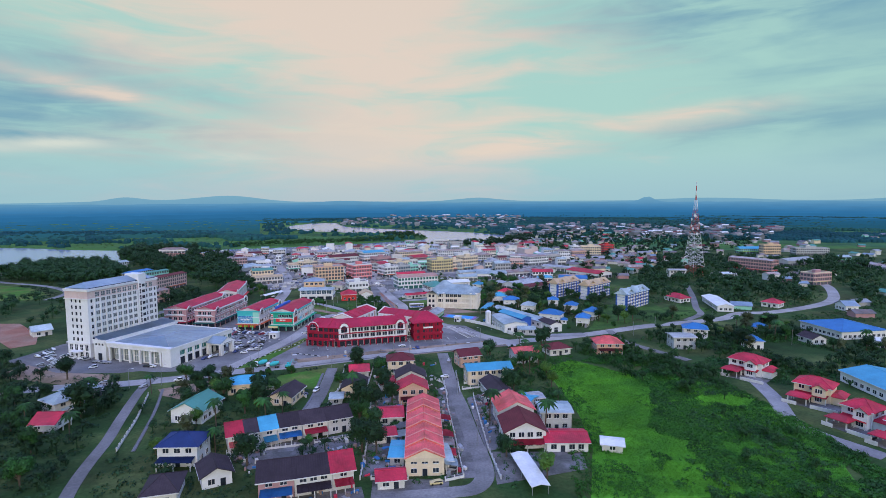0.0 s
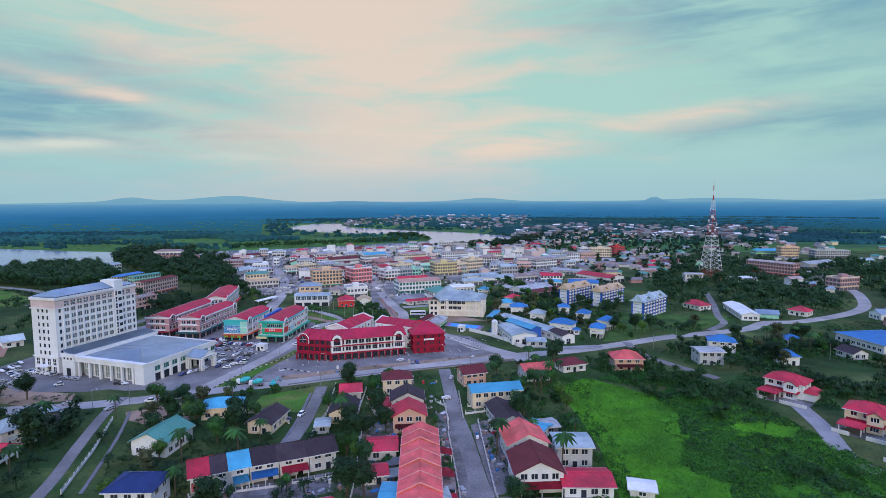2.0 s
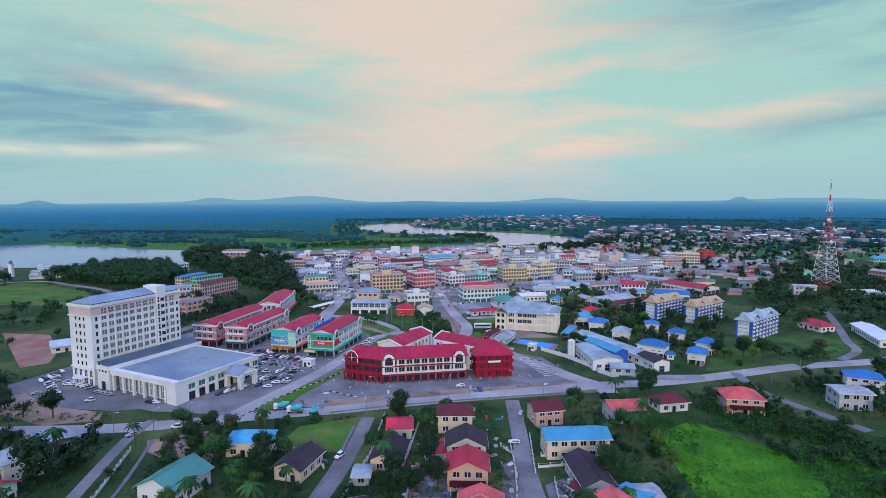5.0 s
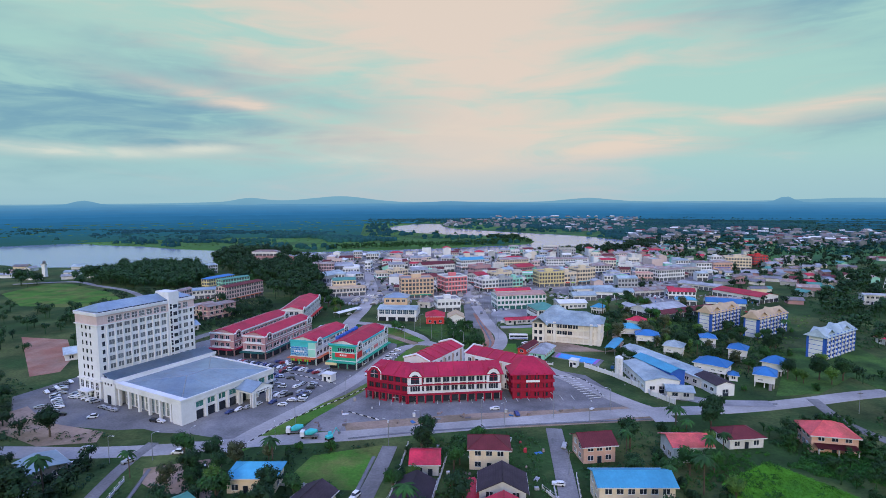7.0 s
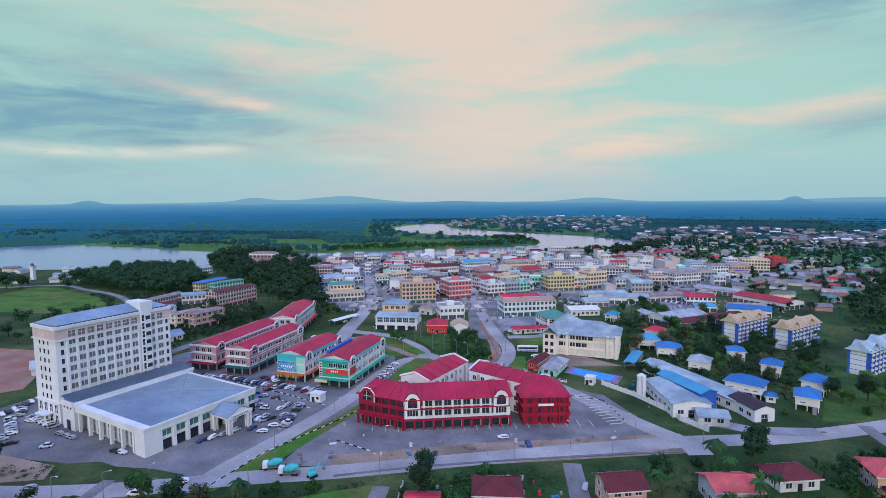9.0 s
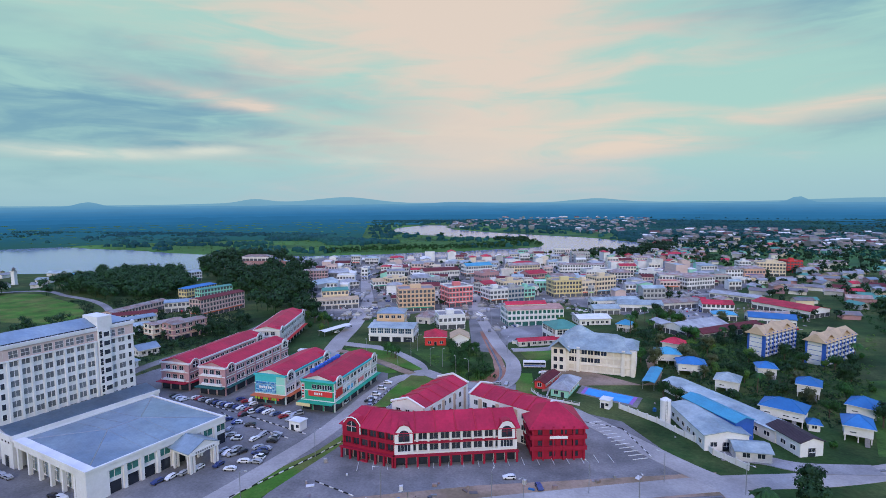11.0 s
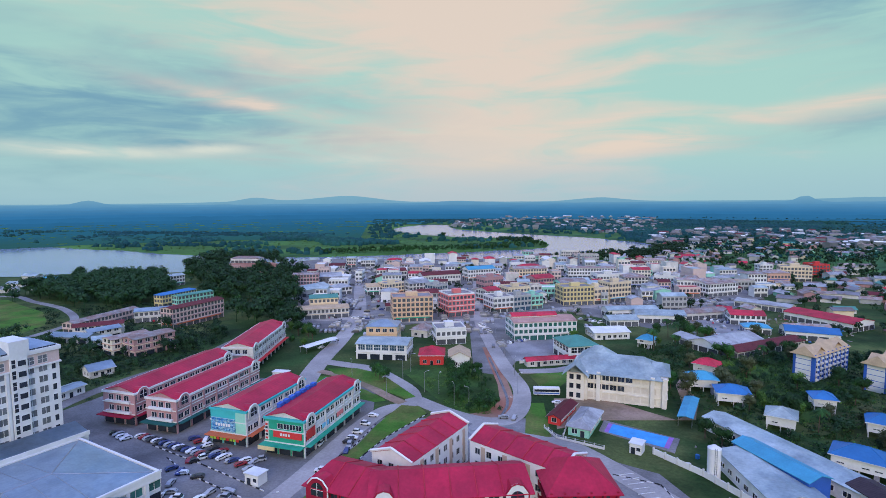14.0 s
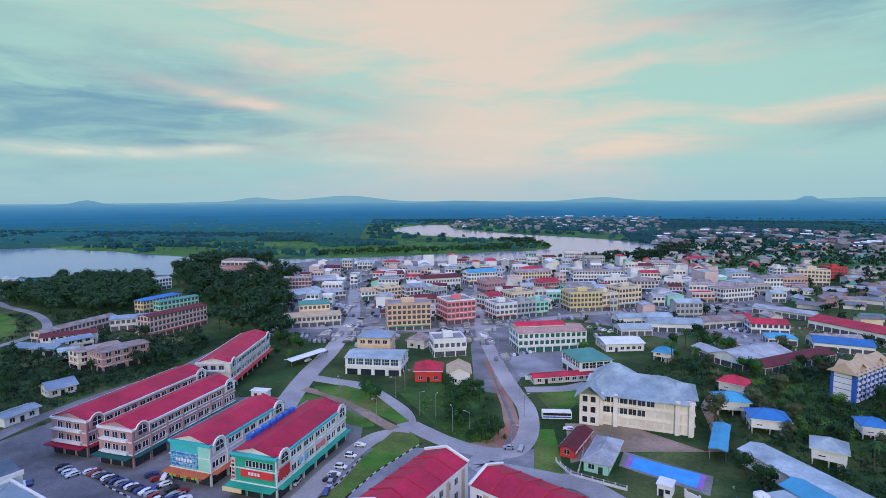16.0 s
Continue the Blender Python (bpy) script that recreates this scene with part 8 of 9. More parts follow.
def bus(x, y, rot, label):
    root = thing("coach", label, "coach", x, y, rot, top_of(x, y))
    bm = boxes((-5, 5, -1.25, 1.25, 0.45, 3.1))
    bmesh.ops.bevel(bm, geom=bm.edges[:], offset=0.15, segments=2, affect="EDGES")
    part("body", bm, "carwhite", root)
    part("stripe", boxes((-4.8, 4.8, -1.27, 1.27, 0.9, 1.4)), "blue", root)
    part("window_band", boxes((-4.7, 4.7, -1.28, 1.28, 1.7, 2.6)), "glass", root)
    for sx in (-3.2, 3.2):
        for sy in (-1.1, 1.1):
            part("wheel", MESHES[("wheel",)], None, root, at=pose(sx, sy, 0.4) @ Matrix.Scale(1.3, 4))


def mixer_truck(x, y, rot):
    root = thing("mixer_truck", "concrete mixer truck with a turquoise drum", "truck", x, y, rot, top_of(x, y))
    root.matrix_basis = root.matrix_basis @ Matrix.Scale(0.82, 4)
    part("chassis", boxes((-3.4, 3.4, -1.0, 1.0, 0.7, 1.1)), "darkgrey", root)
    bm = boxes((-3.6, -1.9, -1.2, 1.2, 0.8, 2.9))
    bmesh.ops.bevel(bm, geom=bm.edges[:], offset=0.12, segments=1, affect="EDGES")
    part("cab", bm, "carwhite", root)
    bm = bmesh.new()
    beam(bm, (-1.7, 0, 1.9), (0.5, 0, 2.5), 0.8, 14, 1.35)
    beam(bm, (0.5, 0, 2.5), (3.0, 0, 3.0), 1.35, 14, 0.6)
    part("drum", bm, "turquoise", root)
    part("windscreen", boxes((-3.66, -3.58, -1.0, 1.0, 1.9, 2.6)), "glass", root)
    for sx in (-2.6, 1.4, 2.6):
        for sy in (-1.0, 1.0):
            part("wheel", MESHES[("wheel",)], None, root, at=pose(sx, sy, 0.5) @ Matrix.Scale(1.5, 4))


def excavator(x, y, rot):
    root = thing("excavator", "small turquoise tracked excavator beside the road", "excavator", x, y, rot, top_of(x, y))
    root.matrix_basis = root.matrix_basis @ Matrix.Scale(0.78, 4)
    for s in (-1, 1):
        part("track", boxes((-1.5, 1.5, s * 0.95 - 0.25, s * 0.95 + 0.25, 0, 0.75)), "rubber", root)
    bm = boxes((-1.5, 1.0, -1.1, 1.1, 0.85, 1.9))
    bmesh.ops.bevel(bm, geom=bm.edges[:], offset=0.12, segments=1, affect="EDGES")
    part("body", bm, "turquoise", root)
    part("cab", boxes((0.0, 1.3, 0.1, 1.1, 1.9, 2.9)), "turquoise", root)
    bm = bmesh.new()
    beam(bm, (1.0, -0.4, 1.5), (3.0, -0.4, 4.2), 0.25, 4, 0.18)
    beam(bm, (3.0, -0.4, 4.2), (4.6, -0.4, 2.0), 0.18, 4, 0.14)
    part("arm", bm, "turquoise", root)
    part("bucket", boxes((4.2, 4.9, -0.9, 0.1, 1.2, 2.0)), "darkgrey", root)


def oddments(poly, count, seed):
    """Yard clutter past counting: drums, tanks, timber, boxes and sheets of zinc."""
    rng = random.Random(seed)
    xs, ys = [p[0] for p in poly], [p[1] for p in poly]
    bm = bmesh.new()
    for _ in range(count):
        px, py = rng.uniform(min(xs), max(xs)), rng.uniform(min(ys), max(ys))
        if not in_poly(px, py, poly) or any(math.hypot(px - x, py - y) < min(w, d) / 2 + 0.6 for x, y, w, d, _ in FOOT):
            continue
        if any(abs(p.x - px) + abs(p.y - py) < hw + 2.2 for line, hw in ROADS for p in line):
            continue
        z = top_of(px, py)
        w, d, h = rng.choice(((0.5, 0.5, 0.9), (0.4, 0.4, 0.5), (1.6, 0.5, 0.4), (0.9, 0.9, 1.2), (2.2, 1.2, 0.15), (1.2, 0.8, 0.7)))
        m = pose(px, py, z, 0, 0, rng.uniform(0, 180))
        for v in box(bm, -w / 2, w / 2, -d / 2, d / 2, 0, h, rng.choice((0, 0, 1, 1, 1, 5, 5, 2, 3, 4))):
            v.co = m @ v.co
    me = bpy.data.meshes.new("yard_clutter")
    bm.to_mesh(me)
    bm.free()
    for m in ("r_grey", "r_rust", "r_blue", "offwhite", "r_red", "r_dull"):
        me.materials.append(M[m])
    tagged(new("yard_clutter", me), "drums, boxes, timber and other clutter in the yards", "clutter", "", "stuff")


def poles(pts, h, label):
    def make():
        bm = bmesh.new()
        beam(bm, (0, 0, 0), (0, 0, h), 0.11, 6, 0.07)
        return bm
    def arm():
        bm = bmesh.new()
        tube(bm, [(0, 0, h - 0.1), (0.6, 0, h + 0.25), (1.6, 0, h + 0.3)], 0.06)
        return bm
    for k, (px, py) in enumerate(pts):
        root = thing("street_lamp" if "lamp" in label else "power_pole", label, "lamp post" if "lamp" in label else "pole", px, py, 40 * k)
        part("post", shared(("pole_post", h), make, ["metal"]), None, root)
        if "lamp" in label:
            part("arm", shared(("pole_arm", h), arm, ["metal"]), None, root)
            part("lamp_head", shared(("lamp_head", h), lambda: boxes((1.4, 2.1, -0.15, 0.15, h + 0.22, h + 0.36)), ["offwhite"]), None, root)
        else:
            part("crossarm", shared(("crossarm", h), lambda: boxes((-0.9, 0.9, -0.06, 0.06, h - 0.6, h - 0.45)), ["bark"]), None, root)


def drain(pts):
    strip("drain", pts, 1.1, 0.13, "yard", "concrete edge of a storm drain", "drain")
    strip("drain", pts, 0.5, 0.16, "darkgrey", "dark storm drain channel", "drain")


def kerbs(pts):
    """Black and white kerb stones along an island."""
    root = thing("kerb", "black and white painted kerb stones", "kerb", 0, 0)
    for (ax, ay), (bx, by) in zip(pts, pts[1:]):
        L = math.hypot(bx - ax, by - ay)
        rot = math.degrees(math.atan2(by - ay, bx - ax))
        n = max(1, int(L / 1.6))
        for k in range(n):
            part("kerb_stone", shared(("kerb_stone", k % 2), lambda: boxes((-0.78, 0.78, -0.11, 0.11, 0, 0.28)), ["offwhite" if k % 2 else "rubber"]), None, root, at=pose(ax, ay, 0, 0, 0, rot) @ pose((k + 0.5) * L / n, 0, 0))


def bay_lines(pts, n):
    """White lines between parking bays."""
    (ax, ay), (bx, by) = pts
    rot = math.degrees(math.atan2(by - ay, bx - ax))
    L = math.hypot(bx - ax, by - ay)
    root = thing("bay_marking", "row of white painted parking bay lines", "road marking", ax, ay, rot, kind="structure")
    for k in range(n):
        part("line", shared(("bay_line",), lambda: boxes((-0.07, 0.07, 0, 4.8, 0.0, 0.205)), ["paintline"]), None, root, at=pose((k + 0.5) * L / n, 0, 0))


# ---- water works ----
water_works_shed(44.2, 310.2, 25.8, 13.2, -79.0, 5.0, 'r_pale', 'white', 'long white water works shed with a pale metal roof')
water_works_shed(48.5, 315.7, 23.0, 7, -61.6, 6.6, 'r_sky', 'r_blue2', 'raised blue metal roof between the water works sheds')
water_works_shed(54.2, 329.2, 49.0, 9, -59.6, 4.2, 'r_pale', 'offwhite', 'very long low shed with a pale grey roof')
water_works_shed(67.5, 304.4, 13.1, 7.5, -70.3, 4.6, 'r_dark', 'white', 'white shed with a dark maroon roof')
water_works_shed(52.1, 295.1, 9.5, 8, -1.2, 3.2, 'r_pale', 'offwhite', 'low pump house with a pale roof')
water_tank(32.5, 314.8)
boundary_wall([(19, 326), (30, 315), (41, 299), (42, 294), (49, 286)])
sports_court([(6, 339), (8, 346), (27, 338), (24, 330)])
# ---- sheds and huts ----
canopy(35.5, 358.0, 4.6, 21.0, -18.0, 3.4, 'r_sky', 'blue metal canopy over a parking bay')
canopy(-128.4, 414.3, 4.9, 21.9, -20.8, 3.0, 'r_white', 'long white tent canopy beside the street')
canopy(28.8, 137.0, 4.7, 18.2, 9.6, 2.6, 'r_white', 'white metal carport roof on posts')
hut(-87.4, 287.6, 4.5, 3.5, -11.7, 3.0, 'white kiosk hut in the car park')
hut(-124.0, 367.6, 6.6, 3, 0.8, 2.8, 'white container hut beside the shop block')
hut(14.5, 326.6, 3.4, 4, -22.3, 3.0, 'white pump hut beside the sports court')
house(0.2, 341.8, 6.6, 17, -17.0, h=3.4, roof='r_grey', wall='mint', kind='hip', along='y')
house(-7.2, 349.0, 4.2, 16, -20.0, h=2.8, roof='r_maroon', wall='redhot', along='y', rise=0.9)
house(-11.2, 409.5, 25.8, 4, 22.6, h=3.0, roof='r_red', wall='offwhite', rise=1.0)
long_wall([(-26, 408), (-12, 411), (3, 420)])
# ---- lean-tos and garden walls ----
leanto(7.7, 141.0, 3.6, 4.4, 3, 2.9, 'r_pale', 'lean-to roof on posts beside the orange terrace')
leanto(7.4, 147.2, 3.6, 4.7, 3, 2.9, 'r_red', 'lean-to roof on posts beside the orange terrace')
leanto(7.1, 153.4, 3.6, 4.6, 3, 2.9, 'r_rust', 'lean-to roof on posts beside the orange terrace')
leanto(6.8, 159.6, 3.6, 4.8, 3, 2.9, 'r_red', 'lean-to roof on posts beside the orange terrace')
leanto(-8.2, 159.6, 4.2, 5.1, 183, 2.8, 'r_pale', 'lean-to roof on posts behind the orange terrace')
leanto(-8.5, 165.8, 4.2, 4.6, 183, 2.8, 'r_grey', 'lean-to roof on posts behind the orange terrace')
leanto(6.2, 172.0, 3.6, 4.2, 3, 2.9, 'r_red', 'lean-to roof on posts beside the orange terrace')
leanto(-9.1, 178.2, 4.2, 5.3, 183, 2.8, 'r_maroon', 'lean-to roof on posts behind the orange terrace')
fence([(6, 135), (11, 137), (9, 164), (7, 188)])
fence([(7, 192), (6, 212), (2, 217)])
fence([(21, 136), (19, 154), (18, 175), (17, 198)])
fence([(-17, 136), (-18, 156), (-21, 188)])
fence([(12, 202), (11, 225)])
fence([(-36, 206), (-39, 235)])
fence([(-25, 206), (-26, 235)])
fence([(-59, 151), (-40, 156), (-21, 163)])
fence([(13, 205), (23, 208)])
fence([(-14, 136), (-4, 136)])
fence([(5, 218), (7, 199)])
fence([(14, 212), (26, 212)])
drain([(-59, 236), (-41, 244), (-22, 251), (8, 261), (38, 270)])
# ---- village houses of the east and the far shore ----
village([(87, 829), (146, 1056), (326, 1259), (555, 1292), (342, 874), (166, 656), (187, 797), (113, 808)], 110, 61)
village([(144, 608), (277, 816), (482, 912), (852, 1026), (499, 594), (302, 553), (221, 556)], 50, 62)
village([(207, 479), (330, 520), (400, 520), (400, 473), (225, 258), (198, 280), (168, 365)], 9, 63)
village([(136, 650), (204, 758), (315, 820), (334, 746), (181, 494), (158, 512), (139, 566)], 44, 67)
village([(82, 700), (155, 713), (156, 629), (88, 498), (62, 551)], 26, 68)
town_fill([(-189, 502), (-252, 639), (-278, 739), (-31, 783), (96, 781), (168, 752), (156, 629), (107, 560), (22, 498), (-9, 537), (-59, 527), (-122, 470)], 130, 64)
town_fill([(-255, 765), (-120, 815), (-30, 862), (40, 872), (100, 800), (-31, 785), (-240, 735)], 34, 69)
village([(45, 800), (75, 870), (140, 950), (170, 1010), (200, 960), (135, 800)], 30, 70)
village_stuff([(121, 1052), (212, 1426), (390, 1579), (614, 1407), (874, 1352), (538, 908), (413, 1013), (305, 1190)], 420, 65)
village_stuff([(-297, 1603), (-147, 1620), (-2, 1531), (160, 1249), (311, 1981), (355, 2460), (-223, 2425), (-351, 1876)], 300, 66)
def slim_tower(x, y):
    root = thing("tower", "slim white tower with a dark cap among riverside houses", "tower", x, y, 8)
    FOOT.append((x, y, 5, 5, 8))
    part("shaft", boxes((-1.7, 1.7, -1.7, 1.7, 0, 12.5), (-2.0, 2.0, -2.0, 2.0, 0, 1.2)), "white", root)
    part("gallery", boxes((-2.3, 2.3, -2.3, 2.3, 12.5, 13.1)), "offwhite", root)
    bm = bmesh.new()
    bmesh.ops.create_cone(bm, cap_ends=True, segments=12, radius1=1.5, radius2=1.3, depth=1.8, matrix=Matrix.Translation((0, 0, 14.0)))
    bmesh.ops.create_cone(bm, cap_ends=True, segments=12, radius1=1.9, radius2=0.2, depth=1.7, matrix=Matrix.Translation((0, 0, 15.75)))
    part("cap", bm, "darkgrey", root)


def mound(x, y, rx, ry, h):
    """A low bare hill with an uneven rim."""
    bm = bmesh.new()
    rings = []
    for q, z in ((1.25, -0.4), (1.0, 0.12 * h), (0.8, 0.55 * h), (0.6, 0.9 * h), (0.4, h)):
        rings.append([bm.verts.new((x + rx * q * math.cos(a) * (1 + 0.12 * math.sin(3 * a + q)), y + ry * q * math.sin(a), z)) for a in (2 * math.pi * k / 28 for k in range(28))])
    for a, b in zip(rings, rings[1:]):
        for k in range(28):
            bm.faces.new((a[k], a[(k + 1) % 28], b[(k + 1) % 28], b[k]))
    bm.faces.new(rings[-1])
    me = bpy.data.meshes.new("mound")
    bm.to_mesh(me)
    bm.free()
    me.materials.append(M["clay"])
    tagged(new("mound", me), "low mound of bare reddish earth by the river", "ground", "", "structure")


mound(-338, 690, 44, 34, 8)
block(-346, 697, 32, 13, 8, 5, 1, wall="white", roof="hip", roofm="r_rust", label="low white hall with a broad brown roof on an earth mound", name="hall", category="hall", z=7.9, clutter=False)
slim_tower(-500.6, 534.5)
for x, y, w, d, r, roof, wall in ((-548, 546, 16, 9, 10, "r_rust", "cream"), (-531, 522, 12, 8, 20, "r_grey", "white"), (-484, 551, 14, 8, 12, "r_pale", "white"), (-461, 525, 12, 8, 30, "r_grey", "offwhite"), (-493, 515, 12, 9, 14, "r_dull", "white"),
                               (-518, 594, 15, 9, 5, "r_pale", "offwhite"), (-586, 584, 14, 9, 20, "r_dull", "cream"), (-447, 540, 10, 8, 100, "r_rust", "offwhite"), (-476, 580, 22, 9, 14, "r_sky", "white"), (-560, 572, 12, 8, 100, "r_grey", "white")):
    cottage(x, y, w, d, r, 3.4, roof, wall)
# ---- vehicles ----
street_cars([(-163, 455), (-252, 639), (-271, 726), (-31, 768), (92, 759), (161, 732), (156, 629), (88, 498), (46, 503), (-10, 457), (-35, 432), (-109, 437)], 900, 71)
park((-152.9, 307.7), (-138.7, 301.3), 6, 80, 1)
park((-140.3, 305.8), (-109.4, 297.8), 16, 80, 2)
park((-109.2, 298.7), (-99.2, 296.1), 3, 80, 3)
park((-152.5, 292.7), (-149.0, 298.9), 5, 80, 41)
park((-141.8, 288.2), (-120.4, 284.9), 9, 80, 42)
one_car(-110.0, 287.4, 20, 390)
one_car(-104.4, 286.5, 20, 415)
one_car(-106.3, 278.3, 15, 377)
one_car(-102.8, 276.0, 15, 387)
one_car(-90.4, 270.7, 10, 436)
one_car(-90.8, 268.3, 10, 425)
one_car(-97.9, 259.6, 80, 349)
one_car(-93.2, 258.0, 10, 370)
one_car(-92.0, 262.9, 10, 397)
one_car(-96.9, 297.5, 40, 485)
one_car(-92.9, 298.7, 40, 508)
one_car(-101.8, 267.7, 60, 360)
park((-80.2, 310.3), (-82.9, 346.3), 9, 0, 4)
park((-72.2, 312.4), (-71.5, 338.0), 7, 90, 5)
park((-69.0, 300.0), (-72.0, 318.0), 5, 0, 6)
park((-191.4, 251.8), (-193.4, 268.8), 7, 60, 7)
park((-181.8, 239.8), (-164.0, 234.3), 6, 60, 8)
park((-180.5, 253.7), (-162.9, 247.4), 6, 70, 9)
park((-106.4, 272.6), (-119.4, 316.3), 7, 0, 10)
park((-100.2, 264.8), (-95.7, 281.7), 5, 0, 11)
park((-109.3, 246.4), (-99.7, 261.0), 5, 20, 12)
park((-159.1, 244.2), (-148.6, 241.3), 3, 0, 13)
park((-133.8, 236.9), (-125.2, 236.1), 3, 0, 14)
park((-114.9, 258.5), (-112.2, 273.3), 4, 0, 15)
park((-98.4, 265.2), (-90.2, 274.8), 5, 10, 16)
park((-115.2, 288.1), (-106.5, 302.3), 8, 0, 17)
park((-123.0, 308.3), (-91.8, 292.6), 9, 80, 18)
park((-142.3, 539.6), (-128.6, 542.2), 10, 80, 19, far=True)
park((-132.7, 513.2), (-119.0, 512.4), 8, 80, 20, far=True)
park((-171.9, 544.3), (-155.5, 508.8), 5, 10, 21, far=True)
park((-175.3, 477.5), (-147.9, 481.4), 12, 0, 22, far=True)
park((-137.9, 483.3), (-126.9, 482.6), 7, 0, 23, far=True)
park((-56.0, 482.6), (-46.2, 460.2), 8, 80, 24, far=True)
park((-34.9, 441.6), (-17.9, 457.1), 12, 80, 25, far=True)
park((3.7, 508.1), (18.6, 497.3), 8, 80, 26, far=True)
park((69.9, 528.3), (92.4, 511.7), 14, 80, 27, far=True)
park((-83.3, 519.3), (-62.0, 523.4), 12, 80, 28, far=True)
park((-62.7, 554.8), (-12.6, 564.4), 12, 0, 29, far=True)
park((-81.1, 477.7), (-73.5, 488.7), 5, 0, 33, far=True)
park((40.0, 632.0), (79.2, 639.3), 12, 80, 34, far=True)
one_car(-44.7, 204.0, 75, 40)
one_car(-48.7, 199.7, 5, 41)
one_car(-97.5, 224.8, 20, 42)
one_car(-15.7, 268.6, 15, 43)
one_car(-7.6, 265.1, 110, 44)
one_car(8.2, 242.8, 80, 45)
one_car(-10.6, 132.5, 85, 46)
one_car(24.3, 153.8, 80, 47)
one_car(7.9, 140.9, 0, 48)
one_car(-130.3, 205.1, 10, 49)
one_car(-105.5, 216.9, 15, 50)
one_car(-134.8, 214.1, 10, 51)
one_car(-27.0, 343.4, 10, 52)
one_car(-23.3, 343.4, 80, 53)
one_car(-2.8, 368.8, 20, 54)
one_car(-125.5, 428.5, 70, 55)
one_car(-142.1, 472.5, 90, 56)
one_car(-127.3, 413.8, 70, 57)
one_car(-93.9, 297.2, 70, 58)
one_car(-98.0, 221.0, 10, 59)
one_car(-115.9, 209.3, 60, 60)
one_car(-153.1, 235.1, 30, 61)
one_car(-33.0, 129.1, 70, 62)
one_car(4.0, 140.3, 0, 63)
one_car(-92.0, 209.2, 30, 64)
one_car(-2.0, 195.0, 0, 65)
one_car(6.1, 219.7, 0, 66)
one_car(-9.2, 360.6, 0, 67)
one_car(-72.9, 296.3, 5, 68)
park((-186.5, 251.5), (-172.0, 240.0), 8, 80, 51)
park((-193.0, 262.0), (-182.0, 250.5), 6, 80, 52)
park((-178.0, 262.5), (-176.5, 249.0), 6, 80, 53)
park((-92.0, 283.0), (-88.0, 262.0), 8, 80, 56)
small_car = make_car("yellow", "small yellow hatchback parked in a house yard")
small_car.matrix_basis = pose(3.6, 133.6, top_of(3.6, 133.6), 0, 0, 10) @ Matrix.Scale(0.82, 4)
bus(-13.1, 369.1, 8, 'white and blue parked coach')
mixer_truck(-77.2, 236.6, 20)
mixer_truck(-71.2, 234.3, 10)
excavator(-64.5, 234.3, 60)
# ---- yard clutter ----
oddments([(-17, 136), (-5, 137), (-11, 205), (-24, 206)], 110, 200)
oddments([(6, 135), (17, 137), (11, 219), (4, 205)], 130, 201)
oddments([(18, 152), (25, 156), (25, 205), (14, 196)], 90, 202)
oddments([(-59, 151), (-21, 163), (-19, 152), (-48, 139)], 120, 203)
oddments([(-45, 125), (-16, 133), (-13, 123), (-41, 116)], 60, 204)
oddments([(-33, 243), (4, 252), (7, 199), (-25, 206)], 80, 205)
oddments([(-77, 239), (-72, 290), (-61, 299), (-24, 263), (-62, 244)], 40, 206)
oddments([(-65, 246), (-24, 263), (40, 283), (39, 272), (-22, 252), (-59, 237)], 160, 207)
oddments([(19, 314), (42, 294), (49, 286), (66, 305), (65, 323), (40, 356)], 70, 208)
oddments([(44, 547), (72, 454), (115, 504), (107, 560)], 220, 209)
oddments([(107, 560), (158, 512), (125, 448), (92, 458)], 160, 210)
oddments([(-163, 455), (-252, 639), (-31, 768), (92, 759), (161, 732), (156, 629), (107, 560), (-9, 537), (-122, 470)], 260, 211)
oddments([(-298, 422), (-277, 485), (-240, 492), (-195, 391), (-229, 376)], 160, 212)
# ---- poles, lamps and drains ----
poles([(-121, 208), (-110, 212), (-101, 217), (-78, 225), (-45, 234), (-37, 243), (-11, 255), (17, 263), (44, 272)], 8.0, 'thin grey street lamp post beside the road')
poles([(9, 226), (11, 199), (14, 177), (16, 156)], 7.0, 'wooden power pole beside the lane')
poles([(-72, 386), (-60, 363), (-54, 362), (-46, 352), (-40, 349), (-73, 377), (-73, 355), (-95, 375)], 8.0, 'tall grey street lamp post')
poles([(-26, 342), (-24, 368), (-27, 389), (-34, 416), (-42, 450)], 8.0, 'thin street lamp post beside the street')
poles([(-81, 244), (-73, 270), (-19, 256), (5, 265), (25, 275), (-47, 253)], 8.0, 'thin grey lamp post in the car park')
poles([(110, 288), (127, 301), (166, 314), (169, 293), (174, 281), (185, 269)], 8.0, 'wooden power pole by the road')
drain([(-47, 226), (-45, 200), (-45, 175)])
drain([(-107, 207), (-98, 184), (-88, 153)])
drain([(-41, 414), (-31, 377), (-27, 358), (-28, 345)])
drain([(62, 287), (86, 293)])
fence([(-109, 200), (-100, 176), (-93, 153)])
fence([(-36, 206), (-37, 183), (-36, 156)])
fence([(-68, 206), (-54, 206), (-47, 197)])
fence([(-13, 338), (-9, 331), (5, 326)])
plant_spots = [(36.6, 340.5), (40.0, 334.8)]
fence([(-5, 346), (-7, 332)])
fence([(3, 402), (-1, 373)])
kerbs([(-90, 222), (-85, 245), (-73, 271), (-68, 284)])
kerbs([(-131, 301), (-107, 293), (-83, 284)])
kerbs([(-121, 295), (-109, 288), (-87, 280)])
kerbs([(6, 311), (18, 308), (24, 289)])
kerbs([(-67, 257), (-54, 252)])
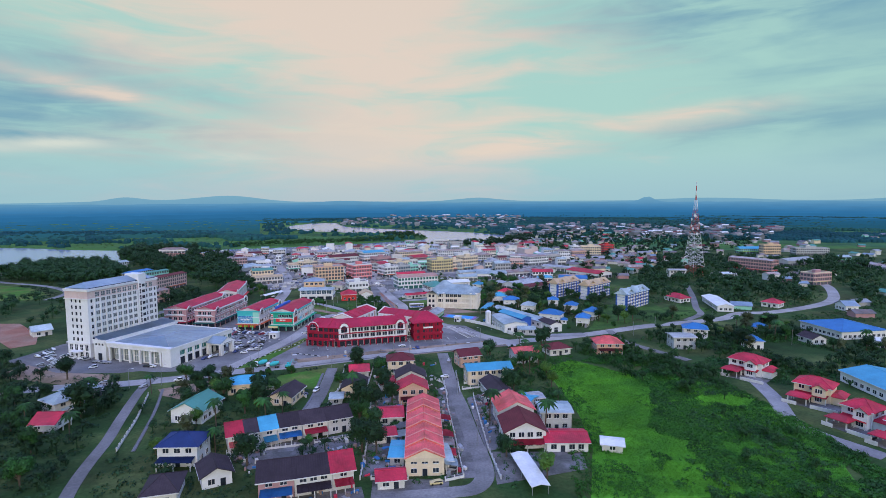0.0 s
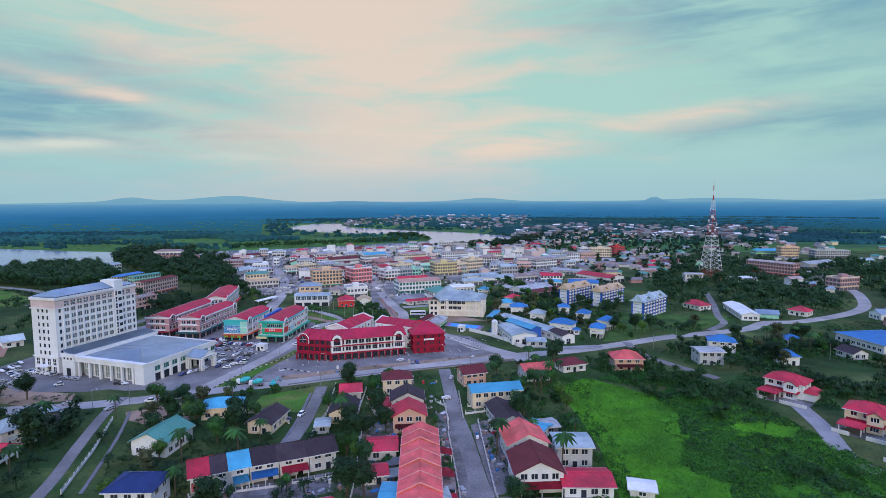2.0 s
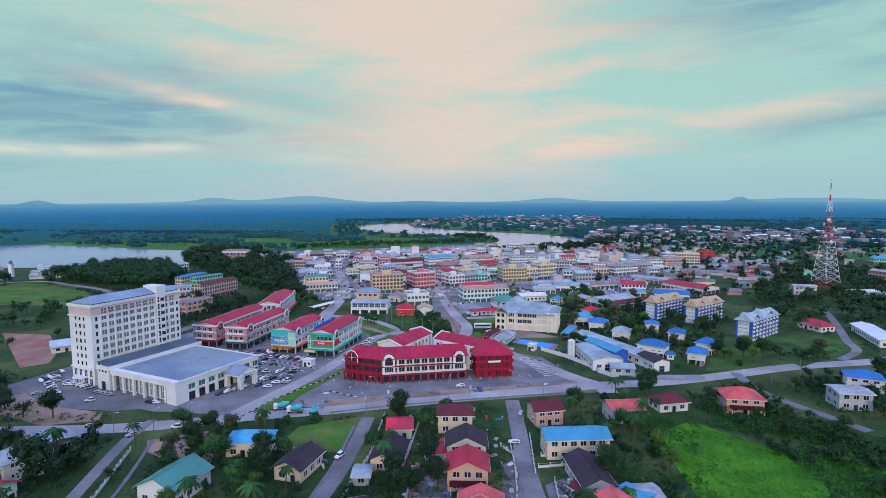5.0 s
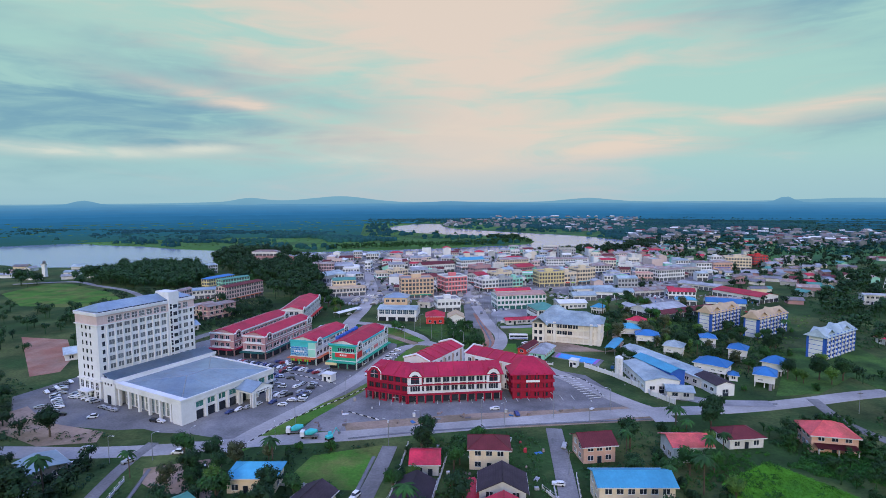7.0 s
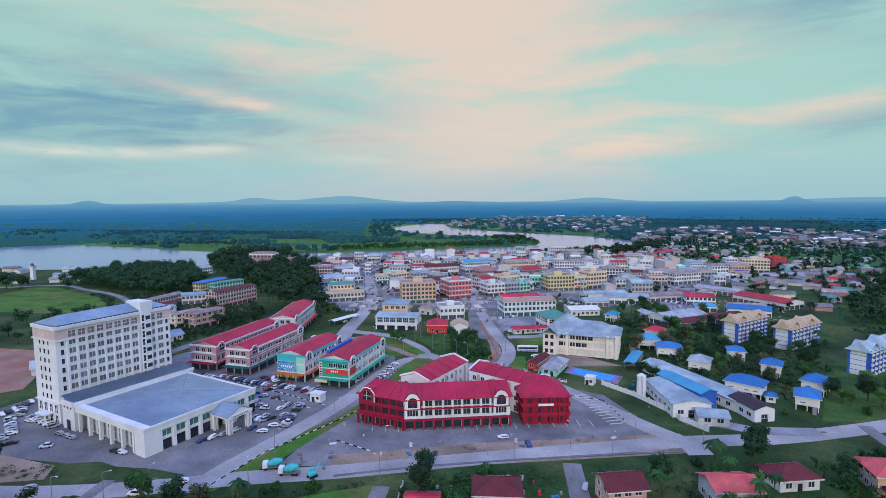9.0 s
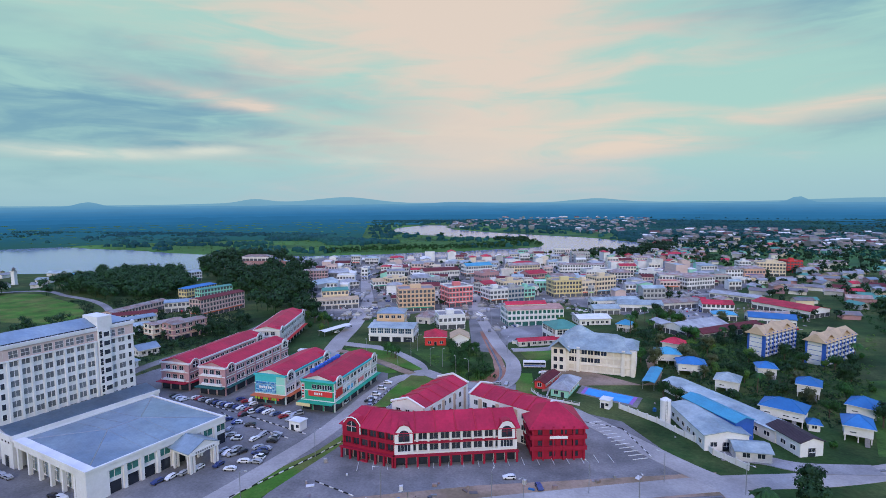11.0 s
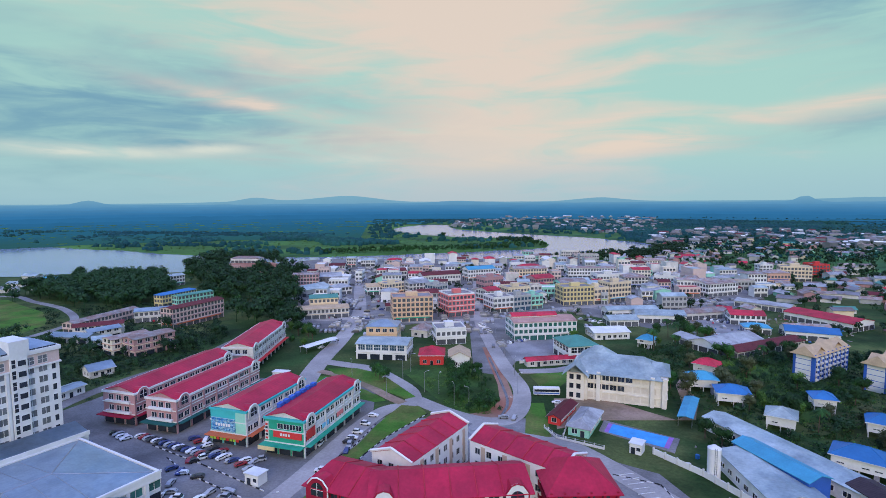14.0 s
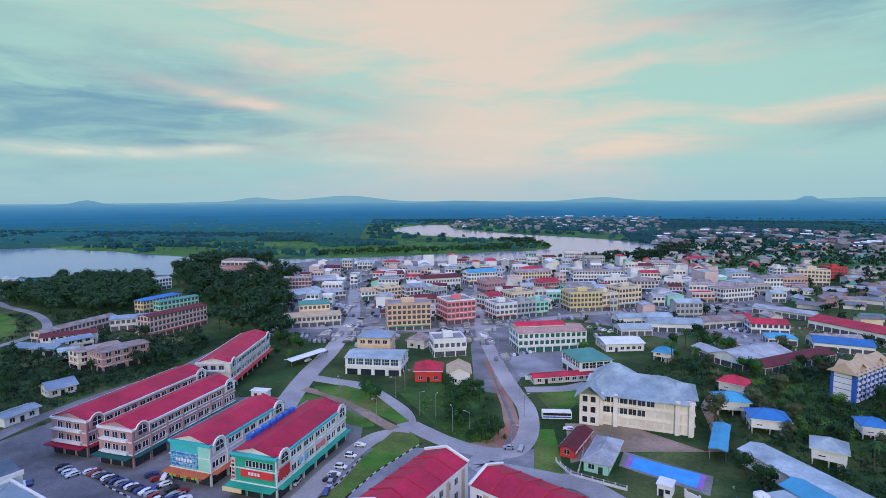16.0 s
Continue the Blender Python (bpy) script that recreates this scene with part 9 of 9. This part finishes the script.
kerbs([(-68.5, 330), (-69.5, 314), (-71.5, 306), (-71.5, 297), (-66, 297.5), (-64.6, 309), (-61.6, 322), (-53.6, 342)])
bay_lines([(7, 312), (19, 285)], 12)
bay_lines([(-60, 264), (15, 284)], 18)

# ---- planting ----
TREES = [
    template(make_tree(1, 9.0, 3.6, 3.2, "leaf_a", 1500, 11, 0.25)),
    template(make_tree(2, 7.5, 3.2, 2.6, "leaf_b", 1300, 10, 0.23, "broadleaf tree with a rounded green crown")),
    template(make_tree(3, 12.0, 5.0, 4.0, "leaf_a", 1900, 14, 0.31, "large spreading tree with a dark green crown")),
    template(make_tree(4, 6.0, 2.4, 2.2, "leaf_c", 950, 9, 0.21, "small garden tree with light green leaves")),
    template(make_tree(5, 8.0, 2.8, 3.2, "leaf_d", 1000, 10, 0.22, "thin tree with dull olive leaves")),
    template(make_tree(6, 15.0, 6.0, 5.0, "leaf_b", 2200, 15, 0.36, "tall spreading forest tree with dark crown")),
    template(make_tree(7, 3.2, 1.9, 1.4, "leaf_b", 480, 7, 0.26, "low leafy green garden shrub")),
    template(make_tree(8, 2.6, 2.2, 1.15, "leaf_a", 480, 7, 0.26, "low dense dark green shrub")),
]
PALM = template(make_palm(1, 9.0))
veg = random.Random(42)


def plant(px, py, kind, size=1.0):
    src = PALM if kind == "palm" else TREES[kind]
    return copy_thing(src, pose(px, py, 0, 0, 0, veg.uniform(0, 360)) @ Matrix.Scale(size, 4))


for spot in plant_spots:
    plant(*spot, 1, 0.9)
for spot in ((-82.0, 373.5), (-79.0, 371.0), (-85.0, 377.0)):
    plant(*spot, 1, 0.85)
PLANTED = []


def grove(poly, count, kinds, lo=0.75, hi=1.25, gap=1.5, keep=True):
    """Single trees scattered over a plot, off its buildings and roads."""
    xs, ys = [p[0] for p in poly], [p[1] for p in poly]
    made = tries = 0
    while made < count and tries < count * 8:
        tries += 1
        px, py = veg.uniform(min(xs), max(xs)), veg.uniform(min(ys), max(ys))
        if in_poly(px, py, poly) and (not keep or clear(px, py, gap)) and all(abs(px - qx) + abs(py - qy) > 4.0 for qx, qy in PLANTED):
            plant(px, py, veg.choice(kinds), veg.uniform(lo, hi))
            PLANTED.append((px, py))
            made += 1


def wood(name, label, poly, count, material, lo, hi, seed, gap=1.5, keep=True, leaves=90, leaf=0.095, lobe=6, streets=False):
    """Trees past counting: their crowns of leaf clumps joined into one sheet of canopy."""
    rng = random.Random(seed)
    xs, ys = [p[0] for p in poly], [p[1] for p in poly]
    verts, faces = [], []
    made = tries = 0
    while made < count and tries < count * 6:
        tries += 1
        px, py = rng.uniform(min(xs), max(xs)), rng.uniform(min(ys), max(ys))
        if not in_poly(px, py, poly) or not (town_ground(px, py) if streets else not keep or clear(px, py, gap)):
            continue
        made += 1
        h = rng.uniform(lo, hi)
        r = h * rng.uniform(0.32, 0.46)
        lobes = [(px + rng.gauss(0, 0.48) * r, py + rng.gauss(0, 0.48) * r, h - r * rng.uniform(0.45, 1.35), r * rng.uniform(0.35, 0.75) * (5 / lobe) ** 0.4) for _ in range(lobe)]
        for cx, cy, cz, cr in lobes:
            i = len(verts)
            for vx, vy, vz in ((1, 0, 0), (0, 1, 0), (-1, 0, 0), (0, -1, 0), (0, 0, 1), (0, 0, -1)):
                verts.append((cx + vx * cr * 0.66, cy + vy * cr * 0.66, max(0.1, cz + vz * cr * 0.66)))
            faces += [(i + a, i + b, i + c) for a, b, c in ((0, 1, 4), (1, 2, 4), (2, 3, 4), (3, 0, 4), (1, 0, 5), (2, 1, 5), (3, 2, 5), (0, 3, 5))]
            for _ in range(leaves // 2):
                d = Vector((rng.gauss(0, 1), rng.gauss(0, 1), rng.gauss(0.3, 0.9))).normalized()
                c = Vector((cx, cy, cz)) + d * cr * rng.uniform(0.8, 1.12)
                nrm = (d + Vector((rng.uniform(-0.6, 0.6), rng.uniform(-0.6, 0.6), rng.uniform(0, 0.8)))).normalized()
                s = nrm.orthogonal().normalized()
                t = nrm.cross(s)
                z = leaf * r * rng.uniform(0.7, 1.4)
                i = len(verts)
                verts += [tuple(c + s * z), tuple(c + t * z), tuple(c - s * z), tuple(c - t * z)]
                faces += [(i, i + 1, i + 2), (i, i + 2, i + 3)]
        i = len(verts)
        for vx, vy in ((-0.2, -0.2), (0.2, -0.2), (0, 0.25)):
            verts += [(px + vx, py + vy, 0), (px + vx * 0.6, py + vy * 0.6, h - r)]
        faces += [(i, i + 2, i + 3, i + 1), (i + 2, i + 4, i + 5, i + 3), (i + 4, i, i + 1, i + 5)]
    me = bpy.data.meshes.new(name)
    me.from_pydata(verts, [], faces)
    me.materials.append(M[material])
    return tagged(new(name, me), label, "trees", "", "stuff")


grove([(-204, 246), (-116, 207), (-98, 153), (-104, 123)], 12, (0, 1, 1, 2, 'palm'))
grove([(-116, 207), (-62, 235), (-27, 206), (-21, 168), (-60, 133), (-73, 128)], 34, (0, 1, 3, 4, 6, 'palm'))
grove([(-43, 244), (-12, 243), (-9, 152), (-17, 139), (-29, 168)], 24, (0, 1, 3, 6))
grove([(10, 243), (53, 251), (44, 152), (36, 127), (17, 136)], 22, (0, 1, 3, 6, 7, 'palm'))
grove([(39, 272), (64, 275), (51, 220), (31, 217)], 16, (0, 1, 7, 'palm'))
grove([(-170, 467), (-142, 453), (-129, 414), (-131, 396), (-149, 419)], 10, (3, 6, 1))
grove([(56, 492), (125, 448), (78, 356), (33, 362), (36, 430)], 34, (0, 1, 3, 4, 'palm'))
grove([(-39, 473), (1, 459), (-8, 381), (-27, 389)], 8, ('palm', 3, 6))
grove([(152, 375), (252, 292), (210, 240), (166, 240), (131, 294)], 30, (0, 1, 4, 3, 'palm'))
wood('wood', 'thicket of green trees between the roads', [(-60, 390), (-46, 402), (-31, 362), (-31, 346), (-39, 346), (-52, 362)], 48, 'leaf_b', 3.5, 6.5, 31, keep=False)
scrub_plots = [(-72, 386), (-60, 398), (-48, 400), (-31, 360), (-32, 345), (-46, 348)]
wood('wood', 'tangled trees at the edge of the field', [(68, 269), (126, 282), (122, 210), (109, 186), (87, 204), (77, 240)], 90, 'leaf_b', 3, 6, 32)
wood('wood', 'tangled dark trees at the edge of the field', [(118, 204), (117, 159), (129, 141), (99, 105), (71, 122), (84, 159)], 45, 'leaf_b', 2.5, 4.5, 33)
wood('wood', 'trees among the gardens of the eastern slope', [(131, 338), (242, 280), (196, 224), (153, 220), (117, 282)], 150, 'leaf_a', 3, 6.5, 34)
wood('wood', 'leafy garden trees of the eastern slope', [(131, 338), (242, 280), (210, 200), (153, 205), (117, 262)], 80, 'leaf_b', 2.5, 5, 57)
wood('wood', 'woods on the eastern slope', [(237, 632), (310, 692), (520, 620), (294, 343), (203, 358), (156, 338), (165, 421)], 420, 'leaf_a', 5, 11, 35, leaves=36, leaf=0.17, gap=3)
grove([(45, 439), (90, 447), (145, 415), (92, 312), (59, 342), (37, 386)], 34, (0, 1, 3, 4, 6, 7, 'palm'))
grove([(38, 488), (62, 471), (52, 433), (37, 438)], 10, (1, 3, 6, 'palm'))
grove([(78, 356), (128, 375), (133, 321), (76, 298)], 16, (0, 1, 3, 6, 7))
wood('wood', 'trees among the stilt houses', [(40, 466), (97, 459), (132, 449), (70, 331), (53, 344), (37, 380)], 70, 'leaf_a', 3, 6.5, 36, gap=5)
wood('wood', 'riverside trees behind the town', [(-34, 777), (54, 858), (48, 792), (-27, 733)], 40, 'leaf_a', 8, 14, 37)
wood('wood', 'tall trees on the near river bank', [(-25, 862), (45, 885), (105, 965), (150, 1045), (185, 1060), (165, 960), (95, 850), (10, 835)], 150, 'leaf_a', 6, 12, 58, leaves=20, leaf=0.2, gap=1.0)
wood('wood', 'trees among the town gardens', [(42, 772), (186, 846), (136, 625), (82, 700)], 60, 'leaf_a', 6, 12, 38)
wood('wood', 'tall wood behind the school', [(-534, 525), (-527, 588), (-406, 593), (-387, 614), (-314, 540), (-299, 481), (-344, 472), (-403, 490), (-392, 431)], 230, 'leaf_a', 8, 17, 39, gap=3, lobe=8, leaf=0.09)
wood('wood', 'tall wood on the river bank', [(-391, 651), (-428, 740), (-410, 791), (-329, 757), (-232, 610), (-170, 489), (-157, 444), (-176, 432), (-209, 459), (-262, 517)], 190, 'leaf_a', 9, 19, 40, gap=2, lobe=8, leaf=0.09)
wood('wood', 'tall wood of mixed trees on the river bank', [(-391, 651), (-410, 791), (-247, 640), (-170, 489), (-184, 445), (-262, 517)], 60, 'leaf_b', 5, 12, 50, gap=2, lobe=8, leaf=0.09)
wood('wood', 'trees round the school', [(-241, 440), (-197, 419), (-214, 452), (-197, 442), (-184, 403), (-194, 383)], 26, 'leaf_a', 5, 9, 41)
wood('wood', 'bushes beside the school', [(-277, 398), (-195, 391), (-191, 362), (-213, 340), (-277, 375)], 50, 'leaf_a', 3, 7, 42)
wood('wood', 'trees beyond the hotel', [(-331, 400), (-298, 412), (-200, 277), (-177, 234), (-222, 232), (-382, 370)], 50, 'leaf_a', 5, 10, 43)
wood('wood', 'dark garden trees by the lane', [(-204, 246), (-145, 207), (-116, 207), (-101, 161), (-89, 128), (-87, 102), (-125, 123), (-245, 247)], 130, 'leaf_a', 3.5, 7.5, 44, gap=3)
wood('wood', 'garden trees between the houses', [(-114, 201), (-31, 235), (-15, 128), (-70, 123)], 70, 'leaf_a', 2.5, 5, 45, gap=2.2)
wood('wood', 'garden shrubs beside the lane', [(-33, 243), (53, 251), (44, 155), (30, 127), (-12, 128)], 40, 'leaf_b', 2, 3.5, 46, gap=2.5)
wood('wood', 'trees among the eastern village', [(68, 826), (146, 1108), (840, 1852), (1287, 1900), (217, 483), (134, 466), (155, 607), (131, 624), (106, 704)], 2100, 'leaf_a', 4, 8.5, 47, leaves=18, leaf=0.2, gap=0.5)
# forest material: far crowns get the painted blue haze
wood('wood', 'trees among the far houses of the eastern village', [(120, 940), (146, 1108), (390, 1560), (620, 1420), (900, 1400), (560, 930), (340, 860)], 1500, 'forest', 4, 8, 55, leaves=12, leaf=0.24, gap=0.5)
wood('wood', 'street trees among the town blocks', [(-166, 461), (-252, 639), (-271, 726), (-31, 768), (92, 759), (161, 732), (156, 629), (107, 560), (22, 498), (-9, 521), (-57, 511), (-122, 470)], 150, 'leaf_a', 3, 7, 49, leaves=30, leaf=0.17, keep=True)
# far shore crowns share the haze-tinted canopy colour
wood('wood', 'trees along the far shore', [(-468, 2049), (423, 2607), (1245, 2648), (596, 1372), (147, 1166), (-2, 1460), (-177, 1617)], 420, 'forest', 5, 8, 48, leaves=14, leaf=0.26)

wood('wood', 'dark trees along the bank of the peninsula', [(-345, 862), (-237, 912), (-162, 948), (-87, 996), (-30, 1056), (-52, 1120), (-100, 1062), (-175, 1000), (-255, 962), (-345, 905)], 300, 'leaf_b', 4, 8, 52, leaves=14, leaf=0.26, keep=False)
wood('wood', 'low trees at the point of the peninsula', [(-112, 1185), (-60, 1170), (-38, 1080), (-70, 1095), (-125, 1150)], 60, 'leaf_a', 5, 10, 53, leaves=14, leaf=0.26, keep=False)
wood('wood', 'scattered trees along the far side of the peninsula', [(-390, 1372), (-298, 1288), (-228, 1246), (-130, 1216), (-130, 1208), (-228, 1238), (-300, 1280), (-392, 1362)], 16, 'leaf_a', 6, 11, 54, leaves=14, leaf=0.26, keep=False)
wood('wood', 'street trees in the paved town yards', [(-166, 461), (-252, 639), (-271, 726), (-31, 768), (92, 759), (161, 732), (156, 629), (107, 560), (22, 498), (-9, 521), (-57, 511), (-122, 470)], 130, 'leaf_a', 3, 7, 56, leaves=30, leaf=0.17, streets=True)


def scrub(name, label, poly, count, material, lo, hi, keep=True, flat=0.55, seed=5, tufts=14, patchy=None):
    """Countless bushes or grass tufts as one sheet of small leaf clumps."""
    rng = random.Random(seed)
    xs, ys = [p[0] for p in poly], [p[1] for p in poly]
    verts, faces = [], []
    for _ in range(count):
        px, py = rng.uniform(min(xs), max(xs)), rng.uniform(min(ys), max(ys))
        if patchy is not None and noise.noise(Vector((px * 0.05, py * 0.05, seed))) + 0.5 * noise.noise(Vector((px * 0.2, py * 0.2, seed))) < patchy:
            continue
        if not in_poly(px, py, poly) or (keep and not clear(px, py, 0.8)):
            continue
        r = rng.uniform(lo, hi)
        for k in range(tufts):
            a, e = rng.uniform(0, 6.28), rng.uniform(0.1, 1.4)
            d = Vector((math.cos(a) * math.cos(e), math.sin(a) * math.cos(e), math.sin(e) * flat * 1.6))
            c = Vector((px, py, 0)) + d * r
            s = d.orthogonal().normalized() * r * rng.uniform(0.18, 0.36)
            t = d.cross(s).normalized() * r * rng.uniform(0.18, 0.36)
            c += Vector((rng.gauss(0, 0.2), rng.gauss(0, 0.2), rng.gauss(0, 0.12))) * r
            i = len(verts)
            verts += [tuple(c + s), tuple(c + t), tuple(c - s), tuple(c - t)]
            faces += [(i, i + 1, i + 2), (i, i + 2, i + 3)]
    me = bpy.data.meshes.new(name)
    me.from_pydata(verts, [], faces)
    me.materials.append(M[material])
    return tagged(new(name, me), label, "vegetation", "", "stuff")


scrub('tall_grass', 'field of tall bright green grass', [(49, 229), (65, 244), (85, 223), (112, 213), (121, 204), (124, 180), (126, 163), (112, 127), (43, 127), (51, 154), (53, 180), (52, 212)], 70000, 'tall', 0.22, 0.5, seed=5, tufts=5, flat=0.9, keep=False)
scrub('scrub', 'dense dark green scrub and creepers', [(69, 261), (104, 271), (112, 241), (122, 210), (117, 186), (114, 159), (126, 138), (96, 101), (70, 109), (80, 159), (84, 198), (82, 237)], 6000, 'leaf_b', 0.5, 1.3, seed=6, patchy=0.12)
scrub('scrub', 'tangled green scrub over the lower side of the field', [(70, 243), (84, 226), (88, 206), (78, 178), (68, 158), (64, 128), (66, 108), (100, 100), (128, 130), (127, 170), (122, 206), (112, 236), (96, 262)], 30000, 'bush', 0.3, 0.95, seed=15, keep=False, patchy=-0.16)
scrub('scrub', 'ragged bushes along the edge of the field', [(38, 116), (60, 116), (56, 150), (59, 180), (57, 212), (70, 248), (60, 252), (44, 230), (46, 180), (42, 150)], 4200, 'bush', 0.3, 0.9, seed=18, keep=False, patchy=-0.1)
scrub('weeds', 'bright weeds scattered through the field', [(49, 229), (65, 244), (85, 223), (100, 190), (80, 130), (43, 127), (51, 154), (53, 180), (52, 212)], 1500, 'bush', 0.3, 0.8, seed=19, keep=False, patchy=0.12)
scrub('shrubs', 'long grass and shrubs on the plot between the roads', scrub_plots, 1500, 'leaf_c', 0.3, 0.8, seed=20, keep=False, patchy=0.0)
scrub('undergrowth', 'undergrowth of weeds and shrubs between the gardens', [(-271, 289), (-104, 207), (-43, 244), (-26, 199), (-26, 123), (-87, 102), (-118, 123)], 8000, 'leaf_a', 0.4, 1.2, seed=7)
scrub('undergrowth', 'undergrowth of weeds and shrubs beside the lane', [(-43, 244), (55, 261), (45, 168), (32, 133), (-6, 122), (-26, 152)], 3500, 'leaf_b', 0.35, 1.0, seed=8)
scrub('undergrowth', 'scrub and weeds across the eastern slope', [(208, 605), (499, 594), (210, 240), (126, 282)], 12000, 'leaf_b', 0.5, 1.5, seed=9)
scrub('undergrowth', 'tangled creepers and bushes round the eastern gardens', [(104, 282), (150, 296), (205, 300), (235, 240), (190, 190), (150, 205), (122, 225)], 7000, 'leaf_b', 0.4, 1.3, seed=17, patchy=-0.05)
scrub('undergrowth', 'shrubs and weeds by the school', [(-374, 467), (-269, 526), (-176, 404), (-186, 357), (-193, 324)], 5000, 'leaf_a', 0.5, 1.5, seed=10)
scrub('shrubs', 'scattered shrubs and weeds among the stilt houses', [(16, 424), (65, 475), (137, 448), (118, 369), (89, 322), (34, 311), (38, 353)], 5200, 'leaf_b', 0.35, 1.2, seed=12)
scrub('shrubs', 'weeds and light green shrubs on the lawns', [(47, 452), (169, 462), (101, 331), (58, 322)], 1600, 'leaf_c', 0.3, 0.9, seed=13)
scrub('shrubs', 'shrubs along the roads and lots', [(-117, 369), (-71, 377), (-57, 321), (-66, 280)], 300, 'leaf_b', 0.4, 1.2, seed=14)
scrub('shrubs', 'low bushes and weeds beside the shop blocks', [(-271, 385), (-203, 441), (-165, 406), (-172, 348), (-185, 317)], 1800, 'leaf_a', 0.4, 1.4, seed=16)
scrub('reeds', 'reeds and low bushes along the river bank', [(-906, 889), (-547, 839), (-322, 832), (-120, 917), (-27, 1039), (-49, 1162), (-193, 1261), (-430, 1478), (-495, 1311), (-708, 1037), (-1107, 1049)], 2600, 'leaf_c', 0.8, 2.2, seed=11, keep=False)


def far_woods():
    """The lowland forest beyond the river: tens of thousands of rough crowns in one sheet."""
    rng = random.Random(77)
    verts, faces = [], []
    n = 0
    while n < 26000:
        py = 760 + 1440 * rng.random() ** 1.3
        px = rng.uniform(-1.05, 0.95) * (py + 100)
        bank = river_depth(px, py)
        if bank > -14 or (py < 1150 and px > -330 and px < 700 and bank > -400 and not (px < 0 and py > 980)) or (px > -330 and py < 905):
            continue
        if py > 1270 and px < -0.33 * py:
            continue
        if noise.noise(Vector((px * 0.006, py * 0.010, 3))) < (-0.02 if py < 1250 else -0.45):
            continue
        if bank > -170 and px < 120 and rng.random() > 0.10:
            continue
        n += 1
        r = rng.uniform(2.6, 5.2) * (1 + py / 3000)
        h = rng.uniform(3.5, 7.0)
        i = len(verts)
        a0 = rng.uniform(0, 6.28)
        for k in range(4):
            a = a0 + 1.5708 * k
            verts.append((px + r * math.cos(a) * rng.uniform(0.8, 1.2), py + r * math.sin(a) * rng.uniform(0.8, 1.2), 0))
        for k in range(4):
            a = a0 + 0.78 + 1.5708 * k
            verts.append((px + r * 0.75 * math.cos(a), py + r * 0.75 * math.sin(a), h * rng.uniform(0.65, 0.95)))
        verts.append((px, py, h * 1.12))
        for k in range(4):
            q = (k + 1) % 4
            faces += [(i + k, i + q, i + 4 + k), (i + q, i + 4 + q, i + 4 + k), (i + 4 + k, i + 4 + q, i + 8)]
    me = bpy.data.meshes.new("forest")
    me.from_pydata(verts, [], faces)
    # aerial haze is part of this canopy's base colour
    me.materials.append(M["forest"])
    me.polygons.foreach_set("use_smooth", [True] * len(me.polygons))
    tagged(new("forest", me), "dark green lowland forest beyond the river, painted haze-blue", "forest", "", "stuff")


far_woods()

for ob in TEMPLATES:
    for o in (*ob.children_recursive, ob):
        bpy.data.objects.remove(o)
